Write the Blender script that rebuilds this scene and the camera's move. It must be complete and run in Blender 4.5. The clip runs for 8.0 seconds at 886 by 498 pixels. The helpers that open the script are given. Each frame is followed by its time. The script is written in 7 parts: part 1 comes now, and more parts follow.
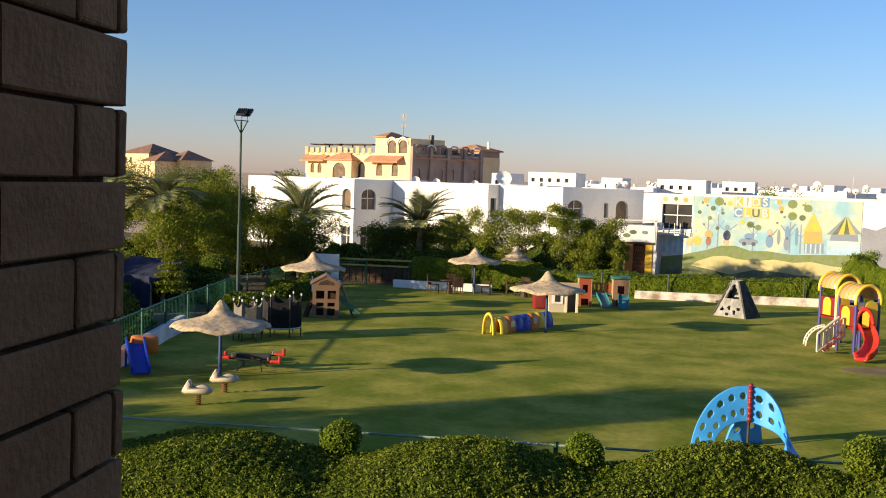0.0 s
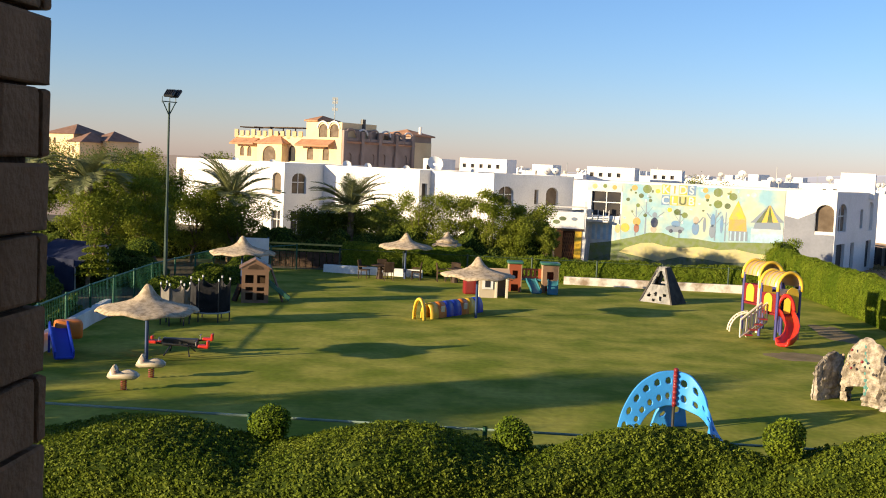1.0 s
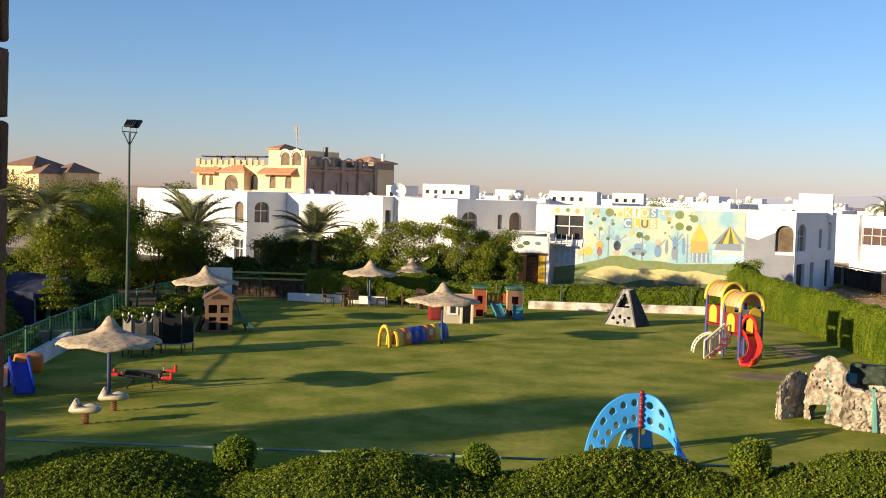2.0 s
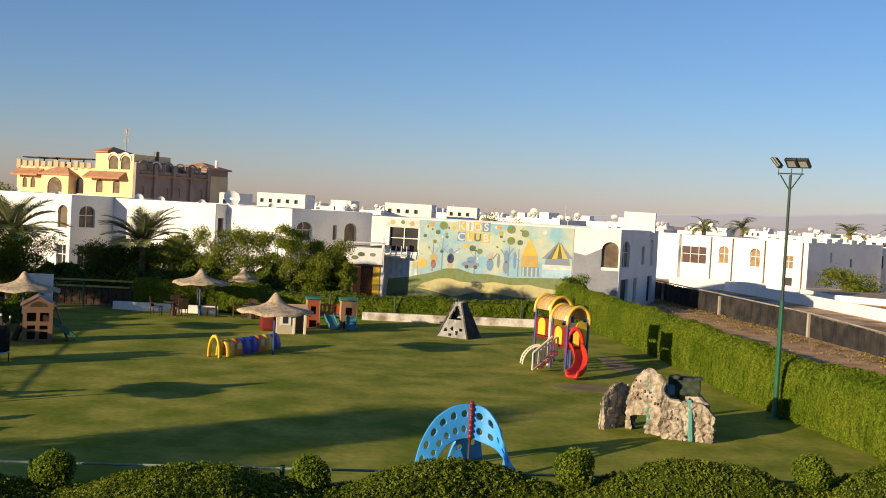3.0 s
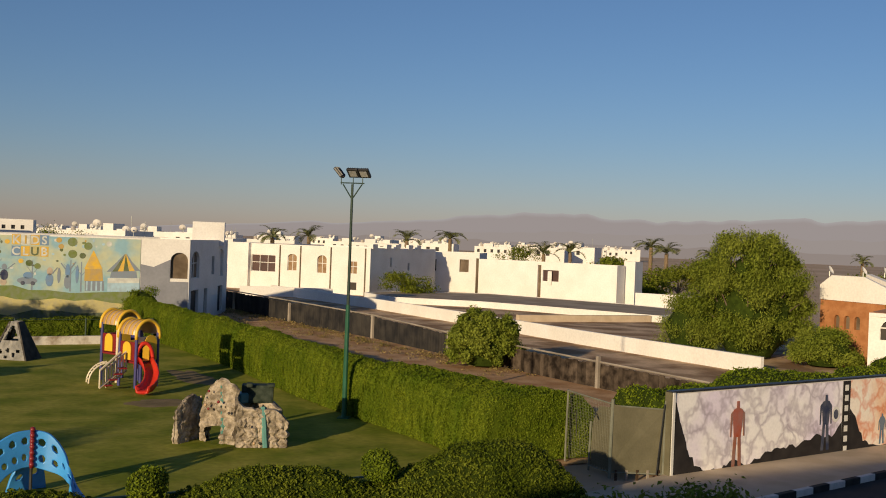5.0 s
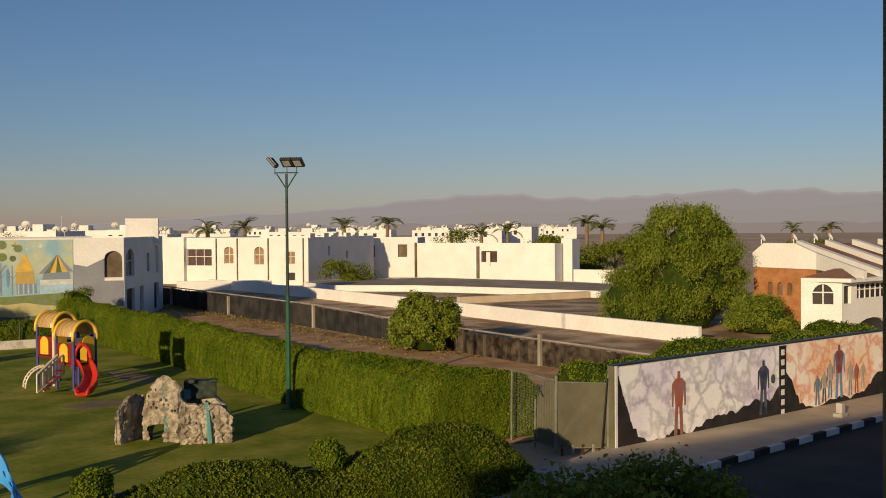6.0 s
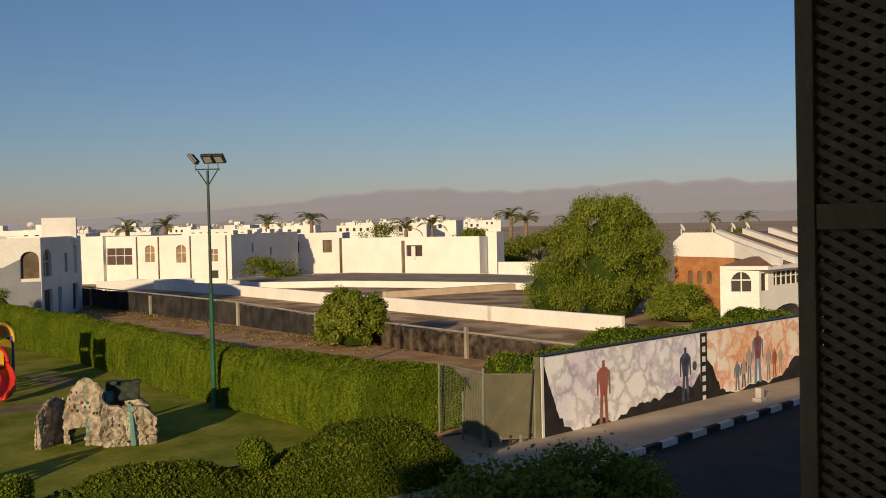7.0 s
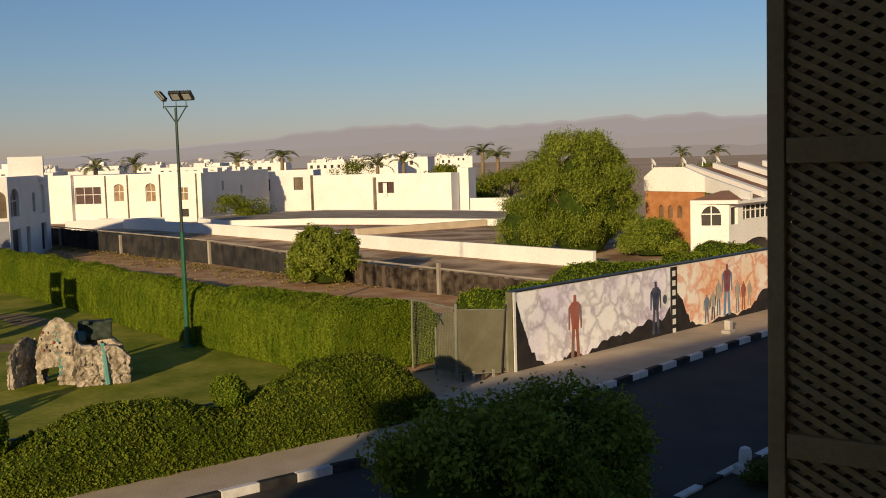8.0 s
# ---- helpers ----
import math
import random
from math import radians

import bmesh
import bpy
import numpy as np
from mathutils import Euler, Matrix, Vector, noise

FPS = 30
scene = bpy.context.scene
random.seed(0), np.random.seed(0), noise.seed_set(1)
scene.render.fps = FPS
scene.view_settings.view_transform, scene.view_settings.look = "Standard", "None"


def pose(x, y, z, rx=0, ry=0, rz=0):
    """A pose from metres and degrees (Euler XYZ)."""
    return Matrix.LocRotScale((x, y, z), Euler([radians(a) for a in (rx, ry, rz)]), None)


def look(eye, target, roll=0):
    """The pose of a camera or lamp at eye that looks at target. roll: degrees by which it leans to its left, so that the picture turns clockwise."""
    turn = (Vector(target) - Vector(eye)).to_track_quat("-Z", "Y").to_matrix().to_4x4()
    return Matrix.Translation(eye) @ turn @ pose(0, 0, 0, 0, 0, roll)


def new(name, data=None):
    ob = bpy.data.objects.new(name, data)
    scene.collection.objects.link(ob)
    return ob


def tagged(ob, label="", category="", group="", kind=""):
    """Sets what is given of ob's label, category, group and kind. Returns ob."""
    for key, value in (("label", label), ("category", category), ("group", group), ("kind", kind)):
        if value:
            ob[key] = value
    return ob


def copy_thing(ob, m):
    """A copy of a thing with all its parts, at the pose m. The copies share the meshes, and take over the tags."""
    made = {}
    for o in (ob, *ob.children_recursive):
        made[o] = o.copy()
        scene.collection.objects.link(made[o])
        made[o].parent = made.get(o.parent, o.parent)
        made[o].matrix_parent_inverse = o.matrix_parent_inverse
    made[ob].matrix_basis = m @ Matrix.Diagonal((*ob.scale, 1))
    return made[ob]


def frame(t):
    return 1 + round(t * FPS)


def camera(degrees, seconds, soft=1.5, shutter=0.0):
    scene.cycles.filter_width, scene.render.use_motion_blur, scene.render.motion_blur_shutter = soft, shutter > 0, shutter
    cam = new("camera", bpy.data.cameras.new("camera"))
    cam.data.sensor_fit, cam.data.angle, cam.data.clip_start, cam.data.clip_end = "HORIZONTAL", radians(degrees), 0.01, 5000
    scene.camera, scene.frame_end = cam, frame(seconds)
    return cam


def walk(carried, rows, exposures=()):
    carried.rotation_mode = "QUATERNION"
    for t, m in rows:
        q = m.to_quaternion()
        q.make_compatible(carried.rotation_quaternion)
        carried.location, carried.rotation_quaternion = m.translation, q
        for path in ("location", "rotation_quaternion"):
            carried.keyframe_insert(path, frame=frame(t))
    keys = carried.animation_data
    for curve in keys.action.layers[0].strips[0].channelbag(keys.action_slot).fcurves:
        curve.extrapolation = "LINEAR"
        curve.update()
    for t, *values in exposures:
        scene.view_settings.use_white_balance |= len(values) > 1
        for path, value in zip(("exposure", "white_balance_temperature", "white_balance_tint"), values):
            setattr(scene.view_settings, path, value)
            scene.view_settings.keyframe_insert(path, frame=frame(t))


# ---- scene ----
EYE = 6.0
cam = camera(44.85, 8.0, soft=1.0)
EXPOSURES = [(0.0, 0.86, 6290, 12), (0.5, 0.93, 6290, 12), (1.0, 0.94, 6290, 12), (2.5, 0.69, 6290, 12), (3.5, 0.22, 6440, 12), (4.5, -0.12, 6590, 12), (6.0, -0.27, 6790, 12), (6.5, -0.26, 6790, 12), (7.5, -0.22, 6860, 12), (8.0, -0.09, 6890, 12)]
walk(cam, [
    (0.0, pose(0, 0, EYE, 86.21, -1.88, 7.86)),
    (0.5, pose(0, 0, EYE, 85.26, -2.54, 5.75)),
    (1.0, pose(0, 0, EYE, 85.56, -2.55, 4.21)),
    (2.5, pose(0, 0, EYE, 87.54, -1.32, 0.06)),
    (3.0, pose(0, 0, EYE, 88.00, -3.21, -6.51)),
    (3.5, pose(0, 0, EYE, 89.33, -4.36, -14.86)),
    (4.0, pose(0, 0, EYE, 89.82, -4.48, -20.31)),
    (4.5, pose(0, 0, EYE, 89.61, -2.91, -26.23)),
    (4.7, pose(0, 0, EYE, 89.56, -2.95, -28.32)),
    (5.8, pose(0, 0, EYE, 89.39, -0.31, -31.24)),
    (6.0, pose(0, 0, EYE, 88.80, 0.44, -32.57)),
    (6.5, pose(0, 0, EYE, 87.48, 0.40, -34.24)),
    (7.0, pose(0, 0, EYE, 88.43, 1.32, -36.59)),
    (7.5, pose(0, 0, EYE, 86.85, 3.01, -37.11)),
    (8.0, pose(0, 0, EYE, 85.00, 1.72, -38.11)),
], EXPOSURES)

# ---- light ----
SUN_TURN, SUN_HIGH = radians(33.5), radians(11.7)
world = bpy.data.worlds.new("sky")
scene.world = world
world.use_nodes = True
wn = world.node_tree
sky = wn.nodes.new("ShaderNodeTexSky")
sky.sky_type, sky.sun_disc = "NISHITA", False
sky.sun_elevation, sky.sun_rotation = SUN_HIGH, radians(270) - SUN_TURN
sky.air_density, sky.dust_density, sky.ozone_density = 1.0, 0.26, 7.2
haze = wn.nodes.new("ShaderNodeMix")
haze.data_type, haze.blend_type = "RGBA", "MULTIPLY"
haze.inputs["Factor"].default_value, haze.inputs["B"].default_value = 1.0, (1.57, 0.95, 0.77, 1)
wn.links.new(sky.outputs[0], haze.inputs["A"])
wn.links.new(haze.outputs["Result"], wn.nodes["Background"].inputs[0])
wn.nodes["Background"].inputs[1].default_value = 0.127
lamp = bpy.data.lights.new("sun", "SUN")
lamp.energy, lamp.angle, lamp.color = 4.9, radians(0.6), (1.0, 0.80, 0.50)
sun = new("sun", lamp)
SUN_WAY = Vector((math.cos(SUN_TURN) * math.cos(SUN_HIGH), math.sin(SUN_TURN) * math.cos(SUN_HIGH), -math.sin(SUN_HIGH)))
sun.matrix_world = look((-40, -30, 30), Vector((-40, -30, 30)) + SUN_WAY)


# ---- materials ----
def surface(name, c1, c2, scale=3.0, rough=0.7, bump=0.2, fine=40.0, metal=0.0, vary=0.0, contrast=(0.35, 0.65), translucent=0.0, amp=0.14):
    """A procedural surface: two colours mixed by broad noise, fine grain, relief, and variation from piece to piece."""
    m = bpy.data.materials.new(name)
    m.use_nodes = True
    nt = m.node_tree
    N, L = nt.nodes, nt.links
    b = N["Principled BSDF"]
    b.inputs["Roughness"].default_value, b.inputs["Metallic"].default_value = rough, metal
    b.inputs["Specular IOR Level"].default_value = 0.12 if rough > 0.5 else 0.5
    co = N.new("ShaderNodeNewGeometry")
    broad, grain = N.new("ShaderNodeTexNoise"), N.new("ShaderNodeTexNoise")
    broad.inputs["Scale"].default_value, broad.inputs["Detail"].default_value = scale, 5
    grain.inputs["Scale"].default_value, grain.inputs["Detail"].default_value = fine, 3
    for n in (broad, grain):
        L.new(co.outputs["Position"], n.inputs["Vector"])
    ramp = N.new("ShaderNodeMapRange")
    ramp.inputs["From Min"].default_value, ramp.inputs["From Max"].default_value = contrast
    L.new(broad.outputs["Fac"], ramp.inputs["Value"])
    mix = N.new("ShaderNodeMix")
    mix.data_type = "RGBA"
    mix.inputs["A"].default_value, mix.inputs["B"].default_value = (*c1, 1), (*c2, 1)
    L.new(ramp.outputs["Result"], mix.inputs["Factor"])
    hsv = N.new("ShaderNodeHueSaturation")
    L.new(mix.outputs["Result"], hsv.inputs["Color"])
    val = N.new("ShaderNodeMapRange")
    val.inputs["To Min"].default_value, val.inputs["To Max"].default_value = 1 - amp, 1 + amp
    L.new(grain.outputs["Fac"], val.inputs["Value"])
    out = val.outputs["Result"]
    if vary:
        info, mul = N.new("ShaderNodeNewGeometry"), N.new("ShaderNodeMath")
        r2 = N.new("ShaderNodeMapRange")
        r2.inputs["To Min"].default_value, r2.inputs["To Max"].default_value = 1 - vary, 1 + vary
        ob = N.new("ShaderNodeObjectInfo")
        add = N.new("ShaderNodeMath")
        add.operation = "ADD"
        fr = N.new("ShaderNodeMath")
        fr.operation = "FRACT"
        L.new(info.outputs["Random Per Island"], add.inputs[0])
        L.new(ob.outputs["Random"], add.inputs[1])
        L.new(add.outputs[0], fr.inputs[0])
        L.new(fr.outputs[0], r2.inputs["Value"])
        mul.operation = "MULTIPLY"
        L.new(out, mul.inputs[0])
        L.new(r2.outputs["Result"], mul.inputs[1])
        out = mul.outputs[0]
    L.new(out, hsv.inputs["Value"])
    L.new(hsv.outputs["Color"], b.inputs["Base Color"])
    if bump:
        bp = N.new("ShaderNodeBump")
        bp.inputs["Strength"].default_value, bp.inputs["Distance"].default_value = bump, 0.02
        L.new(grain.outputs["Fac"], bp.inputs["Height"])
        L.new(bp.outputs["Normal"], b.inputs["Normal"])
    if translucent:
        tr, ms = N.new("ShaderNodeBsdfTranslucent"), N.new("ShaderNodeMixShader")
        ms.inputs[0].default_value = translucent
        L.new(hsv.outputs["Color"], tr.inputs["Color"])
        L.new(b.outputs[0], ms.inputs[1])
        L.new(tr.outputs[0], ms.inputs[2])
        L.new(ms.outputs[0], N["Material Output"].inputs["Surface"])
    return m


def plastic(name, c, rough=0.38):
    return surface(name, tuple(v * 0.92 for v in c), tuple(min(1, v * 1.06) for v in c), 2.0, rough, 0.04, 60)


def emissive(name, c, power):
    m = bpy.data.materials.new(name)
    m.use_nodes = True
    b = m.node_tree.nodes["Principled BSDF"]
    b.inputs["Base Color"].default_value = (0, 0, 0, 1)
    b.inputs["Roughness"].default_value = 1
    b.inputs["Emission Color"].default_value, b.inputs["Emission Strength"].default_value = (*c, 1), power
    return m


LAWN = surface("lawn", (0.165, 0.200, 0.015), (0.335, 0.315, 0.050), 0.55, 0.95, 0.4, 4.5, contrast=(0.38, 0.64), amp=0.38)
SAND = surface("sandy_ground", (0.42, 0.23, 0.105), (0.62, 0.40, 0.22), 0.8, 0.95, 0.10, 9.0, amp=0.3)
DESERT = surface("desert_ground", (0.50, 0.36, 0.235), (0.62, 0.46, 0.31), 0.02, 0.95, 0.03, 1.0)
BROWN_LOT = surface("brown_lot", (0.30, 0.185, 0.10), (0.64, 0.455, 0.285), 0.35, 0.95, 0.08, 5.0, contrast=(0.40, 0.58), amp=0.3)
ASPHALT = surface("asphalt", (0.055, 0.050, 0.045), (0.075, 0.068, 0.060), 0.6, 0.85, 0.4, 60.0)
PAVING = surface("paving", (0.52, 0.41, 0.28), (0.62, 0.50, 0.36), 1.2, 0.85, 0.3, 30.0)
WHITE = surface("white_render", (0.76, 0.735, 0.68), (0.83, 0.81, 0.765), 0.5, 0.9, 0.12, 8.0)
WHITE_DIRTY = surface("weathered_white_render", (0.62, 0.58, 0.52), (0.80, 0.77, 0.72), 0.9, 0.9, 0.2, 10.0)
CREAM = surface("cream_render", (0.68, 0.51, 0.28), (0.74, 0.58, 0.34), 0.3, 0.9, 0.1, 5.0)
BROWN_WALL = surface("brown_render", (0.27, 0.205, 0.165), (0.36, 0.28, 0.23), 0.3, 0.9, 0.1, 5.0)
ROOF_TILE = surface("clay_tile", (0.38, 0.19, 0.10), (0.48, 0.26, 0.15), 0.8, 0.8, 0.4, 9.0)
DARK_ROOF = surface("dusty_felt_roof", (0.31, 0.25, 0.185), (0.44, 0.36, 0.27), 0.5, 0.95, 0.3, 6.0)
DARK_PANE = surface("dark_pane", (0.030, 0.030, 0.034), (0.06, 0.052, 0.045), 0.8, 0.55, 0.0)
BROWN_PANE = surface("curtained_pane", (0.11, 0.08, 0.052), (0.19, 0.145, 0.10), 1.2, 0.55, 0.0)
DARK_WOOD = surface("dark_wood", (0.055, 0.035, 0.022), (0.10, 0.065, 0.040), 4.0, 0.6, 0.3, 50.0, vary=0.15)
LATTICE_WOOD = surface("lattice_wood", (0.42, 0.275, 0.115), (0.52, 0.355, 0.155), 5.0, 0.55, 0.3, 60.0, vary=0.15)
FENCE_WOOD = surface("weathered_fence", (0.022, 0.016, 0.012), (0.105, 0.080, 0.060), 2.6, 0.9, 0.5, 14.0, vary=0.3)
FENCE_DARK = surface("dark_fence_cloth", (0.022, 0.022, 0.024), (0.055, 0.050, 0.045), 1.2, 0.9, 0.2, 20.0)
CONCRETE = surface("concrete", (0.38, 0.34, 0.29), (0.52, 0.47, 0.41), 1.5, 0.9, 0.3, 20.0)
STAINED = surface("stained_white_render", (0.30, 0.22, 0.15), (0.74, 0.68, 0.60), 1.3, 0.9, 0.3, 12.0, contrast=(0.34, 0.52))
BRICK = surface("brown_brick", (0.27, 0.145, 0.072), (0.36, 0.20, 0.105), 9.0, 0.92, 0.28, 90.0, vary=0.10)
MORTAR = surface("dark_mortar", (0.05, 0.032, 0.022), (0.08, 0.052, 0.036), 8.0, 0.95, 0.6, 50.0)
KERB_BLACK = surface("black_kerb_paint", (0.022, 0.022, 0.022), (0.05, 0.048, 0.045), 3.0, 0.7, 0.2, 30.0)
KERB_WHITE = surface("white_kerb_paint", (0.62, 0.58, 0.52), (0.78, 0.75, 0.70), 3.0, 0.7, 0.2, 30.0)
GREEN_METAL = surface("green_painted_metal", (0.012, 0.085, 0.045), (0.02, 0.13, 0.07), 2.0, 0.45, 0.05, 30.0)
GREY_METAL = surface("galvanised_metal", (0.34, 0.36, 0.33), (0.46, 0.47, 0.44), 3.0, 0.45, 0.05, 30.0, metal=0.4)
DARK_GREEN = surface("dark_green_mast", (0.018, 0.040, 0.028), (0.035, 0.065, 0.045), 2.0, 0.5, 0.05, 30.0)
DARK_METAL = surface("dark_metal", (0.03, 0.03, 0.03), (0.06, 0.06, 0.06), 3.0, 0.45, 0.05, 30.0, metal=0.3)
PALE_GREEN = surface("pale_green_rail", (0.17, 0.24, 0.17), (0.26, 0.34, 0.25), 2.0, 0.6, 0.05, 30.0)
CHALK = surface("white_metal", (0.70, 0.68, 0.62), (0.80, 0.78, 0.73), 3.0, 0.5, 0.05)
GLASS = surface("lamp_glass", (0.30, 0.30, 0.30), (0.42, 0.42, 0.41), 3.0, 0.15, 0.0)
THATCH = surface("parasol_thatch", (0.30, 0.225, 0.14), (0.54, 0.43, 0.29), 7.0, 0.95, 0.9, 30.0, contrast=(0.34, 0.56), amp=0.32)
BLUE_POLE = surface("blue_pole_paint", (0.012, 0.035, 0.11), (0.02, 0.055, 0.16), 2.0, 0.45, 0.05)
SKY_BLUE = plastic("sky_blue_plastic", (0.055, 0.33, 0.78), 0.4)
DEEP_BLUE = plastic("deep_blue_plastic", (0.018, 0.05, 0.42))
RED = plastic("red_plastic", (0.62, 0.035, 0.018))
DARK_RED = plastic("dark_red_plastic", (0.22, 0.018, 0.02))
YELLOW = plastic("yellow_plastic", (0.82, 0.50, 0.04))
ORANGE = plastic("orange_plastic", (0.66, 0.20, 0.03))
TAN = plastic("tan_plastic", (0.50, 0.34, 0.19))
BEIGE = plastic("beige_plastic", (0.54, 0.45, 0.32))
CREAM_PLASTIC = plastic("cream_plastic", (0.72, 0.63, 0.46))
WARM_TAN = plastic("warm_tan_plastic", (0.21, 0.125, 0.075))
WHITE_PLASTIC = plastic("white_plastic", (0.78, 0.75, 0.68))
GREEN_PLASTIC = plastic("green_plastic", (0.05, 0.15, 0.095))
TEAL = plastic("teal_plastic", (0.045, 0.19, 0.22))
PURPLE = plastic("indigo_plastic", (0.055, 0.055, 0.21))
GREY_ROCK = surface("grey_plastic_rock", (0.21, 0.205, 0.19), (0.36, 0.345, 0.32), 2.5, 0.7, 0.4, 18.0)
ROCK = surface("tan_plastic_rock", (0.20, 0.165, 0.12), (0.46, 0.39, 0.30), 4.0, 0.8, 0.7, 16.0, contrast=(0.38, 0.60), amp=0.25)
ROCK_DARK = surface("dark_rock", (0.045, 0.04, 0.038), (0.09, 0.08, 0.07), 3.0, 0.8, 0.4, 16.0)
GREEN_ROCK = surface("dark_green_rock", (0.022, 0.034, 0.024), (0.06, 0.075, 0.055), 5.0, 0.7, 0.5, 16.0)
ROPE = plastic("turquoise_rope", (0.12, 0.29, 0.26), 0.7)
NET = surface("dark_net", (0.018, 0.018, 0.02), (0.035, 0.035, 0.036), 3.0, 0.9, 0.2, 60.0)
NET_GREY = surface("grey_net", (0.20, 0.18, 0.15), (0.28, 0.25, 0.21), 3.0, 0.9, 0.2, 60.0)
CANVAS = surface("drab_canvas", (0.125, 0.115, 0.072), (0.17, 0.155, 0.10), 1.2, 0.9, 0.3, 20.0)
BARK = surface("bark", (0.10, 0.075, 0.05), (0.19, 0.145, 0.10), 4.0, 0.9, 0.7, 30.0)
PALM_BARK = surface("palm_bark", (0.16, 0.115, 0.07), (0.26, 0.19, 0.12), 6.0, 0.9, 0.8, 20.0)
# Core colours darker than the leaves, giving the shade in their gaps.
HEDGE_CORE = surface("hedge_inner_shade", (0.022, 0.036, 0.004), (0.04, 0.062, 0.007), 4.0, 0.95, 0.5, 20.0)
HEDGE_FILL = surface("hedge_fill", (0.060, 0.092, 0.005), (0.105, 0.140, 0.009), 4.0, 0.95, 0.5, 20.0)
LEAF_HEDGE = surface("hedge_leaf", (0.098, 0.140, 0.008), (0.178, 0.215, 0.020), 1.0, 0.6, 0.0, 8.0, vary=0.25, translucent=0.25)
LEAF_BRIGHT = surface("bright_hedge_leaf", (0.105, 0.165, 0.008), (0.205, 0.255, 0.018), 0.9, 0.6, 0.0, 8.0, vary=0.14, translucent=0.25)
LEAF_TREE = surface("tree_leaf", (0.145, 0.185, 0.014), (0.235, 0.265, 0.032), 0.5, 0.6, 0.0, 8.0, vary=0.3, translucent=0.42)
LEAF_DARK = surface("dark_leaf", (0.105, 0.140, 0.018), (0.165, 0.200, 0.034), 0.5, 0.6, 0.0, 8.0, vary=0.3, translucent=0.4)
LEAF_PALM = surface("palm_leaf", (0.15, 0.17, 0.055), (0.245, 0.25, 0.095), 0.8, 0.5, 0.0, 8.0, vary=0.3, translucent=0.35)
DRY_LEAF = surface("dry_leaf", (0.20, 0.17, 0.05), (0.36, 0.26, 0.11), 0.7, 0.7, 0.0, 8.0, vary=0.3, translucent=0.2)
LEAF_ACACIA = surface("acacia_leaf", (0.175, 0.225, 0.024), (0.27, 0.31, 0.045), 0.5, 0.6, 0.0, 8.0, vary=0.3, translucent=0.3)
BLOSSOM = surface("pale_blossom", (0.62, 0.58, 0.52), (0.74, 0.70, 0.66), 2.0, 0.8, 0.0, 8.0, vary=0.2)
# Emission carries the haze colour of the near ridge.
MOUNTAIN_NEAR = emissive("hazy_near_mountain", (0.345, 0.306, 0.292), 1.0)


# ---- building blocks ----
def box(bm, c, s, turn=None, bevel=0.0):
    m = Matrix.Translation(c) @ (turn or Matrix.Identity(4)) @ Matrix.Diagonal((*s, 1))
    r = bmesh.ops.create_cube(bm, size=1, matrix=m)
    if bevel:
        es = list({e for v in r["verts"] for e in v.link_edges})
        bmesh.ops.bevel(bm, geom=es, offset=bevel, segments=2, affect="EDGES", profile=0.6)


def ring(bm, c, ax, r, n):
    ax = Vector(ax).normalized()
    a = ax.orthogonal().normalized()
    if abs(ax.z) < 0.95:
        a = Vector((0, 0, 1)).cross(ax).normalized()
    b = ax.cross(a)
    return [bm.verts.new(Vector(c) + r * (math.cos(2 * math.pi * k / n) * a + math.sin(2 * math.pi * k / n) * b)) for k in range(n)]


def tube(bm, pts, r, n=8, caps=True):
    """A round bar along the points; r is one radius, or one for each point."""
    pts = [Vector(p) for p in pts]
    rs = r if isinstance(r, (list, tuple)) else [r] * len(pts)
    loops = []
    for i, p in enumerate(pts):
        d = pts[min(i + 1, len(pts) - 1)] - pts[max(i - 1, 0)]
        loops.append(ring(bm, p, d, rs[i], n))
    for a, b in zip(loops, loops[1:]):
        best = min(range(n), key=lambda k: (a[0].co - b[k].co).length)
        b[:] = b[best:] + b[:best]
        for k in range(n):
            bm.faces.new((a[k], a[(k + 1) % n], b[(k + 1) % n], b[k]))
    if caps:
        bm.faces.new(loops[0][::-1])
        bm.faces.new(loops[-1])


def lathe(bm, profile, n=24, wave=None):
    loops = []
    for r, z in profile:
        loops.append([bm.verts.new((r * math.cos(2 * math.pi * k / n), r * math.sin(2 * math.pi * k / n), z + (wave(r, k / n) if wave else 0))) for k in range(n)])
    for a, b in zip(loops, loops[1:]):
        for k in range(n):
            bm.faces.new((a[k], a[(k + 1) % n], b[(k + 1) % n], b[k]))
    return loops


def slab(bm, poly, a, b, place):
    """A flat plate: the outline poly in (u, v), from depth a to depth b; place(u, v, d) gives the point."""
    lo, hi = [bm.verts.new(place(u, v, a)) for u, v in poly], [bm.verts.new(place(u, v, b)) for u, v in poly]
    n = len(poly)
    bm.faces.new(lo[::-1])
    bm.faces.new(hi)
    for k in range(n):
        bm.faces.new((lo[k], lo[(k + 1) % n], hi[(k + 1) % n], hi[k]))


def mesh_of(name, bm, material, smooth=False):
    bmesh.ops.recalc_face_normals(bm, faces=bm.faces)
    me = bpy.data.meshes.new(name)
    bm.to_mesh(me)
    bm.free()
    me.materials.append(material)
    if smooth:
        me.polygons.foreach_set("use_smooth", [True] * len(me.polygons))
    return me


def part(name, bm, material, parent=None, label="", smooth=False):
    ob = new(name, mesh_of(name, bm, material, smooth))
    ob.parent = parent
    return tagged(ob, label)


def thing(name, m, label, category, group="", kind=""):
    ob = new(name)
    ob.empty_display_size = 0.2
    ob.matrix_world = m
    return tagged(ob, label, category, group, kind)


def alone(name, bm, material, label, category, group="", kind="", smooth=False):
    ob = new(name, mesh_of(name, bm, material, smooth))
    return tagged(ob, label, category, group, kind)


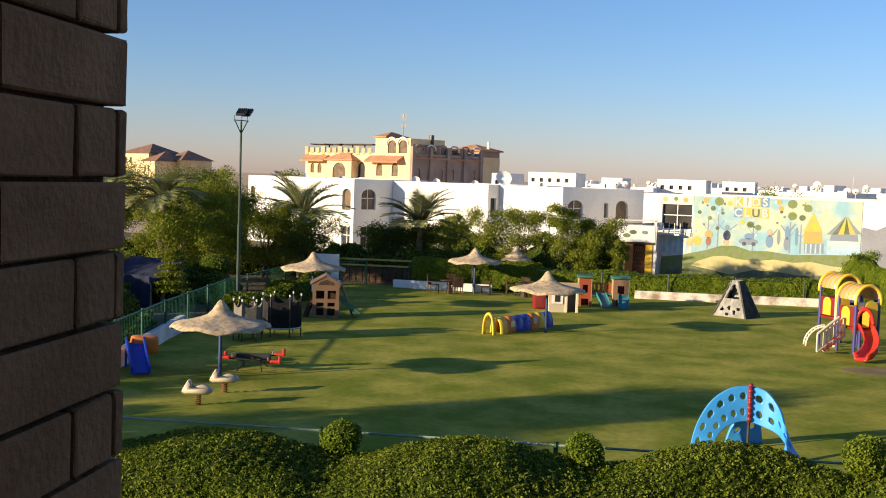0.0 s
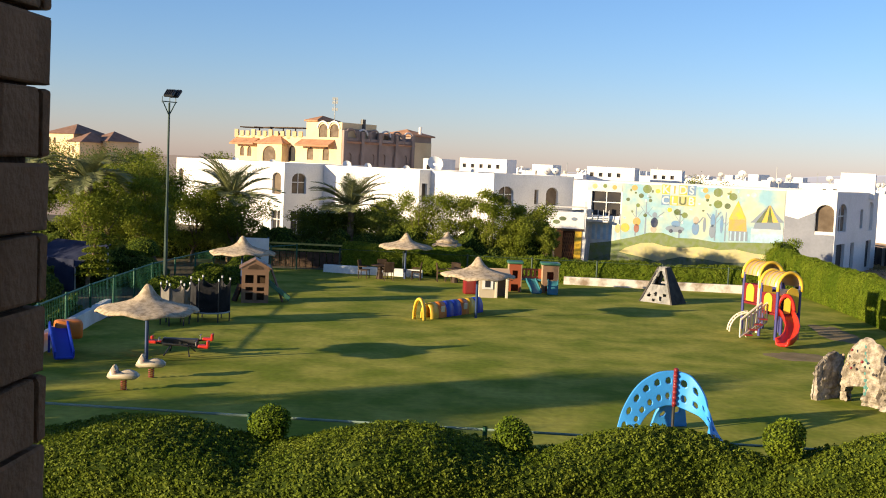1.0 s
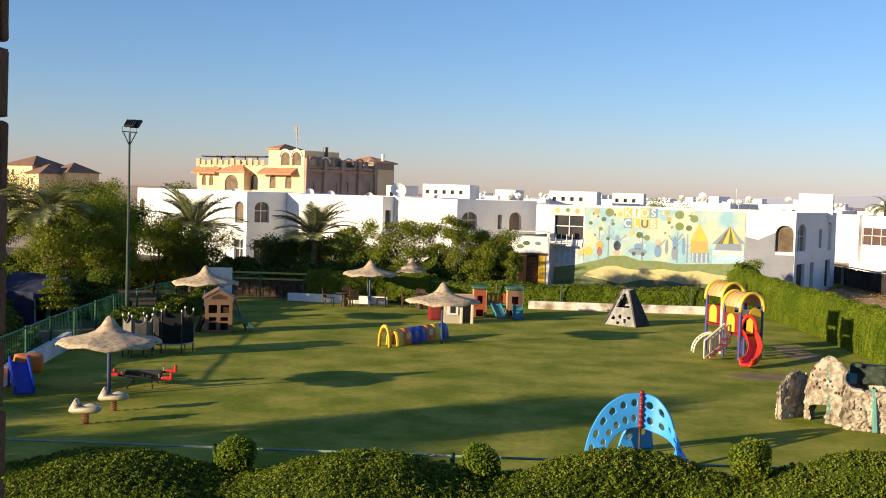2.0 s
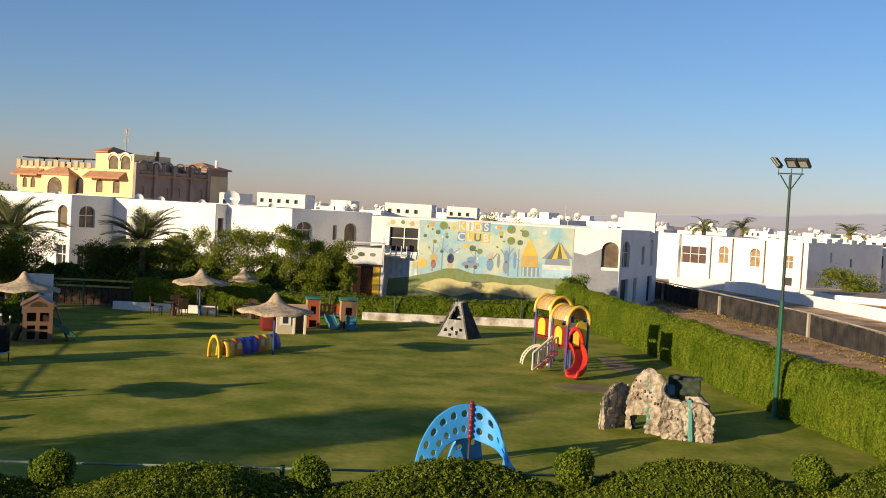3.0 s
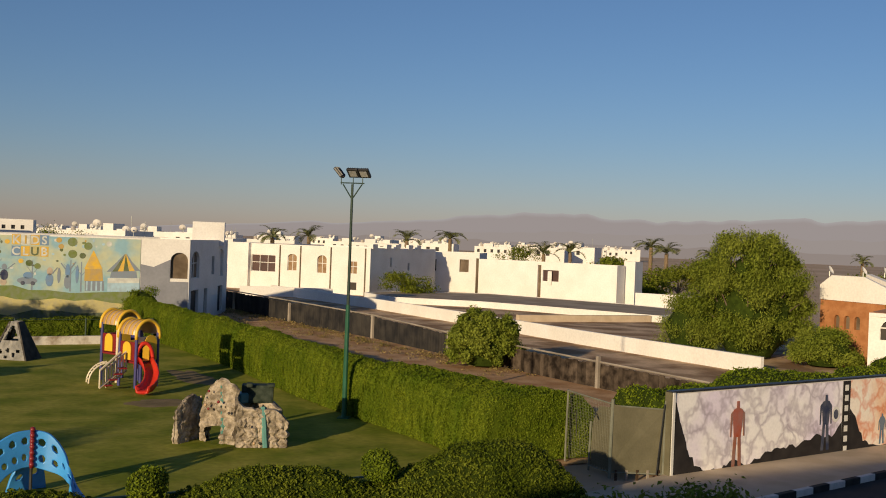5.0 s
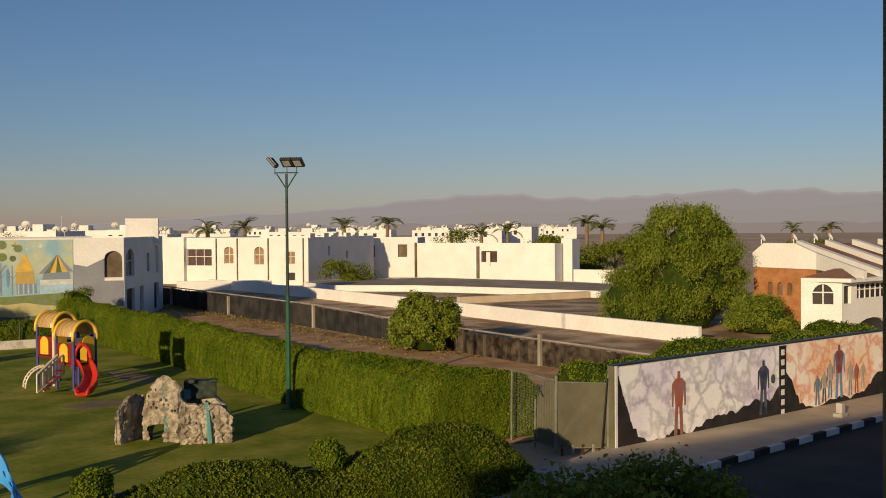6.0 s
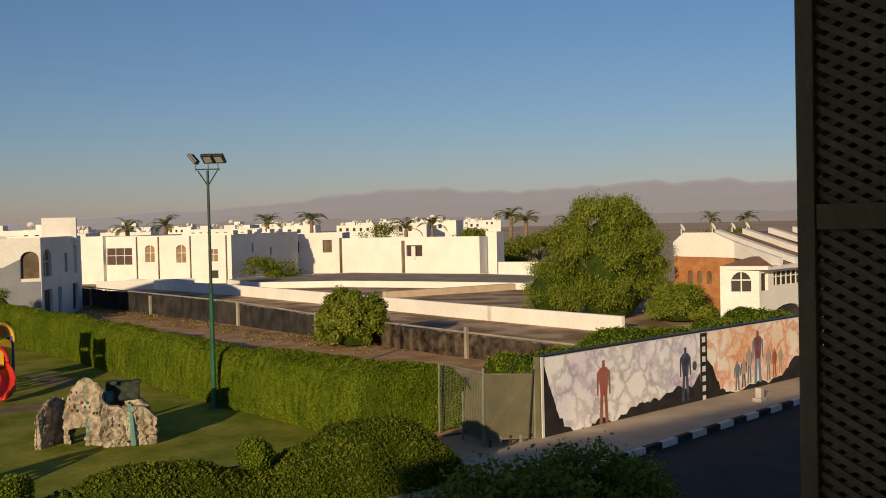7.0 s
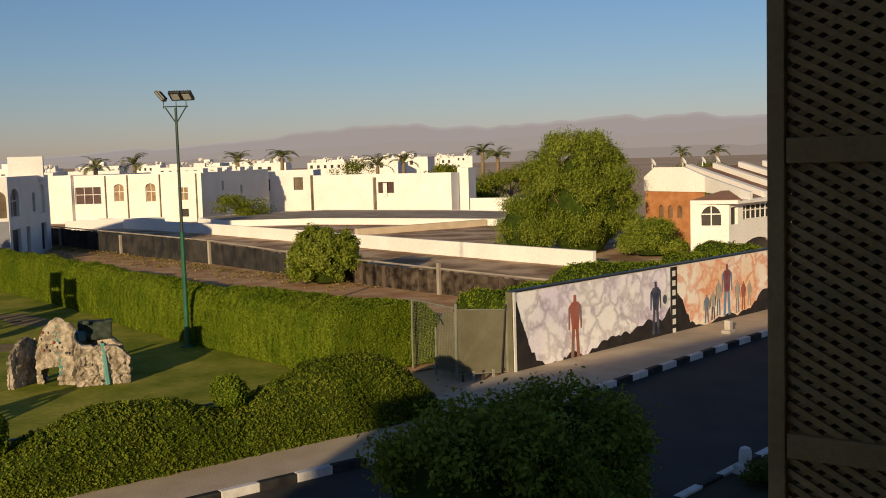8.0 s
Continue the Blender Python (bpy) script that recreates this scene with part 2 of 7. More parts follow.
def B():
    return bmesh.new()


def leaf_object(name, pts, nrm, size, material, parent=None, label="", spread=0.7, seed=1, slim=0.55, hang=0.0):
    """Many small folded leaves at the points, turned roughly along the normals."""
    g = np.random.default_rng(seed)
    pts, nrm = np.asarray(pts, float), np.asarray(nrm, float)
    n = len(pts)
    d = nrm + g.normal(0, spread, (n, 3))
    d /= np.linalg.norm(d, axis=1, keepdims=True) + 1e-9
    a = np.cross(d, g.normal(0, 1, (n, 3)))
    a /= np.linalg.norm(a, axis=1, keepdims=True) + 1e-9
    if hang:
        a = np.tile([0, 0, -1.0], (n, 1)) * hang + g.normal(0, 0.45, (n, 3)) + d * 0.35
        a /= np.linalg.norm(a, axis=1, keepdims=True) + 1e-9
        d = np.cross(np.cross(a, d), a)
        d /= np.linalg.norm(d, axis=1, keepdims=True) + 1e-9
    b = np.cross(d, a)
    s = size * g.uniform(0.6, 1.35, (n, 1))
    v = np.stack([pts - a * s * 0.5, pts + b * s * slim * 0.5 + d * s * 0.12, pts + a * s * 0.5, pts - b * s * slim * 0.5 + d * s * 0.12], 1).reshape(-1, 3)
    me = bpy.data.meshes.new(name)
    me.vertices.add(4 * n)
    me.vertices.foreach_set("co", v.ravel())
    me.loops.add(4 * n)
    me.loops.foreach_set("vertex_index", np.arange(4 * n))
    me.polygons.add(n)
    me.polygons.foreach_set("loop_start", np.arange(n) * 4)
    me.update(calc_edges=True)
    me.materials.append(material)
    ob = new(name, me)
    ob.parent = parent
    return tagged(ob, label)


def shell(core, count, lift=(-0.03, 0.07), seed=1):
    """Random points over a mesh object's faces (its own space), with the normals."""
    g = np.random.default_rng(seed)
    me = core.data
    me.calc_loop_triangles()
    co = np.empty(len(me.vertices) * 3)
    me.vertices.foreach_get("co", co)
    co = co.reshape(-1, 3)
    tri = np.empty(len(me.loop_triangles) * 3, int)
    me.loop_triangles.foreach_get("vertices", tri)
    t = co[tri.reshape(-1, 3)]
    c = np.cross(t[:, 1] - t[:, 0], t[:, 2] - t[:, 0])
    area = np.linalg.norm(c, axis=1)
    k = g.choice(len(t), count, p=area / area.sum())
    u, v = g.random((count, 1)), g.random((count, 1))
    over = u + v > 1
    u, v = np.where(over, 1 - u, u), np.where(over, 1 - v, v)
    nr = c[k] / (area[k][:, None] + 1e-12)
    return t[k, 0] + u * (t[k, 1] - t[k, 0]) + v * (t[k, 2] - t[k, 0]) + nr * g.uniform(*lift, (count, 1)), nr


def lumpy(p, size, seed):
    return noise.noise(Vector(p) * size + Vector((seed * 7.3, seed * 3.1, 0)))


def tuft(p, grain, seed):
    """Uneven growth from -1 to 1 over the points, in tufts whose size grain sets along each axis."""
    g = np.random.default_rng(seed + 900)
    out = np.zeros(len(p))
    for k in range(9):
        w = g.normal(0, 1, 3)
        w = w / np.linalg.norm(w) * g.uniform(0.6, 1.7) * np.array(grain)
        out += np.sin(p @ w + g.uniform(0, 6.28))
    return np.clip(out / 3.2, -1, 1)


def hedge(name, x0, x1, front, back, top, count, leaf, material, label, along="x", seed=1, step=0.25, kind="", lump=0.07, fill=None, clump=0.04, grain=(18.0, 18.0, 18.0)):
    """A clipped hedge along an axis; front(s), back(s) and top(s) give its sides and its height."""
    root = thing(name, Matrix.Identity(4), label, "hedge", kind=kind)
    bm = B()
    n = max(2, int((x1 - x0) / step))
    rows = []
    for i in range(n + 1):
        s = x0 + (x1 - x0) * i / n
        f, k, h = front(s), back(s), top(s)
        prof = [(f, 0.02), (f - 0.03, h * 0.35), (f + 0.0, h * 0.7), (f + 0.12 * (k - f), h * 0.93), (f + 0.32 * (k - f), h), (f + 0.68 * (k - f), h), (f + 0.88 * (k - f), h * 0.93), (k, h * 0.7), (k, 0.02)]
        row = []
        for q, z in prof:
            p = (s, q, z) if along == "x" else (q, s, z)
            o = lump * lumpy(p, 1.7, seed) + 0.5 * lump * lumpy(p, 5.0, seed + 2)
            sgn = -1 if q < (f + k) / 2 else 1
            p = (p[0], p[1] + sgn * o, max(0.0, p[2] + o * (z > 0.1))) if along == "x" else (p[0] + sgn * o, p[1], max(0.0, p[2] + o * (z > 0.1)))
            row.append(bm.verts.new(p))
        rows.append(row)
    for a, b in zip(rows, rows[1:]):
        for k in range(len(a) - 1):
            bm.faces.new((a[k], a[k + 1], b[k + 1], b[k]))
    bm.faces.new(rows[0])
    bm.faces.new(rows[-1][::-1])
    core = part("core", bm, fill or HEDGE_CORE, root, "solid core coloured as inner shade")
    p, q = shell(core, count, (-0.03, 0.03), seed)
    p = p + q * clump * (0.55 + tuft(p, grain, seed)[:, None])
    keep = p[:, 2] > 0.03
    leaf_object("foliage", p[keep], q[keep], leaf, material, root, "", 0.75, seed)
    return root


def tree(name, x, y, high, spread, label, leaf=0.14, count=5000, material=None, seed=1, trunk=0.12, bare=0.3, clumps=16, base=0.0, squash=0.75, category="tree", group="", dome=False, hang=0.0, fluff=(0.2, 0.34), ragged=(0.82, 1.0), waist=1.0):
    """A tapered trunk with limbs and a loose crown of leaf clumps."""
    g = np.random.default_rng(seed)
    root = thing(name, pose(x, y, base), label, category, group)
    bm = B()
    fork = high * bare
    lean = g.normal(0, 0.04, 2) * high
    tube(bm, [(0, 0, 0), (lean[0] * 0.4, lean[1] * 0.4, fork * 0.6), (lean[0], lean[1], fork), (lean[0] * 1.3, lean[1] * 1.3, high * 0.8)], [trunk, trunk * 0.8, trunk * 0.7, trunk * 0.2], 8)
    cs, rs = [], []
    for k in range(clumps):
        a, u = g.uniform(0, 2 * math.pi), g.uniform(0, 1) ** 0.6
        z = fork * 0.85 + (high - fork * 0.85) * g.uniform(0.08, 0.88)
        wide = spread * math.sqrt(max(0.08, 1 - ((z - (fork + high) / 2) / (0.62 * (high - fork) + 0.01)) ** 2))
        c = np.array([lean[0] + u * wide * math.cos(a) * 0.8, lean[1] + u * wide * math.sin(a) * 0.8, z])
        rr = spread * g.uniform(0.22, 0.42)
        if dome:
            v = g.normal(0, 1, 3)
            v[2] = abs(v[2]) * 0.9
            v /= np.linalg.norm(v)
            v = np.sign(v) * abs(v) ** 0.8
            rr = min(spread, high) * g.uniform(*fluff)
            c = v * [spread - rr * 0.7, spread - rr * 0.7, high - rr * 0.8 - 0.12 * high] * g.uniform(*ragged) + [0, 0, 0.12 * high]
            c[:2] *= waist + (1 - waist) * min(1.0, c[2] / (0.6 * high))
        c[2] = min(c[2], high - rr * squash * 0.9)
        cs.append(c)
        rs.append(rr)
        if k % 2 == 0:
            s = fork * g.uniform(0.7, 1.1)
            tube(bm, [(lean[0] * s / fork, lean[1] * s / fork, s), tuple((c + [lean[0], lean[1], s]) / 2 + g.normal(0, 0.05, 3) * spread), tuple(c)], [trunk * 0.42, trunk * 0.25, trunk * 0.06], 5)
    part("trunk", bm, BARK, root, "brown bark trunk with bare limbs", True)
    k = g.choice(clumps, count, p=np.array(rs) ** 2 / (np.array(rs) ** 2).sum())
    d = g.normal(0, 1, (count, 3))
    d /= np.linalg.norm(d, axis=1, keepdims=True)
    r = np.array(rs)[k][:, None] * g.uniform(0.25, 1.0, (count, 1)) ** 0.5 * (1 + 0.25 * g.normal(0, 1, (count, 1)))
    p = np.array(cs)[k] + d * r * [1, 1, squash]
    p[:, 2] = np.maximum(p[:, 2], 0.05)
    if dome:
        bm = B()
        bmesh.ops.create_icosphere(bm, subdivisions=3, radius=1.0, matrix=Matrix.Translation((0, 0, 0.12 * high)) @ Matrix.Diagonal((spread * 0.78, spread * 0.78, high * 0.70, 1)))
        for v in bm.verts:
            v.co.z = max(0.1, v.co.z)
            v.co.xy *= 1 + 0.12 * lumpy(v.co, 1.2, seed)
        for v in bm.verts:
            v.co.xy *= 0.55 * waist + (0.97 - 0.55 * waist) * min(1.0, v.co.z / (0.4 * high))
        part("core", bm, HEDGE_CORE, root, "solid core darkened as inner shade")
    leaf_object("crown", p, d + [0, 0, 0.4], leaf, material or LEAF_TREE, root, "", 0.8, seed, 0.34 if hang else 0.55, hang)
    return root


def palm(name, x, y, high, length, label, fronds=22, seed=1, base=0.0, group="", trunk=0.2, droop=1.0, cut=None):
    g = np.random.default_rng(seed)
    root = thing(name, pose(x, y, base), label, "palm tree", group)
    bm = B()
    k = 10
    tube(bm, [(0.02 * math.sin(i), 0.02 * math.cos(i), high * i / k) for i in range(k + 1)], [trunk * (1.15 - 0.25 * i / k) * (1 + 0.08 * (i % 2)) for i in range(k + 1)], 9)
    part("trunk", bm, PALM_BARK, root, "scarred brown palm trunk")
    bm = B()
    verts, faces = [], []
    for f in range(fronds):
        a = 2 * math.pi * f * 0.382 + g.uniform(-0.2, 0.2)
        up = g.uniform(0.35, 1.45)
        L = length * g.uniform(0.8, 1.1)
        u = np.array([math.cos(a), math.sin(a), 0])
        side = np.array([-u[1], u[0], 0])
        pts = []
        for i in range(9):
            s = i / 8
            ang = up - droop * 1.5 * s ** 1.4
            pts.append(np.array([0, 0, high]) if i == 0 else pts[-1] + L / 8 * (u * math.cos(ang) + np.array([0, 0, math.sin(ang)])))
        tube(bm, [tuple(p) for p in pts], [0.03 * (1 - 0.85 * i / 8) * length / 2 for i in range(9)], 4)
        for i in range(26):
            s = 0.12 + 0.88 * i / 26
            j = min(7, int(s * 8))
            w = s * 8 - j
            p = pts[j] * (1 - w) + pts[j + 1] * w
            t = (pts[j + 1] - pts[j]) / np.linalg.norm(pts[j + 1] - pts[j])
            nn = np.cross(side, t)
            ll = 0.26 * length * (math.sin(math.pi * (0.12 + 0.8 * s)) + 0.15) * g.uniform(0.85, 1.1)
            for sg in (-1, 1):
                tip = p + ll * (0.75 * sg * side + 0.6 * t - 0.18 * nn - np.array([0, 0, 0.12]))
                wd = t * 0.028 * length / 2
                o = len(verts)
                verts += [p - wd, p + wd, (p + tip) / 2 + wd * 0.9 + nn * 0.02, tip]
                faces.append((o, o + 1, o + 2, o + 3))
    part("crown_stem", bm, LEAF_PALM, root)
    me = bpy.data.meshes.new("fronds")
    me.from_pydata([tuple(v) for v in verts], [], faces)
    me.materials.append(LEAF_PALM)
    o = new("frond_crown", me)
    o.parent = root
    return root


def wall_face(bm, p0, p1, z0, z1, holes, deep=0.2):
    """A wall from p0 to p1 (seen from outside, left to right) with recessed openings. holes: (u0, u1, za, zb, rise).
    Gives each opening's pane as four corners or more."""
    p0, p1 = Vector((*p0, 0)), Vector((*p1, 0))
    L = (p1 - p0).length
    d = (p1 - p0) / L
    inn = Vector((-d.y, d.x, 0))

    def P(u, z, k=0.0):
        return bm.verts.new(p0 + d * u + Vector((0, 0, z)) + inn * k)

    def quad(u0, u1, a, b):
        if u1 - u0 > 1e-4 and b - a > 1e-4:
            bm.faces.new((P(u0, a), P(u1, a), P(u1, b), P(u0, b)))

    cols = {}
    for h in holes:
        cols.setdefault((h[0], h[1]), []).append(h)
    at, panes = 0.0, []
    for (u0, u1), hs in sorted(cols.items()):
        quad(at, u0, z0, z1)
        low = z0
        for _, _, a, b, rise in sorted(hs, key=lambda h: h[2]):
            quad(u0, u1, low, a)
            arc = [(u0, b)] + ([(u0 + (u1 - u0) * (0.5 - 0.5 * math.cos(math.pi * i / 8)), b + rise * math.sin(math.pi * i / 8)) for i in range(1, 8)] if rise else []) + [(u1, b)]
            if rise:
                topz = b + rise
                for (ua, za), (ub, zb) in zip(arc, arc[1:]):
                    bm.faces.new((P(ua, za), P(ub, zb), P(ub, topz), P(ua, topz)) if min(topz - za, topz - zb) > 1e-4 else ((P(ua, za), P(ub, zb), P(ub, topz)) if topz - za < 1e-4 else (P(ua, za), P(ub, zb), P(ua, topz))))
            outline = [(u0, a)] + arc + [(u1, a)]
            m = len(outline)
            for i in range(m):
                (ua, za), (ub, zb) = outline[i], outline[(i + 1) % m]
                bm.faces.new((P(ua, za), P(ub, zb), P(ub, zb, deep), P(ua, za, deep)))
            panes.append([p0 + d * u + Vector((0, 0, z)) + inn * (deep - 0.004) for u, z in outline])
            low = b + rise
        quad(u0, u1, low, z1)
        at = u1
    quad(at, L, z0, z1)
    return panes


def pane_part(parent, corners, material, bars=0, bar_material=None):
    """One window: its pane, with glazing bars as a frame under it."""
    bm = B()
    c = [Vector(p) for p in corners]
    bm.faces.new([bm.verts.new(p) for p in c])
    w = part("window", bm, material, parent)
    if bars:
        a, b = c[0], c[-1]
        d = b - a
        d.normalize()
        nrm = Vector((d.y, -d.x, 0))
        wide, z0, z1 = (b - a).length, min(p.z for p in c), max(p.z for p in c)
        bm = B()
        turn = Matrix.Rotation(math.atan2(d.y, d.x), 4, "Z")
        for k in range(bars + 1):
            box(bm, a + d * wide * k / bars + nrm * 0.03 + Vector((0, 0, (z1 - z0) / 2)), (0.06, 0.05, z1 - z0), turn)
        for z in (z0, (z0 + z1) / 2 + 0.1, z1):
            box(bm, a + d * wide / 2 + nrm * 0.035 + Vector((0, 0, z - a.z)), (wide, 0.05, 0.06), turn)
        part("frame", bm, bar_material or WHITE, w)
    return w


def building(name, corners, z1, label, faces, material=None, roof=None, category="house", parapet=0.35, z0=-0.05, group=""):
    """A flat-roofed block. corners: the footprint, anticlockwise from above. faces: {side: [(u0, u1, za, zb, rise, pane, bars)]}."""
    root = thing(name, Matrix.Identity(4), label, category, group)
    bm = B()
    n = len(corners)
    jobs = []
    for i in range(n):
        spec = faces.get(i, [])
        for corner_list, s in zip(wall_face(bm, corners[i], corners[(i + 1) % n], z0, z1, [h[:5] for h in spec]), sorted(spec, key=lambda h: (h[0], h[1], h[2]))):
            jobs.append((corner_list, s[5], s[6]))
    cx, cy = sum(c[0] for c in corners) / n, sum(c[1] for c in corners) / n
    inner = [(c[0] + 0.3 * (cx - c[0]) / math.hypot(cx - c[0], cy - c[1]), c[1] + 0.3 * (cy - c[1]) / math.hypot(cx - c[0], cy - c[1])) for c in corners]
    rim = [bm.verts.new((*c, z1)) for c in corners]
    rin = [bm.verts.new((*c, z1)) for c in inner]
    rlow = [bm.verts.new((*c, z1 - parapet)) for c in inner]
    for i in range(n):
        j = (i + 1) % n
        bm.faces.new((rim[i], rim[j], rin[j], rin[i]))
        bm.faces.new((rin[i], rin[j], rlow[j], rlow[i]))
    part("wall", bm, material or WHITE, root)
    bm = B()
    bm.faces.new([bm.verts.new((*c, z1 - parapet)) for c in inner])
    part("roof", bm, roof or CONCRETE, root, "flat grey roof")
    for c, m, bars in jobs:
        pane_part(root, c, m, bars)
    return root


# ---- ground, road, lawn ----
def sheet(name, poly, z, material, label, category="ground", cells=0.0, thick=0.0):
    bm = B()
    if cells:
        xs, ys = [p[0] for p in poly], [p[1] for p in poly]
        nx, ny = int((max(xs) - min(xs)) / cells), int((max(ys) - min(ys)) / cells)
        g = [[bm.verts.new((min(xs) + (max(xs) - min(xs)) * i / nx, min(ys) + (max(ys) - min(ys)) * j / ny, z)) for i in range(nx + 1)] for j in range(ny + 1)]
        for row in g:
            for v in row:
                v.co.z += 0.022 * lumpy(v.co, 0.25, 3) + 0.012 * lumpy(v.co, 0.9, 5)
        for j in range(ny):
            for i in range(nx):
                bm.faces.new((g[j][i], g[j][i + 1], g[j + 1][i + 1], g[j + 1][i]))
    else:
        f = bm.faces.new([bm.verts.new((*p, z)) for p in poly])
        if thick:
            r = bmesh.ops.extrude_face_region(bm, geom=[f])
            for v in [v for v in r["geom"] if isinstance(v, bmesh.types.BMVert)]:
                v.co.z -= thick
    ob = alone(name, bm, material, label, category, kind="structure", smooth=bool(cells))
    if not thick and ob.data.polygons[0].normal.z < 0:
        ob.data.flip_normals()
    return ob


sheet("ground", [(-4000, -3000), (4500, -3000), (4500, 4600), (-4000, 4600)], -0.06, DESERT, "dry sandy ground reaching to the horizon")
sheet("lawn", [(-14.6, 20.2), (15.6, 20.2), (15.6, 58.0), (-14.6, 58.0)], 0.0, LAWN, "mown green playground lawn with dry patches", "lawn", 0.6)


def worn_patch(x, y, rx, ry, seed):
    """Bare trodden earth that follows the lawn's swells, with a frayed outline."""
    bm = B()
    rings = []
    for q in (0.0, 0.25, 0.5, 0.75, 1.0):
        row = []
        for k in range(48 if q else 1):
            a = 2 * math.pi * k / 48
            f = q * (1 + 0.30 * lumpy((math.cos(a), math.sin(a), seed), 1.6, seed) + 0.20 * lumpy((math.cos(a), math.sin(a), seed), 6.0, seed + 1))
            p = Vector((x + rx * f * math.cos(a), y + ry * f * math.sin(a), 0.0))
            row.append(bm.verts.new((p.x, p.y, 0.022 * lumpy(p, 0.25, 3) + 0.012 * lumpy(p, 0.9, 5) + (0.012 if q < 1 else -0.004))))
        rings.append(row)
    for k in range(48):
        bm.faces.new((rings[0][0], rings[1][k], rings[1][(k + 1) % 48]))
        for a, b in zip(rings[1:], rings[2:]):
            bm.faces.new((a[k], b[k], b[(k + 1) % 48], a[(k + 1) % 48]))
    alone("bare_patch", bm, surface("trodden_earth", (0.20, 0.155, 0.075), (0.30, 0.22, 0.12), 1.2, 0.95, 0.5, 9.0), "bare trodden earth patch in the lawn", "ground", kind="structure", smooth=True)


worn_patch(9.75, 37.3, 1.15, 0.9, 4)
worn_patch(12.8, 43.6, 0.8, 2.6, 7)
sheet("sand_strip", [(15.4, 24), (28.4, 24), (28.1, 58), (26.6, 95), (15.4, 95)], -0.02, SAND, "bare reddish sandy strip behind the hedge")
sheet("brown_lot", [(28.4, 24), (60, 24), (60, 120), (26.6, 120), (26.6, 95), (28.1, 58)], -0.025, BROWN_LOT, "brown stony lot behind the fence")
sheet("garden_ground", [(-60, 22), (-14.6, 22), (-14.6, 58), (15.4, 58), (15.4, 95), (-60, 95)], -0.03, surface("garden_soil", (0.10, 0.085, 0.05), (0.17, 0.14, 0.085), 0.5, 0.95, 0.6, 8.0), "brown garden soil under the trees")
sheet("road", [(-45, 3.0), (70, 3.0), (70, 27.9), (28.4, 20.25), (20.1, 18.7), (13.0, 17.3), (-45, 17.3)], -0.04, ASPHALT, "dark grey asphalt road", "road")
sheet("pavement", [(2.0, 17.45), (13.0, 17.45), (20.1, 18.85), (28.4, 20.4), (70, 28.05), (70, 31), (33, 23.2), (19, 21.6), (14.2, 20.2), (2.0, 20.2)], 0.10, PAVING, "pinkish beige paved footway", "pavement", thick=0.16)
sheet("mural_verge", [(19, 21.7), (70, 27.8), (70, 40), (33.5, 26), (19, 26)], -0.015, SAND, "sandy strip behind the painted wall")

# black and white kerb stones
kerb = thing("kerb", Matrix.Identity(4), "kerb of stones painted black and white by turns", "kerb", kind="structure")
bm = B()
box(bm, (0, 0, 0), (0.775, 0.16, 0.22), None, 0.02)
KERB_MESH = {c: mesh_of("kerb_stone", b, m) for c, b, m in (("black", bm.copy(), KERB_BLACK), ("white", bm.copy(), KERB_WHITE))}
bm.free()
sheet("verge", [(4, 9.66), (4, 4.2), (30, 9.0), (30, 14.6)], 0.08, surface("verge_soil", (0.055, 0.05, 0.03), (0.09, 0.08, 0.05), 0.8, 0.95, 0.6, 12.0), "dark shaded planted verge before the house", "verge", thick=0.13)
LINE = [(3.6, 17.37), (13.0, 17.37), (20.1, 18.77), (28.4, 20.32), (48, 23.9)]
NEAR_LINE = [(4.0, 9.74), (30.0, 14.68)]
at = 0
for (xa, ya), (xb, yb) in list(zip(LINE, LINE[1:])) + [NEAR_LINE]:
    long = math.hypot(xb - xa, yb - ya)
    n = round(long / 0.79)
    for k in range(n):
        s = (k + 0.5) / n
        o = new("kerb_stone", KERB_MESH["black" if at % 2 else "white"])
        o.parent = kerb
        o.matrix_basis = pose(xa + (xb - xa) * s, ya + (yb - ya) * s, 0.02, 0, 0, math.degrees(math.atan2(yb - ya, xb - xa)))
        at += 1
bollard = thing("bollard", pose(15.95, 11.72, 0.08, 0, 0, 10), "white painted concrete bollard on a square foot, in the shade", "bollard")
bm = B()
box(bm, (0, 0, 0.09), (0.34, 0.34, 0.18), None, 0.02)
part("foot", bm, KERB_WHITE, bollard)
bm = B()
tube(bm, [(0, 0, 0.17), (0, 0, 0.40), (0, 0, 0.47), (0, 0, 0.5)], [0.12, 0.115, 0.095, 0.04], 14)
part("post", bm, KERB_WHITE, bollard)

# the house from which the camera looks out
house = thing("own_house", Matrix.Identity(4), "pale rendered house with a balcony opening", "house", kind="structure")
for c, s in (((-7.56, -6, 3.74), (13.88, 14.1, 7.58)), ((8.25, -6, 3.74), (11.0, 14.1, 7.58)), ((1.06, -7.1, 3.74), (3.37, 11.6, 7.58)), ((1.06, -0.1, 2.15), (3.37, 2.3, 4.4)), ((1.06, -0.1, 7.39), (3.37, 2.3, 0.28))):
    bm = B()
    box(bm, c, s)
    part("wall", bm, WHITE_DIRTY, house)
bm = B()
box(bm, (0.7, 1.15, 4.75), (2.3, 0.12, 0.8))
part("parapet", bm, WHITE_DIRTY, house)

# brick side wall of the balcony: bricks laid proud of dark joints
pier = thing("brick_pier", pose(-0.49, 1.086, 0, 0, 0, -90), "rough pale brick pier with dark recessed joints", "wall", kind="structure")
bm = B()
box(bm, (0.70, -0.066, 5.9), (1.36, 0.10, 2.8))
part("joints", bm, MORTAR, pier, "dark recessed mortar")
rng = random.Random(4)
BRICKS = {}


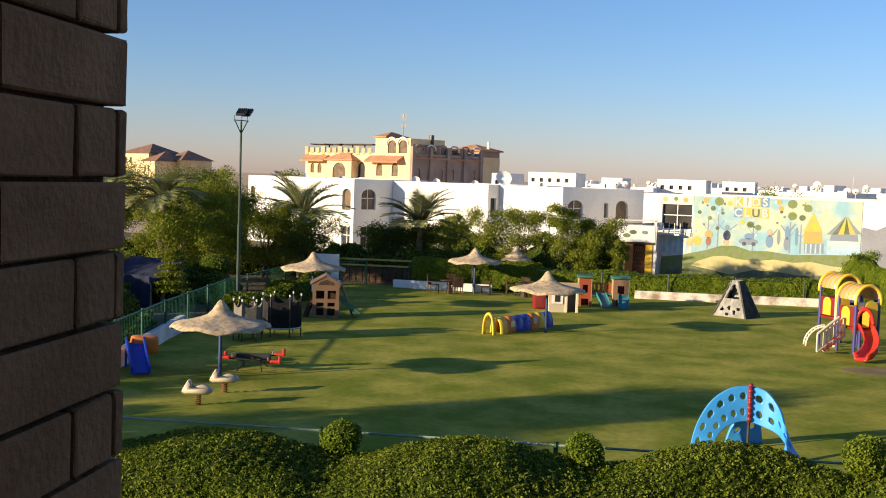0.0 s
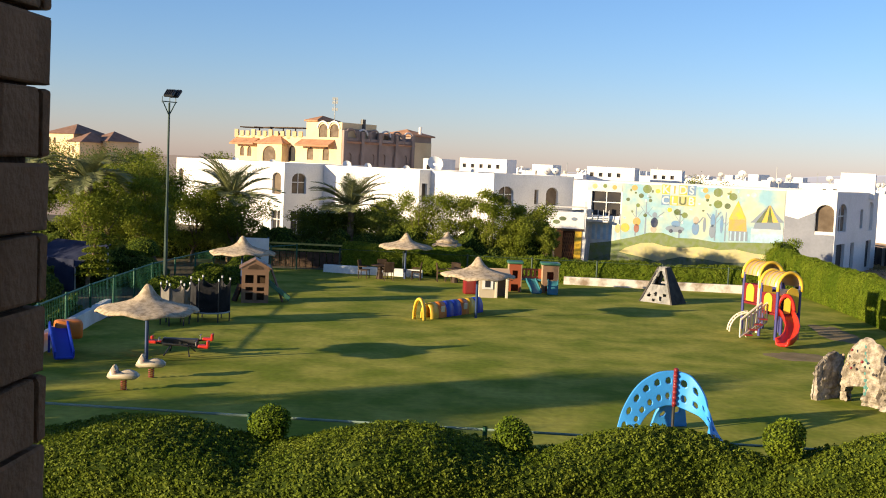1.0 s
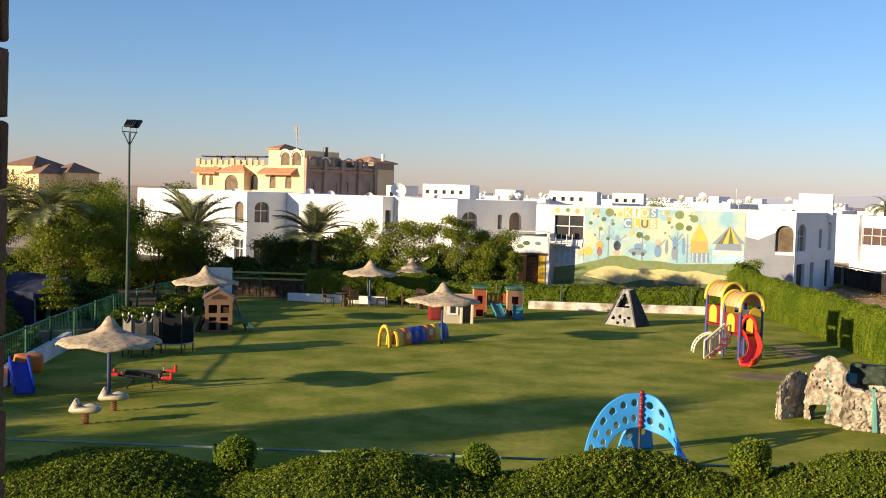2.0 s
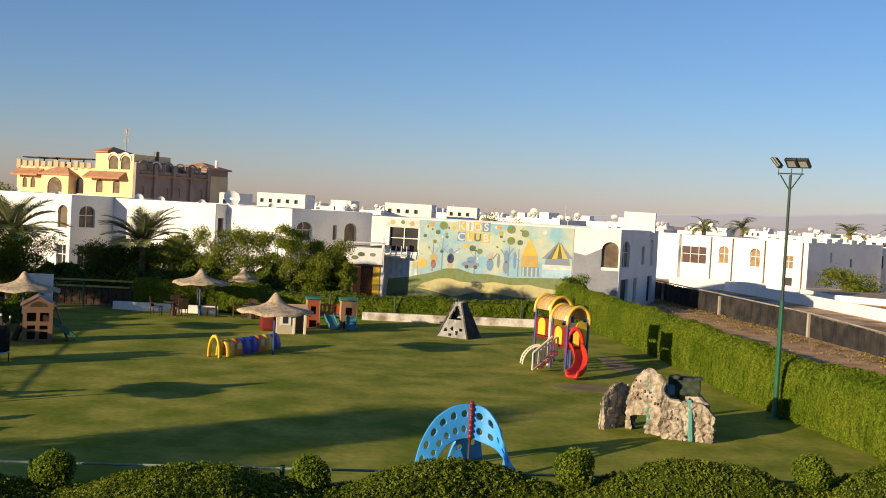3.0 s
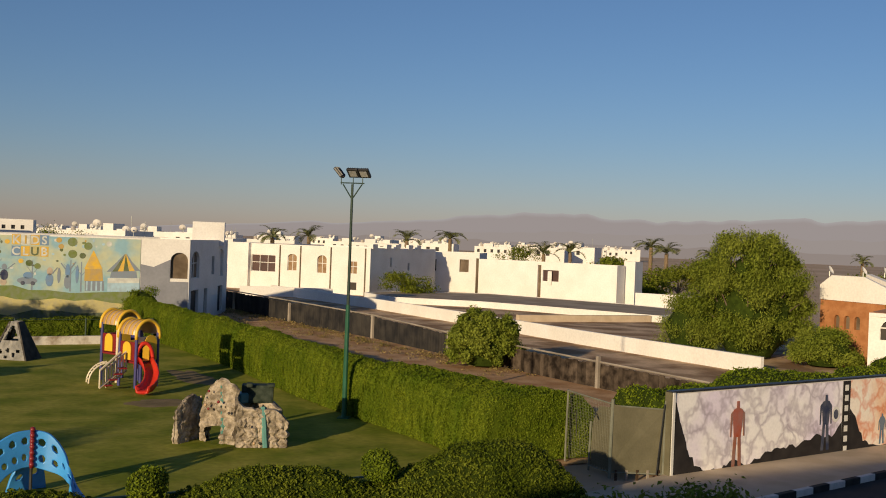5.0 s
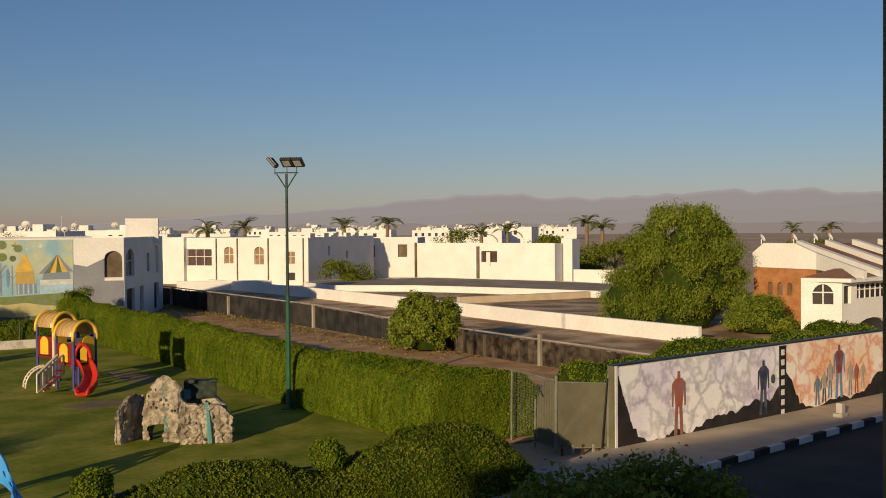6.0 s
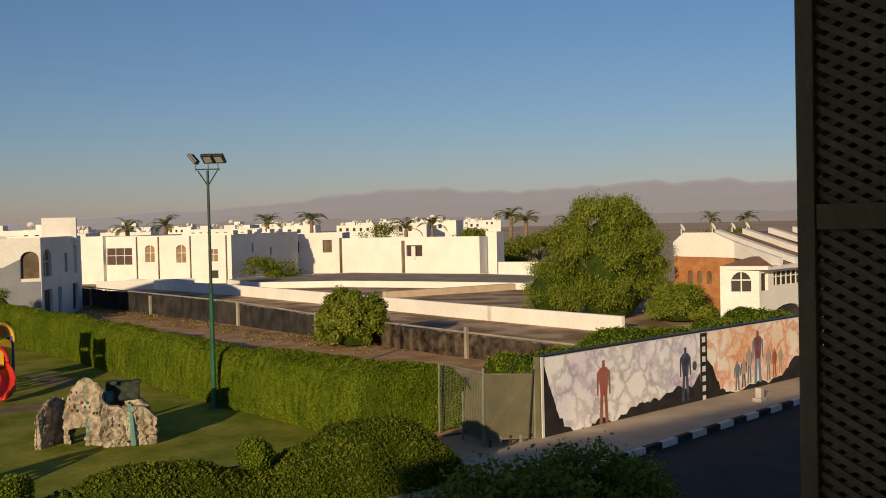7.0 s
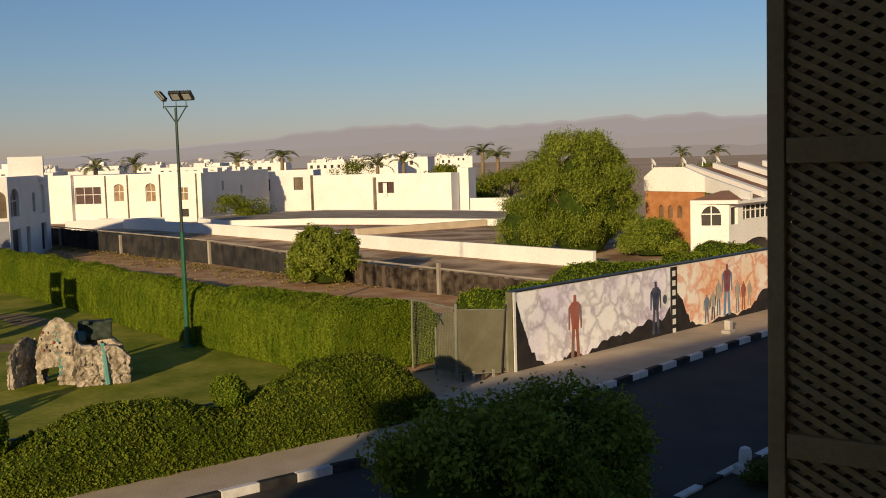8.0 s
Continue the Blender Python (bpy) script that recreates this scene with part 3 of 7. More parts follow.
def brick_mesh(w):
    if w not in BRICKS:
        b = B()
        box(b, (0, 0, 0), (w, 0.115, 0.0695), None, min(0.004, w * 0.3))
        for v in b.verts:
            v.co += Vector((rng.uniform(-1, 1), rng.uniform(-1, 1), rng.uniform(-1, 1))) * 0.0013
        BRICKS[w] = mesh_of("brick", b, BRICK)
    return BRICKS[w]


for row in range(36):
    z = 4.5715 + 0.0745 * row + 0.0376
    x = rng.uniform(-0.004, 0.003)
    for w in ((0.019, 0.082, 0.245, 0.245, 0.245, 0.245, 0.245) if row % 2 else (0.245, 0.245, 0.245, 0.245, 0.245, 0.12)):
        o = new("brick", brick_mesh(w))
        o.parent = pier
        o.matrix_basis = pose(x + w / 2, -0.0575 + rng.uniform(-0.002, 0.002), z, rng.uniform(-0.4, 0.4), 0, rng.uniform(-0.4, 0.4))
        x += w + 0.0045

# wooden lattice screen on the other side
screen = thing("lattice_screen", pose(1.895, 1.327, 6.0, 0, 0, -73.4), "dark wooden balcony screen of crossed slats", "screen")
W_, Z0_, Z1_ = 1.45, -1.62, 1.22
for x in (0.018, W_):
    bm = B()
    box(bm, (x, 0, (Z0_ + Z1_) / 2), (0.036, 0.045, Z1_ - Z0_), None, 0.003)
    part("stile", bm, LATTICE_WOOD, screen)
for z in (0.6, -0.012, -0.62, -1.2, 1.18):
    bm = B()
    box(bm, (W_ / 2 + 0.018, 0, z), (W_ - 0.04, 0.04, 0.052), None, 0.003)
    part("rail", bm, LATTICE_WOOD, screen)
# Dark sheet added so that the holes between the slats read as dark.
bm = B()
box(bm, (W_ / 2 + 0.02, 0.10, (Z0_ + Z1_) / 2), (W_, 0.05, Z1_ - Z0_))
part("backing", bm, DARK_WOOD, screen, "dark sheet added behind the slats to darken the holes")
SLOPE, PITCH = radians(28.3), 0.053
for lay, sg in ((-0.005, 1), (0.004, -1)):
    bm = B()
    for k in range(-80, 110):
        a = Vector((k * PITCH, lay, 0))
        d = Vector((math.cos(SLOPE), 0, -sg * math.sin(SLOPE)))
        lo, hi = -9.0, 9.0
        for least, most, q, e in ((0.036, W_, a.x, d.x), (Z0_, Z1_, a.z, d.z)):
            s1, s2 = sorted(((least - q) / e, (most - q) / e))
            lo, hi = max(lo, s1), min(hi, s2)
        if hi - lo > 0.03:
            box(bm, a + d * (lo + hi) / 2, (hi - lo, 0.007, 0.0138), Matrix.Rotation(sg * SLOPE, 4, "Y"))
    tagged(part("slats", bm, LATTICE_WOOD, screen, "thin crossed slats"), kind="stuff")

# ---- hedges ----
def bump(x):
    """Top of the wavy hedge along the footway: rounded humps with dips at the fence posts."""
    if x > 11.2:
        return 0.15 + 1.55 * max(0.0, 1 - (abs(x - 12.25) / 2.55) ** 2.6)
    c = (x + 2.05) / 4.68
    u = c - math.floor(c + 0.5)
    low, high = 0.66 + 0.018 * (x + 8), 1.06 + 0.029 * (x + 8)
    return low + (high - low) * max(0.0, math.cos(math.pi * u)) ** 1.3


hedge("front_hedge", -15.0, 14.7, lambda s: 19.05 - 2.05 * min(1.0, max(0.0, (3.5 - s) / 6.0)), lambda s: 20.05, bump, 190000, 0.055, LEAF_HEDGE, "wavy clipped green hedge along the footway", "x", 3, 0.2, clump=0.035, grain=(30.0, 30.0, 34.0))
for x, z in ((-4.5, 1.0), (0.06, 1.02), (4.98, 1.33), (9.68, 1.34)):
    t = thing("topiary_ball", pose(x, 19.55, 0), "clipped round green topiary rising from the hedge", "shrub", "topiary balls")
    bm = B()
    tube(bm, [(0, 0, 0), (0, 0, z)], 0.04, 6)
    part("stem", bm, BARK, t)
    bm = B()
    bmesh.ops.create_icosphere(bm, subdivisions=3, radius=0.34, matrix=Matrix.Translation((0, 0, z)))
    for v in bm.verts:
        v.co += (v.co - Vector((0, 0, z))) * 0.35 * lumpy(v.co, 3.0, x)
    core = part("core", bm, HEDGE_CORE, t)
    p, q = shell(core, 2200, (-0.03, 0.06), 5)
    leaf_object("foliage", p, q, 0.06, LEAF_BRIGHT, t, "", 0.7, 8)

hedge("side_hedge", 24.5, 67.0, lambda s: 15.1 + 0.15 * math.sin(s * 0.3), lambda s: 16.4 + 0.15 * math.sin(s * 0.3) + 2.3 * min(1.0, max(0.0, (33 - s) / 8.5)) ** 1.3, lambda s: 1.88 + 0.05 * math.sin(s * 0.9) + 0.03 * math.sin(s * 2.3), 300000, 0.058, LEAF_BRIGHT, "tall clipped bright green hedge beside the lawn", "y", 7, 0.3, fill=HEDGE_FILL, clump=0.03, grain=(20.0, 20.0, 7.0))
hedge("back_hedge", -9.5, 14.6, lambda s: 57.6, lambda s: 58.6, lambda s: 1.25 + (0.25 if s < -2.5 else 0.0) + 0.08 * math.sin(s * 1.3), 36000, 0.09, LEAF_HEDGE, "clipped green hedge at the back of the lawn", "x", 9, 0.3, fill=HEDGE_FILL)
hedge("fence_shrubs", 41.0, 54.0, lambda s: -14.4 + 0.3 * math.sin(s), lambda s: -13.1 + 0.2 * math.sin(s * 1.4), lambda s: 0.85 + 0.2 * math.sin(s * 1.1), 16000, 0.09, LEAF_HEDGE, "low green shrubs inside the wire fence", "y", 13, 0.3, lump=0.15)
hedge("wall_hedge", 19.6, 46.0, lambda s: 22.0 + (s - 19) * 0.12, lambda s: 24.6 + (s - 19) * 0.14, lambda s: 2.1 - 0.5 * min(1.0, max(0.0, (s - 33) / 4)) + 0.2 * math.sin(s * 0.8) + 0.12 * math.sin(s * 2.1), 50000, 0.08, LEAF_BRIGHT, "loose green hedge behind the painted wall", "x", 11, 0.35, lump=0.2)

# low white walls round the lawn
for n_, (xa, ya), (xb, yb), h in (("lawn_wall_back", (-10.4, 57.1), (-5.0, 56.6), 0.42), ("lawn_wall_back", (2.5, 57.1), (12.6, 57.25), 0.42), ("lawn_wall_side", (-13.6, 28.5), (-15.0, 38.4), 0.55)):
    bm = B()
    d = Vector((xb - xa, yb - ya, 0))
    box(bm, ((xa + xb) / 2, (ya + yb) / 2, h / 2 - 0.03), (d.length, 0.22, h + 0.06), Matrix.Rotation(math.atan2(d.y, d.x), 4, "Z"), 0.02)
    alone(n_, bm, STAINED if ya > 56.9 and xa > 0 else (WHITE if ya > 50 else WHITE_DIRTY), "low weathered white wall edging the lawn", "wall", kind="structure")


# ---- fences ----
def mesh_fence(name, pts, high, gap, label, wires=True, rail=0.03, material=None, top=None):
    root = thing(name, Matrix.Identity(4), label, "fence")
    mt = material or GREEN_METAL
    for (xa, ya), (xb, yb) in zip(pts, pts[1:]):
        d = Vector((xb - xa, yb - ya, 0))
        n = max(1, round(d.length / gap))
        for k in range(n + 1):
            bm = B()
            x, y = xa + (xb - xa) * k / n, ya + (yb - ya) * k / n
            tube(bm, [(x, y, 0), (x, y, high + 0.06)], 0.045, 8)
            part("post", bm, mt, root)
        bm = B()
        tube(bm, [(xa, ya, high), (xb, yb, high)], rail, 6)
        part("top_rail", bm, top or mt, root)
        if wires:
            bm = B()
            m = int(d.length / 0.16)
            for k in range(m + 1):
                p = Vector((xa, ya, 0)) + d * k / m
                tube(bm, [p, p + Vector((0, 0, high))], 0.006, 3, False)
            for k in range(1, int(high / 0.16)):
                tube(bm, [(xa, ya, 0.16 * k), (xb, yb, 0.16 * k)], 0.005, 3, False)
            part("wire_mesh", bm, mt, root)
    return root


mesh_fence("lawn_fence", [(-14.2, 20.2), (-9.6, 20.2), (-5.03, 20.2), (-0.46, 20.25), (4.1, 20.3), (8.7, 20.3), (13.3, 20.3)], 1.0, 4.6, "green metal fence with a pale top rail", False, 0.026, None, PALE_GREEN)
mesh_fence("side_fence", [(-13.8, 28.0), (-14.7, 36.0), (-15.3, 44.0), (-15.0, 52.0), (-12.0, 57.5)], 1.35, 2.4, "green wire mesh fence beside the lawn")
mesh_fence("back_fence", [(-9.6, 57.35), (14.6, 57.45)], 1.25, 3.3, "dark metal fence posts along the back hedge", False, 0.012, DARK_GREEN)

# boarded fence between the sand and the brown lot
FENCE_RAIL = surface("weathered_rail", (0.22, 0.19, 0.155), (0.40, 0.35, 0.29), 0.7, 0.9, 0.3, 12.0)
boards = thing("boarded_fence", Matrix.Identity(4), "weathered dark board fence with concrete posts and a pale rail", "fence")
LINE = [(28.4, 27.4), (28.4, 36.6), (28.1, 49.0), (28.2, 58.5), (27.3, 70.0), (26.6, 92.0)]
bm = B()
box(bm, (0, 0, 0.52), (0.30, 0.035, 1.04))
BOARD = [mesh_of("board", bm.copy(), FENCE_WOOD), mesh_of("board", bm.copy(), FENCE_DARK)]


def fence_high(y):
    return 1.0 + 0.36 * min(1.0, max(0.0, (y - 44) / 20))

bm.free()
for i, ((xa, ya), (xb, yb)) in enumerate(zip(LINE, LINE[1:])):
    d = Vector((xb - xa, yb - ya, 0))
    tilt = math.degrees(math.atan2(d.y, d.x))
    n = int(d.length / 0.31)
    for k in range(n):
        s = (k + 0.5) / n
        o = new("board", BOARD[1 if ya + (yb - ya) * s > 47 else 0])
        o.parent = boards
        o.matrix_basis = pose(xa + d.x * s, ya + d.y * s, -0.05 + rng.uniform(-0.04, 0.04), 0, rng.uniform(-1, 1), tilt + rng.uniform(-3, 3)) @ Matrix.Diagonal((1, 1, fence_high(ya + d.y * s), 1))
    bm = B()
    tube(bm, [(xa - 0.05, ya, 0.06 + 1.04 * fence_high(ya)), (xb - 0.05, yb, 0.06 + 1.04 * fence_high(yb))], 0.045, 6)
    part("rail", bm, FENCE_RAIL, boards, "pale grey rail")
    m = max(1, round(d.length / 9.0))
    for k in range(m):
        bm = B()
        box(bm, (xa + d.x * k / m - 0.12, ya + d.y * k / m, 0.66), (0.16, 0.16, 1.36 + rng.uniform(-0.05, 0.2)), Matrix.Rotation(radians(tilt + 4), 4, "Z"), 0.015)
        part("post", bm, FENCE_RAIL, boards, "leaning concrete post")


def long_wall(name, pts, h, label, material=None, thick=0.25):
    for (xa, ya), (xb, yb) in zip(pts, pts[1:]):
        bm = B()
        d = Vector((xb - xa, yb - ya, 0))
        box(bm, ((xa + xb) / 2, (ya + yb) / 2, h / 2 - 0.05), (d.length, thick, h + 0.1), Matrix.Rotation(math.atan2(d.y, d.x), 4, "Z"), 0.02)
        alone(name, bm, material or WHITE, label, "wall", kind="structure")


long_wall("boundary_wall", [(40.0, 38.6), (39.8, 52.0), (40.1, 68.0), (40.0, 84.0), (38.4, 104.0)], 0.85, "low bright white boundary wall")
building("garage_terrace", [(45.3, 91.0), (51.6, 85.3), (54.7, 79.0), (58.9, 68.0), (68.0, 72.0), (66.8, 83.0), (61.0, 98.5), (50.0, 100.5), (46.0, 98.0)], 0.55, "low white terrace of garages with a flat dusty roof", {}, roof=DARK_ROOF, category="garage", parapet=0.03)
long_wall("boundary_wall_far", [(34.0, 101), (42.3, 97.4)], 0.9, "low white wall before the white houses")
long_wall("boundary_wall_inner", [(46.0, 69.9), (52.4, 69.3), (58.4, 69.0)], 0.5, "low beige wall in the brown lot", PAVING, 0.5)
long_wall("boundary_wall_east", [(71.4, 86.6), (75.0, 80.0)], 1.45, "white yard wall beside a white house")

# ---- painted wall by the road, with a gate screen ----
WALL_A, WALL_B = Vector((19.05, 21.45, 0)), Vector((46.0, 24.75, 0))
WALL_D = (WALL_B - WALL_A).normalized()
WALL_N = Vector((WALL_D.y, -WALL_D.x, 0))
WALL_T = Matrix.Rotation(math.atan2(WALL_D.y, WALL_D.x), 4, "Z")
painted = thing("painted_wall", Matrix.Identity(4), "long roadside wall painted with clouds, black hills and plain figures", "mural wall")
bm = B()
L_ = (WALL_B - WALL_A).length
box(bm, WALL_A + WALL_D * L_ / 2 - WALL_N * 0.10 + Vector((0, 0, 1.1)), (L_, 0.18, 2.3), WALL_T)
part("wall", bm, WHITE_DIRTY, painted)
bm = B()
box(bm, WALL_A + WALL_D * L_ / 2 - WALL_N * 0.10 + Vector((0, 0, 2.275)), (L_ + 0.04, 0.22, 0.05), WALL_T)
part("coping", bm, DARK_METAL, painted, "dark capping along the top")
bm = B()
box(bm, WALL_A + WALL_D * 0.03 + WALL_N * 0.03 + Vector((0, 0, 1.12)), (0.09, 0.03, 2.3), WALL_T)
part("edge_strip", bm, CHALK, painted, "white painted end strip")
bm = B()
box(bm, WALL_A - WALL_D * 0.03 - WALL_N * 0.09 + Vector((0, 0, 1.12)), (0.05, 0.22, 2.3), WALL_T)
part("end_cap", bm, CANVAS, painted, "drab painted end face")


def cloud_paint(name, base, vein, blot):
    """Painted clouds: a pale ground with swirling veins and broad blots of colour."""
    m = surface(name, base, blot, 0.55, 0.85, 0.05, 12.0, contrast=(0.42, 0.72))
    N, L = m.node_tree.nodes, m.node_tree.links
    hsv = [n for n in N if n.type == "HUE_SAT"][0]
    geo, w = N.new("ShaderNodeNewGeometry"), N.new("ShaderNodeTexVoronoi")
    w.feature, w.inputs["Scale"].default_value = "DISTANCE_TO_EDGE", 1.25
    nz, add = N.new("ShaderNodeTexNoise"), N.new("ShaderNodeMixRGB")
    nz.inputs["Scale"].default_value = 2.2
    add.blend_type, add.inputs["Fac"].default_value = "ADD", 1.3
    L.new(geo.outputs["Position"], nz.inputs["Vector"])
    L.new(geo.outputs["Position"], add.inputs["Color1"])
    L.new(nz.outputs["Color"], add.inputs["Color2"])
    L.new(add.outputs["Color"], w.inputs["Vector"])
    r, mx = N.new("ShaderNodeMapRange"), N.new("ShaderNodeMix")
    r.inputs["From Max"].default_value, r.inputs["To Min"].default_value, r.inputs["To Max"].default_value = 0.17, 1.15, 0.0
    L.new(w.outputs["Distance"], r.inputs["Value"])
    mx.data_type = "RGBA"
    mx.inputs["B"].default_value = (*vein, 1)
    L.new(hsv.outputs["Color"], mx.inputs["A"])
    patchy, mul = N.new("ShaderNodeTexNoise"), N.new("ShaderNodeMath")
    patchy.inputs["Scale"].default_value, patchy.inputs["Detail"].default_value = 1.1, 4
    L.new(geo.outputs["Position"], patchy.inputs["Vector"])
    mul.operation = "MULTIPLY"
    L.new(r.outputs["Result"], mul.inputs[0])
    L.new(patchy.outputs["Fac"], mul.inputs[1])
    L.new(mul.outputs[0], mx.inputs["Factor"])
    L.new(mx.outputs["Result"], N["Principled BSDF"].inputs["Base Color"])
    return m


def on_wall(u, z, d):
    return WALL_A + WALL_D * u + WALL_N * (0.02 + d) + Vector((0, 0, z))


def picture(poly, lift, material, name, label=""):
    bm = B()
    slab(bm, poly, lift - 0.004, lift, on_wall)
    part(name, bm, material, painted, label)


def jagged(poly, least, seed):
    """The same outline with small broken steps between its points, where they lie above the foot."""
    g, out = random.Random(seed), []
    for (a, b), (c, d) in zip(poly, poly[1:] + poly[:1]):
        out.append((a, b))
        if min(b, d) > least:
            n = 3
            for k in range(1, n):
                s = k / n
                out.append((a + (c - a) * s + g.uniform(-0.03, 0.03), max(0.02, b + (d - b) * s + g.uniform(-0.08, 0.08))))
    return out


CLOUD_PALE = cloud_paint("pale_clouds", (0.96, 0.93, 0.90), (0.36, 0.30, 0.36), (0.80, 0.70, 0.88))
CLOUD_FIRE = cloud_paint("fiery_clouds", (0.95, 0.86, 0.74), (0.74, 0.20, 0.07), (0.92, 0.56, 0.32))
INK = surface("black_wall_paint", (0.024, 0.021, 0.021), (0.042, 0.037, 0.035), 2.0, 0.8, 0.05)
picture([(0.02, 0.0), (7.6, 0.0), (7.6, 2.22), (0.02, 2.22)], -0.012, CLOUD_PALE, "cloud_panel", "pale mauve painted clouds")
picture([(7.98, 0.0), (26.5, 0.0), (26.5, 2.22), (7.98, 2.22)], -0.012, CLOUD_FIRE, "cloud_panel", "orange and red painted clouds")
picture(jagged([(0.02, 0.0), (7.6, 0.0), (7.58, 0.98), (7.25, 0.66), (6.79, 0.58), (6.34, 0.72), (5.9, 0.56), (5.47, 0.44), (5.04, 0.5), (4.62, 0.42), (4.21, 0.36), (3.81, 0.3), (3.46, 0.24), (3.15, 0.06), (2.63, 0.28), (2.25, 0.14), (1.88, 0.03), (1.39, 0.10), (1.04, 0.25), (0.73, 0.52), (0.57, 0.92), (0.36, 1.4), (0.18, 1.88), (0.02, 2.0)], 0.001, 3), -0.004, INK, "hill_panel", "black painted hills")
picture(jagged([(7.98, 0.0), (26.5, 0.0), (26.5, 0.4), (20, 0.3), (15, 0.7), (14.2, 1.0), (13.66, 0.88), (13.2, 0.67), (12.82, 0.41), (12.33, 0.27), (11.78, 0.14), (11.06, 0.30), (10.53, 0.27), (9.84, 0.10), (9.07, 0.18), (8.74, 0.30), (8.41, 0.87), (8.0, 1.36)], 0.001, 3), -0.004, INK, "hill_panel", "black painted hills")
picture([(7.6, 0.0), (7.98, 0.0), (7.98, 2.22), (7.6, 2.22)], 0.0, INK, "divider_strip")
for k in range(7):
    picture([(7.70, 0.06 + 0.31 * k), (7.88, 0.06 + 0.31 * k), (7.88, 0.24 + 0.31 * k), (7.70, 0.24 + 0.31 * k)], 0.004, CHALK, "white_square")


def plain_figure(u, z0, z1, w, upper, lower):
    """A painted figure, kept to plain shapes: a tapered block between bars, on two bars."""
    m, top = z0 + (z1 - z0) * 0.48, z1 - (z1 - z0) * 0.12
    for sg in (-1, 1):
        picture([(u + sg * w * 0.03, m), (u + sg * w * 0.12, z0), (u + sg * w * 0.34, z0), (u + sg * w * 0.24, m)], 0.004, lower, "painted_shape")
        picture([(u + sg * w * 0.34, top - 0.04), (u + sg * w * 0.48, top - 0.12), (u + sg * w * 0.50, m - 0.02), (u + sg * w * 0.40, m - 0.02)], 0.006, lower, "painted_shape")
    picture([(u - w * 0.24, m - 0.03), (u + w * 0.24, m - 0.03), (u + w * 0.36, top - 0.1), (u + w * 0.28, top), (u + w * 0.1, top + 0.03), (u + w * 0.09, z1), (u - w * 0.09, z1), (u - w * 0.1, top + 0.03), (u - w * 0.28, top), (u - w * 0.36, top - 0.1)], 0.008, upper, "painted_shape")


PAINT = {n: surface(n + "_wall_paint", tuple(v * 0.62 + 0.10 for v in c), c, 3.2, 0.8, 0.05) for n, c in {"rust": (0.42, 0.085, 0.04), "brick": (0.33, 0.13, 0.08), "navy": (0.035, 0.045, 0.09), "steel": (0.13, 0.20, 0.28), "sand": (0.50, 0.40, 0.30), "wine": (0.22, 0.05, 0.06), "gold": (0.75, 0.47, 0.06), "leaf": (0.17, 0.22, 0.06), "moss": (0.10, 0.135, 0.045), "lemon": (0.55, 0.48, 0.20), "sky": (0.40, 0.58, 0.68), "pale": (0.66, 0.68, 0.62), "slate": (0.22, 0.27, 0.33), "ochre": (0.55, 0.36, 0.08), "cobalt": (0.16, 0.28, 0.45)}.items()}
plain_figure(2.66, 0.05, 1.9, 0.62, PAINT["rust"], PAINT["brick"])
plain_figure(6.75, 0.2, 1.85, 0.6, PAINT["navy"], PAINT["navy"])
picture([(7.25 + 0.2 * math.cos(2 * math.pi * k / 14), 1.24 + 0.24 * math.sin(2 * math.pi * k / 14)) for k in range(14)], 0.012, CHALK, "painted_disc")
picture([(7.25 + 0.12 * math.cos(2 * math.pi * k / 12), 1.24 + 0.15 * math.sin(2 * math.pi * k / 12)) for k in range(12)], 0.016, PAINT["navy"], "painted_disc")
for u, z0, z1, w, a_, b_ in ((9.75, 0.15, 1.1, 0.4, "steel", "steel"), (10.15, 0.2, 1.2, 0.36, "sand", "navy"), (10.5, 0.3, 1.55, 0.36, "sand", "steel"), (11.05, 0.25, 2.0, 0.7, "wine", "cobalt"), (11.75, 0.25, 1.4, 0.36, "sand", "slate"), (12.15, 0.3, 1.3, 0.36, "rust", "brick"), (12.55, 0.4, 1.3, 0.34, "sand", "sand")):
    plain_figure(u, z0, z1, w, PAINT[a_], PAINT[b_])

# ---- white houses behind the lawn ----
def roof_dish(x, y, z, r, turn=200):
    d = thing("satellite_dish", pose(x, y, z, 0, 0, turn), "white satellite dish on a flat roof", "satellite dish", "roof dishes")
    bm = B()
    tube(bm, [(0, 0, 0), (0, 0, r * 1.1)], 0.04, 6)
    part("mast", bm, GREY_METAL, d)
    bm = B()
    lathe(bm, [(r * k / 5, 0.35 * r * (k / 5) ** 2) for k in range(6)][1:], 16)
    o = part("dish", bm, WHITE, d, "", True)
    o.matrix_basis = pose(0, 0, r * 1.3, -60, 0, 0)
    return d


def off(p, d, s):
    return (p[0] + d[0] * s, p[1] + d[1] * s)


SHADE = (0.6, 0.8)
a, b = (-29.9, 91.5), (-18.5, 83.0)
building("white_house", [a, b, off(b, SHADE, 9), off(a, SHADE, 9)], 5.70, "white flat-roofed two-storey house with arched windows", {
    0: [(0.35, 1.0, 3.3, 4.5, 0.3, BROWN_PANE, 0), (12.8, 13.85, 3.2, 4.5, 0.4, BROWN_PANE, 0), (12.8, 13.85, 0.3, 1.9, 0.0, DARK_PANE, 2)],
    1: [(0.8, 2.3, 3.25, 4.4, 0.5, BROWN_PANE, 2), (0.8, 2.3, 0.2, 1.9, 0, DARK_PANE, 2)]}, group="white houses")
a, b = (-16.0, 86.3), (-7.6, 80.0)
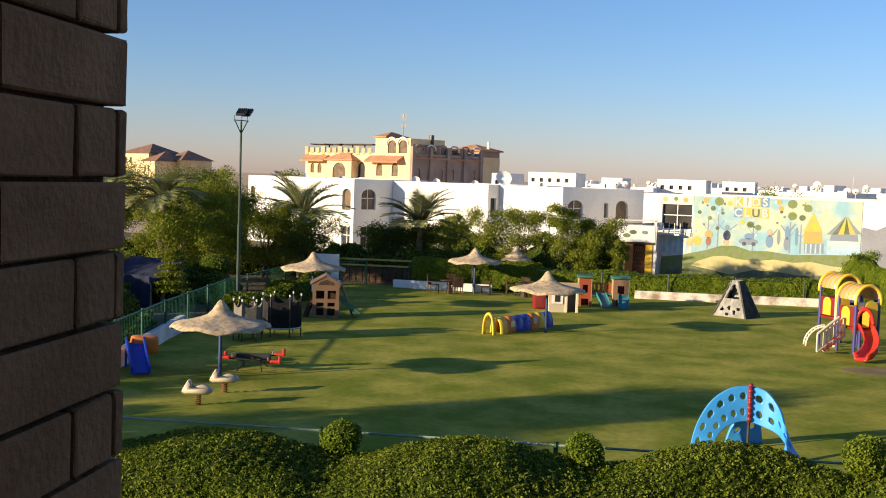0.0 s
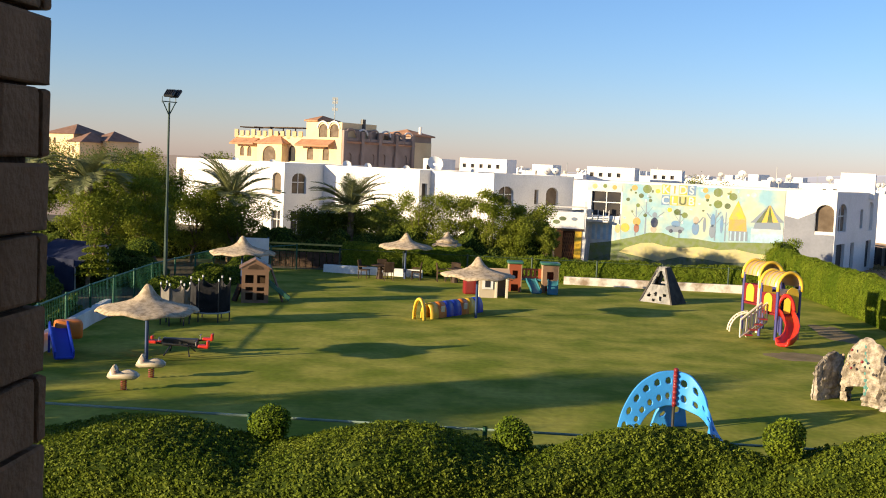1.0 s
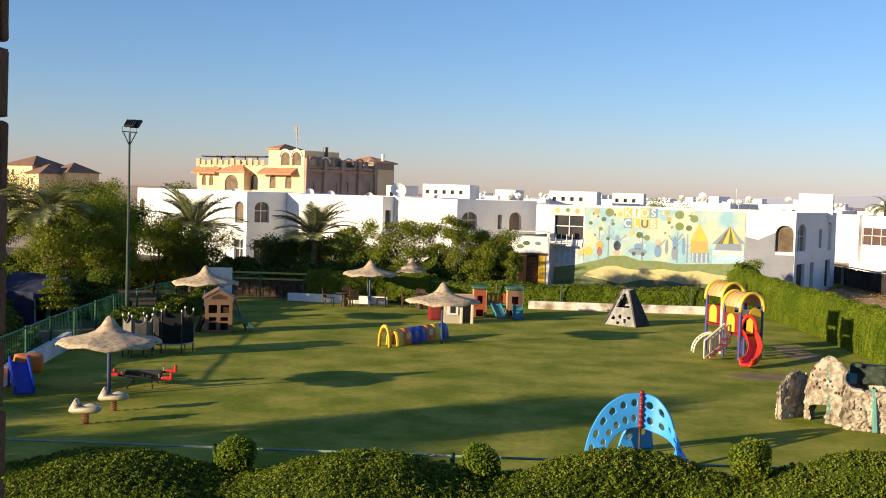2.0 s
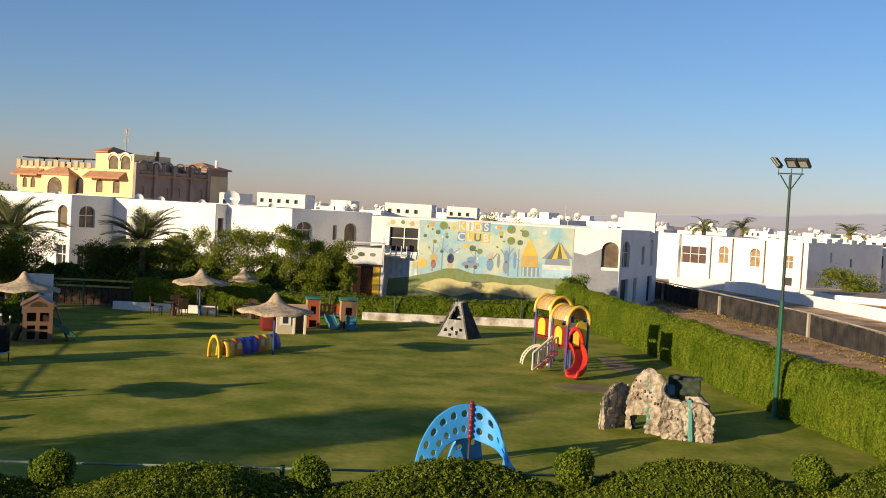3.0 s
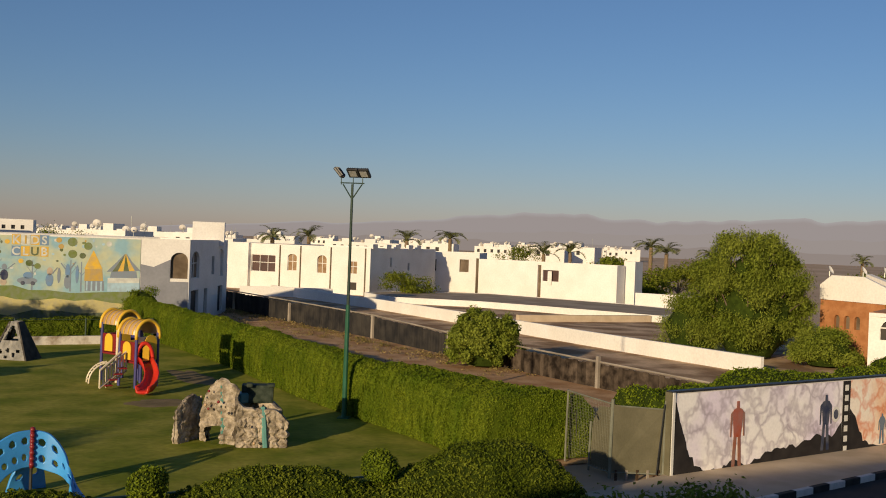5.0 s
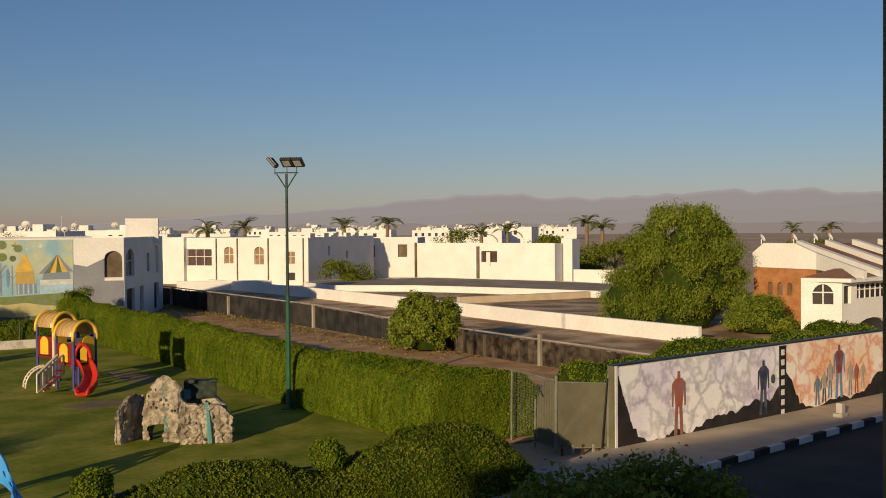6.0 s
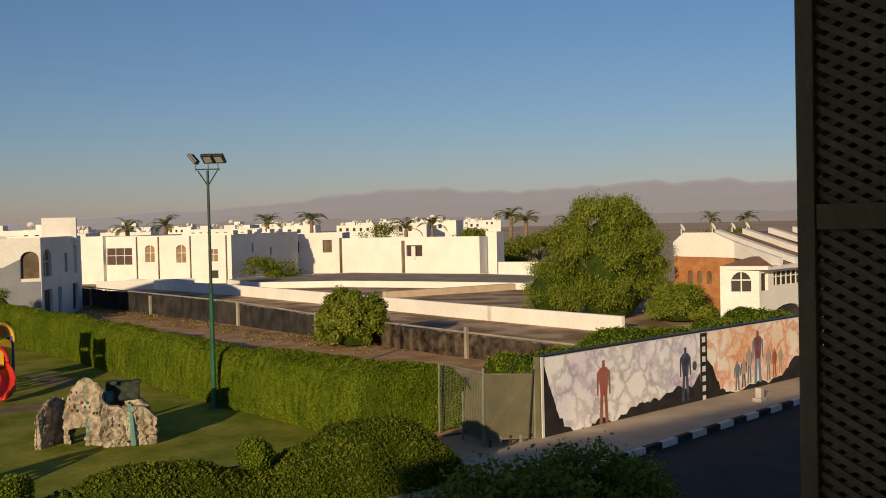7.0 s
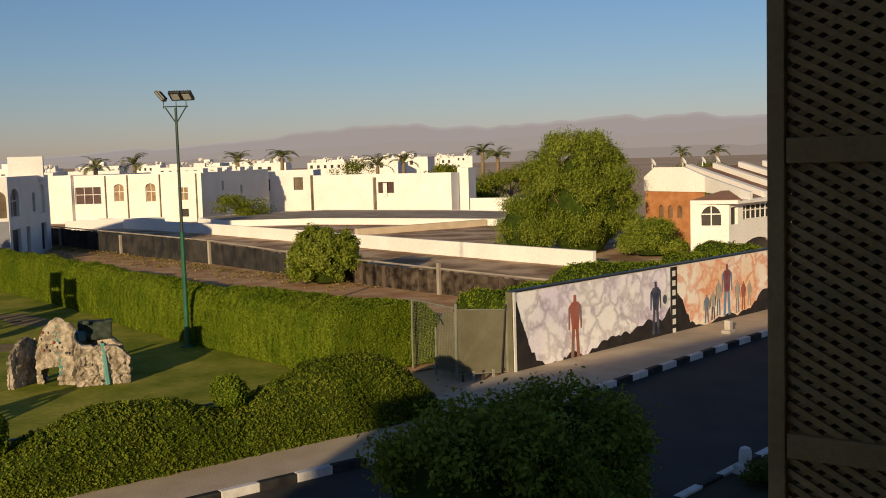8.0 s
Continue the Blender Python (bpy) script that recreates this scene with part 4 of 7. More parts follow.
building("white_house", [a, b, off(b, SHADE, 9), off(a, SHADE, 9)], 5.63, "white flat-roofed house with a blank upper wall", {
    0: [(6.0, 7.6, 0.1, 1.3, 0.6, DARK_PANE, 2), (8.2, 9.8, 0.1, 1.3, 0.6, DARK_PANE, 2)], 1: [(0.3, 0.9, 3.2, 4.6, 0, DARK_PANE, 0)]}, group="white houses")
a, b = (-6.84, 81.0), (-1.98, 77.4)
building("white_house", [a, b, off(b, SHADE, 10.2), off(a, SHADE, 10.2)], 5.60, "white flat-roofed house with shaded arched loggias", {
    0: [(3.6, 5.0, 0.2, 1.6, 0.5, DARK_PANE, 2)], 1: [(0.6, 2.4, 3.3, 4.2, 0.5, BROWN_PANE, 2), (5.0, 5.5, 3.4, 4.5, 0, BROWN_PANE, 0), (6.5, 8.1, 3.3, 4.2, 0.5, BROWN_PANE, 0)]}, group="white houses")
for x, y, r in ((-24.6, 91.0, 0.3), (-20.4, 87.0, 0.28), (-14.2, 86.6, 0.35), (-12.4, 86.0, 0.3), (-9.0, 83.5, 0.28), (-6.7, 82.2, 0.62), (-3.6, 80.9, 0.28)):
    roof_dish(x, y, 5.25, r)

# the house with the children's mural
MA, MB, MC = (3.55, 73.9), (19.83, 69.15), (25.6, 79.2)
MD = Vector((MB[0] - MA[0], MB[1] - MA[1], 0)).normalized()
MN = Vector((MD.y, -MD.x, 0))
mural_house = building("mural_house", [MA, MB, MC, (22.5, 86.5), (6.5, 84.5)], 5.45, "white house whose side wall carries a children's mural", {
    0: [(1.3, 3.3, 3.1, 4.75, 0.0, DARK_PANE, 2), (15.75, 16.85, 2.9, 4.1, 0.5, BROWN_PANE, 0)],
    1: [(0.6, 2.7, 2.9, 4.1, 0.6, BROWN_PANE, 2), (6.4, 7.2, 3.0, 4.3, 0, DARK_PANE, 0), (8.6, 10.2, 2.8, 4.5, 0.3, CHALK, 0), (0.6, 2.7, 0.2, 2.1, 0, DARK_PANE, 0), (4.3, 5.3, 0.2, 2.1, 0, DARK_PANE, 0), (8.6, 10.2, 0.2, 2.1, 0, DARK_PANE, 0)]})


def on_mural(u, z, d):
    return Vector((*MA, 0)) + MD * u + MN * (0.03 + d) + Vector((0, 0, z))


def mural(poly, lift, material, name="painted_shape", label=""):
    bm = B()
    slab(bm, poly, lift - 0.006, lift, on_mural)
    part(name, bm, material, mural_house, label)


def oval(u, z, a, b, n=12):
    return [(u + a * math.cos(2 * math.pi * k / n), z + b * math.sin(2 * math.pi * k / n)) for k in range(n)]


RUST_LATTICE = surface("rust_lattice", (0.30, 0.12, 0.045), (0.42, 0.18, 0.07), 4.0, 0.7, 0.1)
MURAL_SKY = surface("mural_sky_paint", (0.50, 0.53, 0.37), (0.27, 0.45, 0.52), 0.8, 0.88, 0.05, 3.0, contrast=(0.36, 0.60))
mural([(3.4, 0.0), (13.86, 0.0), (13.86, 5.36), (3.4, 5.36)], 0.0, MURAL_SKY, "painted_sky", "pale yellow and blue painted sky")
mural([(1.2, 0.0), (3.38, 0.0), (3.38, 2.9), (1.2, 2.9)], 0.0, PAINT["pale"], "painted_sky")
mural([(1.0, 4.80), (3.38, 4.80), (3.38, 5.36), (1.0, 5.36)], 0.0, PAINT["pale"], "painted_sky")
for u, z, r, c in ((1.5, 5.08, 0.18, "lemon"), (2.2, 5.12, 0.14, "leaf"), (2.85, 5.06, 0.16, "ochre")):
    mural([(u + r * math.cos(k * math.pi / 6), z + r * math.sin(k * math.pi / 6)) for k in range(12)], 0.006, PAINT[c], "painted_leaf_ball")
mural([(1.3, 0.0), (13.85, 0.0), (13.83, 2.0), (11.5, 1.9), (9.71, 1.8), (8.3, 1.95), (7.15, 1.92), (6.2, 2.2), (5.33, 2.16), (4.29, 1.8), (2.7, 1.4), (1.37, 1.2)], 0.006, PAINT["leaf"], "painted_hill", "painted green hills")
mural([(3.0, 0.0), (13.84, 0.0), (13.84, 0.95), (13.46, 1.19), (12.2, 1.22), (10.98, 1.42), (9.9, 1.3), (8.7, 1.44), (7.6, 1.28), (6.39, 1.32), (5.6, 1.5), (4.82, 1.43), (3.78, 1.04), (3.2, 0.6)], 0.012, PAINT["lemon"], "painted_hill", "painted yellow hills")
mural([(1.28, 0.0), (13.82, 0.0), (13.82, 0.42), (11.63, 0.6), (10.2, 0.5), (9.11, 0.64), (7.44, 0.68), (5.9, 0.28), (4.58, 0.55), (3.25, 0.75), (2.2, 0.4)], 0.018, PAINT["moss"], "painted_hill", "painted green hills")
for k, (u, z, r, c) in enumerate(((5.05, 5.05, 0.30, "leaf"), (4.67, 4.59, 0.17, "moss"), (4.2, 5.1, 0.2, "ochre"), (3.8, 4.3, 0.13, "moss"), (4.49, 3.94, 0.14, "leaf"), (5.3, 4.3, 0.12, "moss"), (8.84, 5.15, 0.18, "ochre"), (9.66, 5.05, 0.3, "leaf"), (10.62, 4.82, 0.26, "leaf"), (9.69, 4.29, 0.28, "leaf"), (8.98, 4.75, 0.17, "ochre"), (10.3, 4.2, 0.2, "moss"), (7.1, 3.63, 0.22, "moss"), (7.6, 3.45, 0.2, "leaf"), (6.6, 3.75, 0.16, "gold"), (5.75, 4.95, 0.16, "gold"), (11.9, 5.0, 0.18, "pale"), (5.0, 3.3, 0.13, "moss"))):
    mural(oval(u, z, r, r * 0.95), 0.006, PAINT[c], "painted_leaf_ball")
for k, (c, ch) in enumerate(zip(("pale", "ochre", "pale", "pale", "pale", "pale", "moss", "pale"), "KIDSCLUB")):
    u, z = 6.02 + 0.56 * (k % 4), 4.78 if k < 4 else 4.06
    mural([(u, z), (u + 0.53, z), (u + 0.53, z + 0.64), (u, z + 0.64)], 0.006, PAINT[("gold", "pale", "gold", "cobalt", "cobalt", "gold", "lemon", "gold")[k]], "letter_block")
    f = bpy.data.curves.new("letter", "FONT")
    f.body, f.size, f.extrude, f.align_x, f.offset = ch, 0.72, 0.004, "CENTER", 0.016
    f.materials.append(PAINT[c])
    o = new("letter", f)
    o.parent = mural_house
    o.matrix_basis = Matrix.Translation(on_mural(u + 0.265, z + 0.075, 0.014)) @ Matrix.Rotation(math.atan2(MD.y, MD.x), 4, "Z") @ Matrix.Rotation(radians(90), 4, "X")
dots = random.Random(21)
for k in range(60):
    u, z = dots.uniform(3.6, 13.6), dots.uniform(2.9, 5.25)
    if not (5.8 < u < 8.5 and z > 3.9) and not (10.3 < u and z < 4.6):
        mural(oval(u, z, dots.uniform(0.05, 0.14), dots.uniform(0.05, 0.12), 8), 0.004, PAINT[dots.choice(("moss", "leaf", "sky", "pale", "sky", "ochre"))], "painted_leaf")
for u, z in ((5.05, 3.3), (4.4, 3.0), (9.6, 3.0), (10.25, 2.9), (7.3, 2.9)):
    mural([(u - 0.05, 1.9), (u + 0.05, 1.9), (u + 0.03, z + 0.9), (u - 0.03, z + 0.9)], 0.004, PAINT["slate"], "painted_trunk")
    mural([(u, z), (u + 0.04, z), (u + 0.42, z + 0.55), (u + 0.38, z + 0.55)], 0.004, PAINT["slate"], "painted_branch")
    mural([(u, z + 0.1), (u - 0.04, z + 0.1), (u - 0.40, z + 0.6), (u - 0.36, z + 0.6)], 0.004, PAINT["slate"], "painted_branch")
for k in range(5):
    mural([(1.45 + 0.38 * k, 1.5), (1.65 + 0.38 * k, 1.5), (1.65 + 0.38 * k, 2.5), (1.45 + 0.38 * k, 2.5)], 0.006, PAINT["sky"], "painted_column")
# painted castle and tent
mural([(10.41, 3.35), (11.54, 3.38), (10.96, 4.58)], 0.012, PAINT["gold"], "painted_roof")
mural([(10.44, 2.6), (11.6, 2.62), (11.52, 3.37), (10.46, 3.35)], 0.006, PAINT["ochre"], "painted_tower")
mural([(10.5, 1.95), (11.68, 2.0), (11.65, 2.62), (10.48, 2.6)], 0.010, PAINT["slate"], "painted_tower")
for k in range(4):
    mural([(10.56 + 0.29 * k, 1.98), (10.66 + 0.29 * k, 1.98), (10.66 + 0.29 * k, 2.58), (10.56 + 0.29 * k, 2.58)], 0.016, PAINT["sky"], "painted_column")
mural([(11.87, 1.95), (13.84, 2.0), (13.84, 2.88), (11.87, 2.84)], 0.010, PAINT["sky"], "painted_tent_wall")
mural([(11.87, 2.5), (13.84, 2.55), (13.84, 2.86), (11.87, 2.82)], 0.016, PAINT["pale"], "painted_tent_wall")
mural([(12.0, 2.84), (13.7, 2.86), (13.62, 3.3), (12.1, 3.28)], 0.012, PAINT["slate"], "painted_tent_band")
for k in range(6):
    ua, ub = 11.79 + 0.348 * k, 11.79 + 0.348 * (k + 1)
    ta, tb = 12.86 + 0.024 * k, 12.86 + 0.024 * (k + 1)
    mural([(ua, 3.22 + 0.02 * k), (ub, 3.24 + 0.02 * k), ((ub * 0.4 + tb * 0.6), 3.9), (tb, 4.38), (ta, 4.38), ((ua * 0.4 + ta * 0.6), 3.9)], 0.018, PAINT[("slate", "moss", "gold", "moss", "gold", "slate")[k]], "painted_tent_stripe")
# plain painted shapes before the hills
for u, z, a_, b_, c in ((5.63, 3.35, 0.16, 0.20, "slate"), (5.63, 2.85, 0.24, 0.34, "navy"), (5.6, 2.4, 0.20, 0.22, "sand"), (7.0, 2.52, 0.62, 0.22, "slate"), (7.05, 2.85, 0.3, 0.22, "cobalt"), (6.75, 2.36, 0.13, 0.13, "navy"), (7.35, 2.36, 0.13, 0.13, "navy"), (8.34, 3.15, 0.18, 0.26, "sand"), (8.34, 2.6, 0.24, 0.42, "cobalt"), (9.42, 3.2, 0.15, 0.45, "cobalt"), (9.42, 2.5, 0.2, 0.45, "slate"), (4.46, 2.85, 0.26, 0.28, "ochre"), (4.46, 2.4, 0.18, 0.3, "brick"), (3.7, 2.4, 0.3, 0.3, "gold"), (3.2, 2.3, 0.2, 0.3, "lemon"), (8.9, 2.9, 0.1, 0.5, "slate"), (10.0, 3.0, 0.1, 0.6, "cobalt")):
    mural(oval(u, z, a_, b_), 0.012 if c != "navy" else 0.018, PAINT[c], "painted_shape")
for u0, z0, u1, z1 in ((5.45, 3.2, 5.05, 3.55), (5.8, 3.2, 6.25, 3.6), (9.3, 3.3, 9.0, 3.7), (9.55, 3.3, 9.9, 3.8), (8.5, 3.0, 8.8, 3.4)):
    mural([(u0 - 0.05, z0), (u0 + 0.05, z0), (u1 + 0.04, z1), (u1 - 0.04, z1)], 0.012, PAINT["slate"], "painted_shape")
# Cast shade on the wall right of the mural, put in as grey paint.
mural([(13.9, 0.0), (16.9, 0.0), (16.9, 2.7), (15.72, 2.7), (15.72, 4.12), (14.7, 3.62), (13.9, 3.78)], 0.0, surface("grey_shade_paint", (0.235, 0.245, 0.275), (0.285, 0.295, 0.325), 0.6, 0.9, 0.1, 6.0), "painted_dado", "grey shade painted on the lower wall, with a wavy edge")

# entrance kiosk with a balcony panel before the mural
kiosk = thing("entrance_kiosk", Matrix.Identity(4), "white kiosk with a painted balcony over a brown lattice door", "kiosk")
for nm, c, s, m in (("balcony_panel", (3.12, 71.9, 2.75), (2.38, 0.15, 1.12), WHITE), ("canopy", (3.2, 72.5, 3.62), (2.6, 1.3, 0.08), WHITE_DIRTY), ("lintel", (3.2, 72.0, 2.12), (2.2, 0.4, 0.16), DARK_WOOD), ("column", (2.66, 72.0, 1.0), (0.5, 0.4, 2.1), ORANGE), ("door", (3.30, 72.25, 1.0), (0.85, 0.08, 2.05), surface("brown_door", (0.10, 0.042, 0.020), (0.17, 0.075, 0.035), 2.0, 0.6)), ("pillar", (3.94, 72.0, 1.0), (0.45, 0.3, 2.1), YELLOW), ("post", (4.32, 71.95, 2.0), (0.16, 0.2, 4.1), WHITE), ("rail", (3.1, 71.95, 3.42), (2.3, 0.06, 0.05), DARK_METAL), ("side_wall", (1.98, 72.6, 1.8), (0.15, 1.2, 3.6), WHITE_DIRTY)):
    bm = B()
    box(bm, c, s, None, 0.015)
    part(nm, bm, m, kiosk)
bm = B()
for k in range(7):
    for sg in (-1, 1):
        box(bm, (2.98 + 0.115 * k, 72.1 + 0.02 * sg, 0.98), (0.05, 0.03, 1.9), Matrix.Rotation(sg * 0.22, 4, "Y"))
part("lattice_door", bm, RUST_LATTICE, kiosk, "rust brown lattice door")
for u, z, r, c in ((2.45, 2.62, 0.24, "leaf"), (2.85, 2.85, 0.24, "moss"), (3.62, 2.85, 0.2, "slate")):
    bm = B()
    slab(bm, oval(u, z, r, r * 0.6), 71.805, 71.82, lambda a, b, d: Vector((a, d, b)))
    part("painted_shape", bm, PAINT[c], kiosk)
bm = B()
box(bm, (5.05, 73.25, 2.75), (2.0, 0.9, 0.12), Matrix.Rotation(math.atan2(MD.y, MD.x), 4, "Z"))
for k in range(6):
    tube(bm, [(4.15 + 0.36 * k, 72.95 - 0.1 * k, 2.8), (4.15 + 0.36 * k, 72.95 - 0.1 * k, 3.5)], 0.03, 5)
part("balcony", bm, WHITE_DIRTY, mural_house, "small balcony with a rail")

TOWER = [(22.2, 77.0), (24.4, 76.4), (25.3, 79.0), (23.1, 79.6)]
building("stair_tower", TOWER, 6.75, "white stair tower standing on a flat roof", {}, group="roof towers", parapet=0.1, z0=5.0, category="roof tower")

# white houses beyond the brown lot
MAROON_PANE = surface("maroon_pane", (0.055, 0.026, 0.022), (0.085, 0.042, 0.034), 1.2, 0.5, 0.0)
TAN_SHUTTER = surface("tan_window_shutter", (0.24, 0.15, 0.08), (0.36, 0.25, 0.15), 1.6, 0.6, 0.1)
NA, NB = (39.0, 113.8), (48.2, 101.5)
long_house = building("white_house", [NA, NB, (61.4, 111.4), (52.2, 123.7)], 5.0, "long white flat-roofed house with arched windows", {
    0: [(0.6, 3.7, 1.95, 3.75, 0, MAROON_PANE, 3), (5.25, 6.4, 2.2, 3.65, 0.35, TAN_SHUTTER, 2), (8.95, 10.1, 2.1, 3.6, 0.4, TAN_SHUTTER, 2), (12.7, 13.8, 2.2, 3.5, 0.0, TAN_SHUTTER, 2), (12.7, 13.8, 0.5, 1.3, 0.0, DARK_PANE, 0)],
    1: [(4.6, 5.0, 3.0, 4.0, 0, DARK_PANE, 0), (9.0, 9.5, 2.6, 3.4, 0, DARK_PANE, 0)]}, group="white houses")
for u in (0.2, 3.4, 5.6, 8.8, 11.0):
    bm = B()
    box(bm, Vector((*NB, 5.15)) + Vector((13.2, 9.9, 0)).normalized() * (u + 0.5), (1.1, 0.35, 0.5), Matrix.Rotation(math.atan2(9.9, 13.2), 4, "Z"), 0.02)
    part("parapet_block", bm, WHITE, long_house)
# Narrow strips for the downpipes between the bays.
for u in (4.3, 6.9, 10.65, 14.8):
    bm = B()
    d = Vector((NB[0] - NA[0], NB[1] - NA[1], 0)).normalized()
    nn = Vector((d.y, -d.x, 0))
    p = Vector((*NA, 0)) + d * u + nn * 0.06
    box(bm, p + Vector((0, 0, 2.45)), (0.11, 0.12, 4.9), Matrix.Rotation(math.atan2(d.y, d.x), 4, "Z"))
    alone("wall_strip", bm, BROWN_PANE, "narrow brown strip on a white house wall", "wall rib", "wall ribs")
building("white_house", [(37.28, 115.26), (38.90, 113.10), (41.3, 114.9), (39.68, 117.06)], 5.05, "narrow white bay of a house", {}, group="white houses")
building("white_house", [(60.5, 114.0), (66.4, 109.6), (72, 117), (66, 121.4)], 4.7, "white flat-roofed house with small windows", {
    0: [(1.0, 2.2, 2.4, 3.8, 0, DARK_PANE, 0), (5.0, 6.1, 2.4, 3.9, 0, BROWN_PANE, 0)]}, group="white houses")
QA, QB = (62.8, 104.0), (70.0, 88.0)
building("white_house", [QA, QB, (71.6, 88.72), (64.4, 104.72)], 4.15, "broad white flat-roofed house with a dark window", {
    0: [(7.95, 8.4, 0.1, 3.9, 0, BROWN_PANE, 0), (8.6, 10.6, 2.1, 3.3, 0, MAROON_PANE, 0)], }, group="white houses")
QD = Vector((QB[0] - QA[0], QB[1] - QA[1], 0)).normalized()
bm = B()
box(bm, Vector((*QA, 2.45)) + QD * 9.55 + Vector((QD.y, -QD.x, 0)) * 0.1, (0.5, 0.08, 1.5), Matrix.Rotation(math.atan2(QD.y, QD.x), 4, "Z"), 0.03)
alone("hanging_cloth", bm, CHALK, "white cloth hanging from a dark window", "cloth")
# Dark strip added at the house corner for its thin shadow line.
bm = B()
box(bm, (62.72, 103.95, 2.05), (0.22, 0.22, 4.3), None, 0.02)
alone("wall_strip", bm, BROWN_PANE, "narrow brown strip on a white house wall", "wall rib", "wall ribs")
building("white_house", [(71.75, 89.1), (72.35, 88.0), (74.2, 89.0), (73.6, 90.1)], 4.6, "small white house end", {}, group="white houses")

# villa with tiled roofs beyond the painted wall
VC = (47.95, 36.2)
VL, VR = (46.75, 37.85), (58.9, 37.3)
RUST = surface("rust_brick", (0.36, 0.15, 0.06), (0.46, 0.21, 0.09), 2.0, 0.9, 0.5, 14.0)
villa = building("villa", [VL, VC, VR, (60.5, 43.5)], 2.95, "white villa with arches, brown brick side wall and tiled roof", {
    0: [(0.55, 1.65, 1.70, 2.15, 0.66, DARK_PANE, 2), (0.55, 1.65, -0.04, 0.45, 0.5, DARK_PANE, 0)],
    1: [(0.2, 0.9, 1.75, 2.7, 0.0, DARK_PANE, 0), (0.2, 0.9, -0.04, 0.5, 0.4, DARK_PANE, 0), (1.45, 4.6, 1.95, 2.75, 0, DARK_PANE, 6), (1.45, 4.6, -0.04, 0.3, 0.6, DARK_PANE, 0), (5.2, 7.5, -0.04, 0.3, 0.6, DARK_PANE, 0), (5.2, 7.5, 1.95, 2.75, 0, DARK_PANE, 4)]}, parapet=0.1)
BA, BB = (50.1, 44.0), (50.6, 39.9)
bm = B()
brick_panes = wall_face(bm, BA, BB, -0.05, 3.45, [(0.95, 1.3, 1.85, 2.4, 0.2), (1.6, 1.95, 1.85, 2.4, 0.2), (2.25, 2.6, 1.85, 2.4, 0.2)])
wall_face(bm, (56, 47.5), BA, -0.05, 3.45, [])
part("brick_wall", bm, RUST, villa, "rust brown brick wall")
for p in brick_panes:
    pane_part(villa, p, BROWN_PANE)
BRICK_D = Vector((BB[0] - BA[0], BB[1] - BA[1], 0)).normalized()
for outline, corner, way in (([(0.0, 3.45), (4.2, 3.40), (4.2, 4.32), (2.8, 4.88), (0.75, 4.88), (0.0, 4.3)], Vector((*BA, 0)), BRICK_D), ([(0.0, 3.40), (4.43, 3.05), (4.43, 3.5), (0.0, 4.32)], Vector((*BA, 0)) + BRICK_D * 4.2, Vector((-0.35, -1.0, 0)).normalized())):
    bm = B()
    slab(bm, outline, -0.15, 0.1, lambda u, v, d: corner + way * u + Vector((-d, 0, v)))
    part("gable_wall", bm, WHITE, villa, "white sloping gable wall")


VILLA_TILE = surface("brown_villa_tile", (0.24, 0.135, 0.09), (0.32, 0.19, 0.13), 0.9, 0.85, 0.4, 9.0)


def villa_roof(name, quad, thick, material, label):
    bm = B()
    up = [bm.verts.new(Vector(p)) for p in quad]
    dn = [bm.verts.new(Vector(p) - Vector((0, 0, thick))) for p in quad]
    bm.faces.new(up)
    bm.faces.new(dn[::-1])
    for k in range(4):
        bm.faces.new((up[k], up[(k + 1) % 4], dn[(k + 1) % 4], dn[k]))
    part(name, bm, material, villa, label)


villa_roof("roof", [(51.5, 42.8, 4.75), (49.5, 36.0, 3.05), (60.0, 37.2, 3.05), (62.0, 45.0, 4.75)], 0.15, VILLA_TILE, "sloping brown tiled roof")
for k in range(1, 5):
    x = 2.9 * k - 0.7
    villa_roof("parapet", [(50.75 + x, 43.0 + 0.2 * k, 5.0), (48.75 + x, 35.95 + 0.11 * k, 3.45), (49.25 + x, 35.95 + 0.11 * k, 3.45), (51.25 + x, 43.0 + 0.2 * k, 5.0)], 0.35, WHITE, "white sloping parapet")
villa_roof("porch_roof", [(46.8, 37.8, 3.15), (48.1, 35.45, 3.15), (49.1, 37.05, 3.58), (48.85, 37.35, 3.58)], 0.06, VILLA_TILE, "tiled porch eave")
villa_roof("eave_board", [(46.76, 37.86, 3.12), (47.85, 35.55, 3.12), (57.5, 36.6, 3.12), (57.6, 37.2, 3.12)], 0.2, WHITE, "white eave board")
for x, y in ((52.5, 45.5), (55.5, 45.5), (57.5, 45.5), (59.0, 45.5)):
    roof_dish(x, y, 4.75, 0.28)

# ---- the large hotel ----
HA, HB, HC = (-53.9, 199.0), (-30.9, 182.0), (-17.1, 200.5)
win = [(1.5 + 2.1 * k, 2.7 + 2.1 * k, 6.2, 7.4, 0.6, BROWN_PANE, 0) for k in (0, 1)] + [(9.5, 13.5, 5.4, 7.2, 1.3, DARK_PANE, 0), (15.0, 17.0, 5.6, 7.4, 1.0, DARK_PANE, 0), (20.0, 21.6, 6.0, 7.5, 0.8, BROWN_PANE, 0), (24.0, 25.6, 6.0, 7.5, 0.8, BROWN_PANE, 0)]
hotel = building("hotel", [HA, HB, HC, (-40.1, 217.5)], 10.0, "cream hotel of several storeys with tiled eaves and arches", {
    0: win, 1: []}, CREAM, CONCRETE, "hotel", 0.6)
HD, HS = Vector((23, -17, 0)).normalized(), Vector((13.8, 18.5, 0)).normalized()


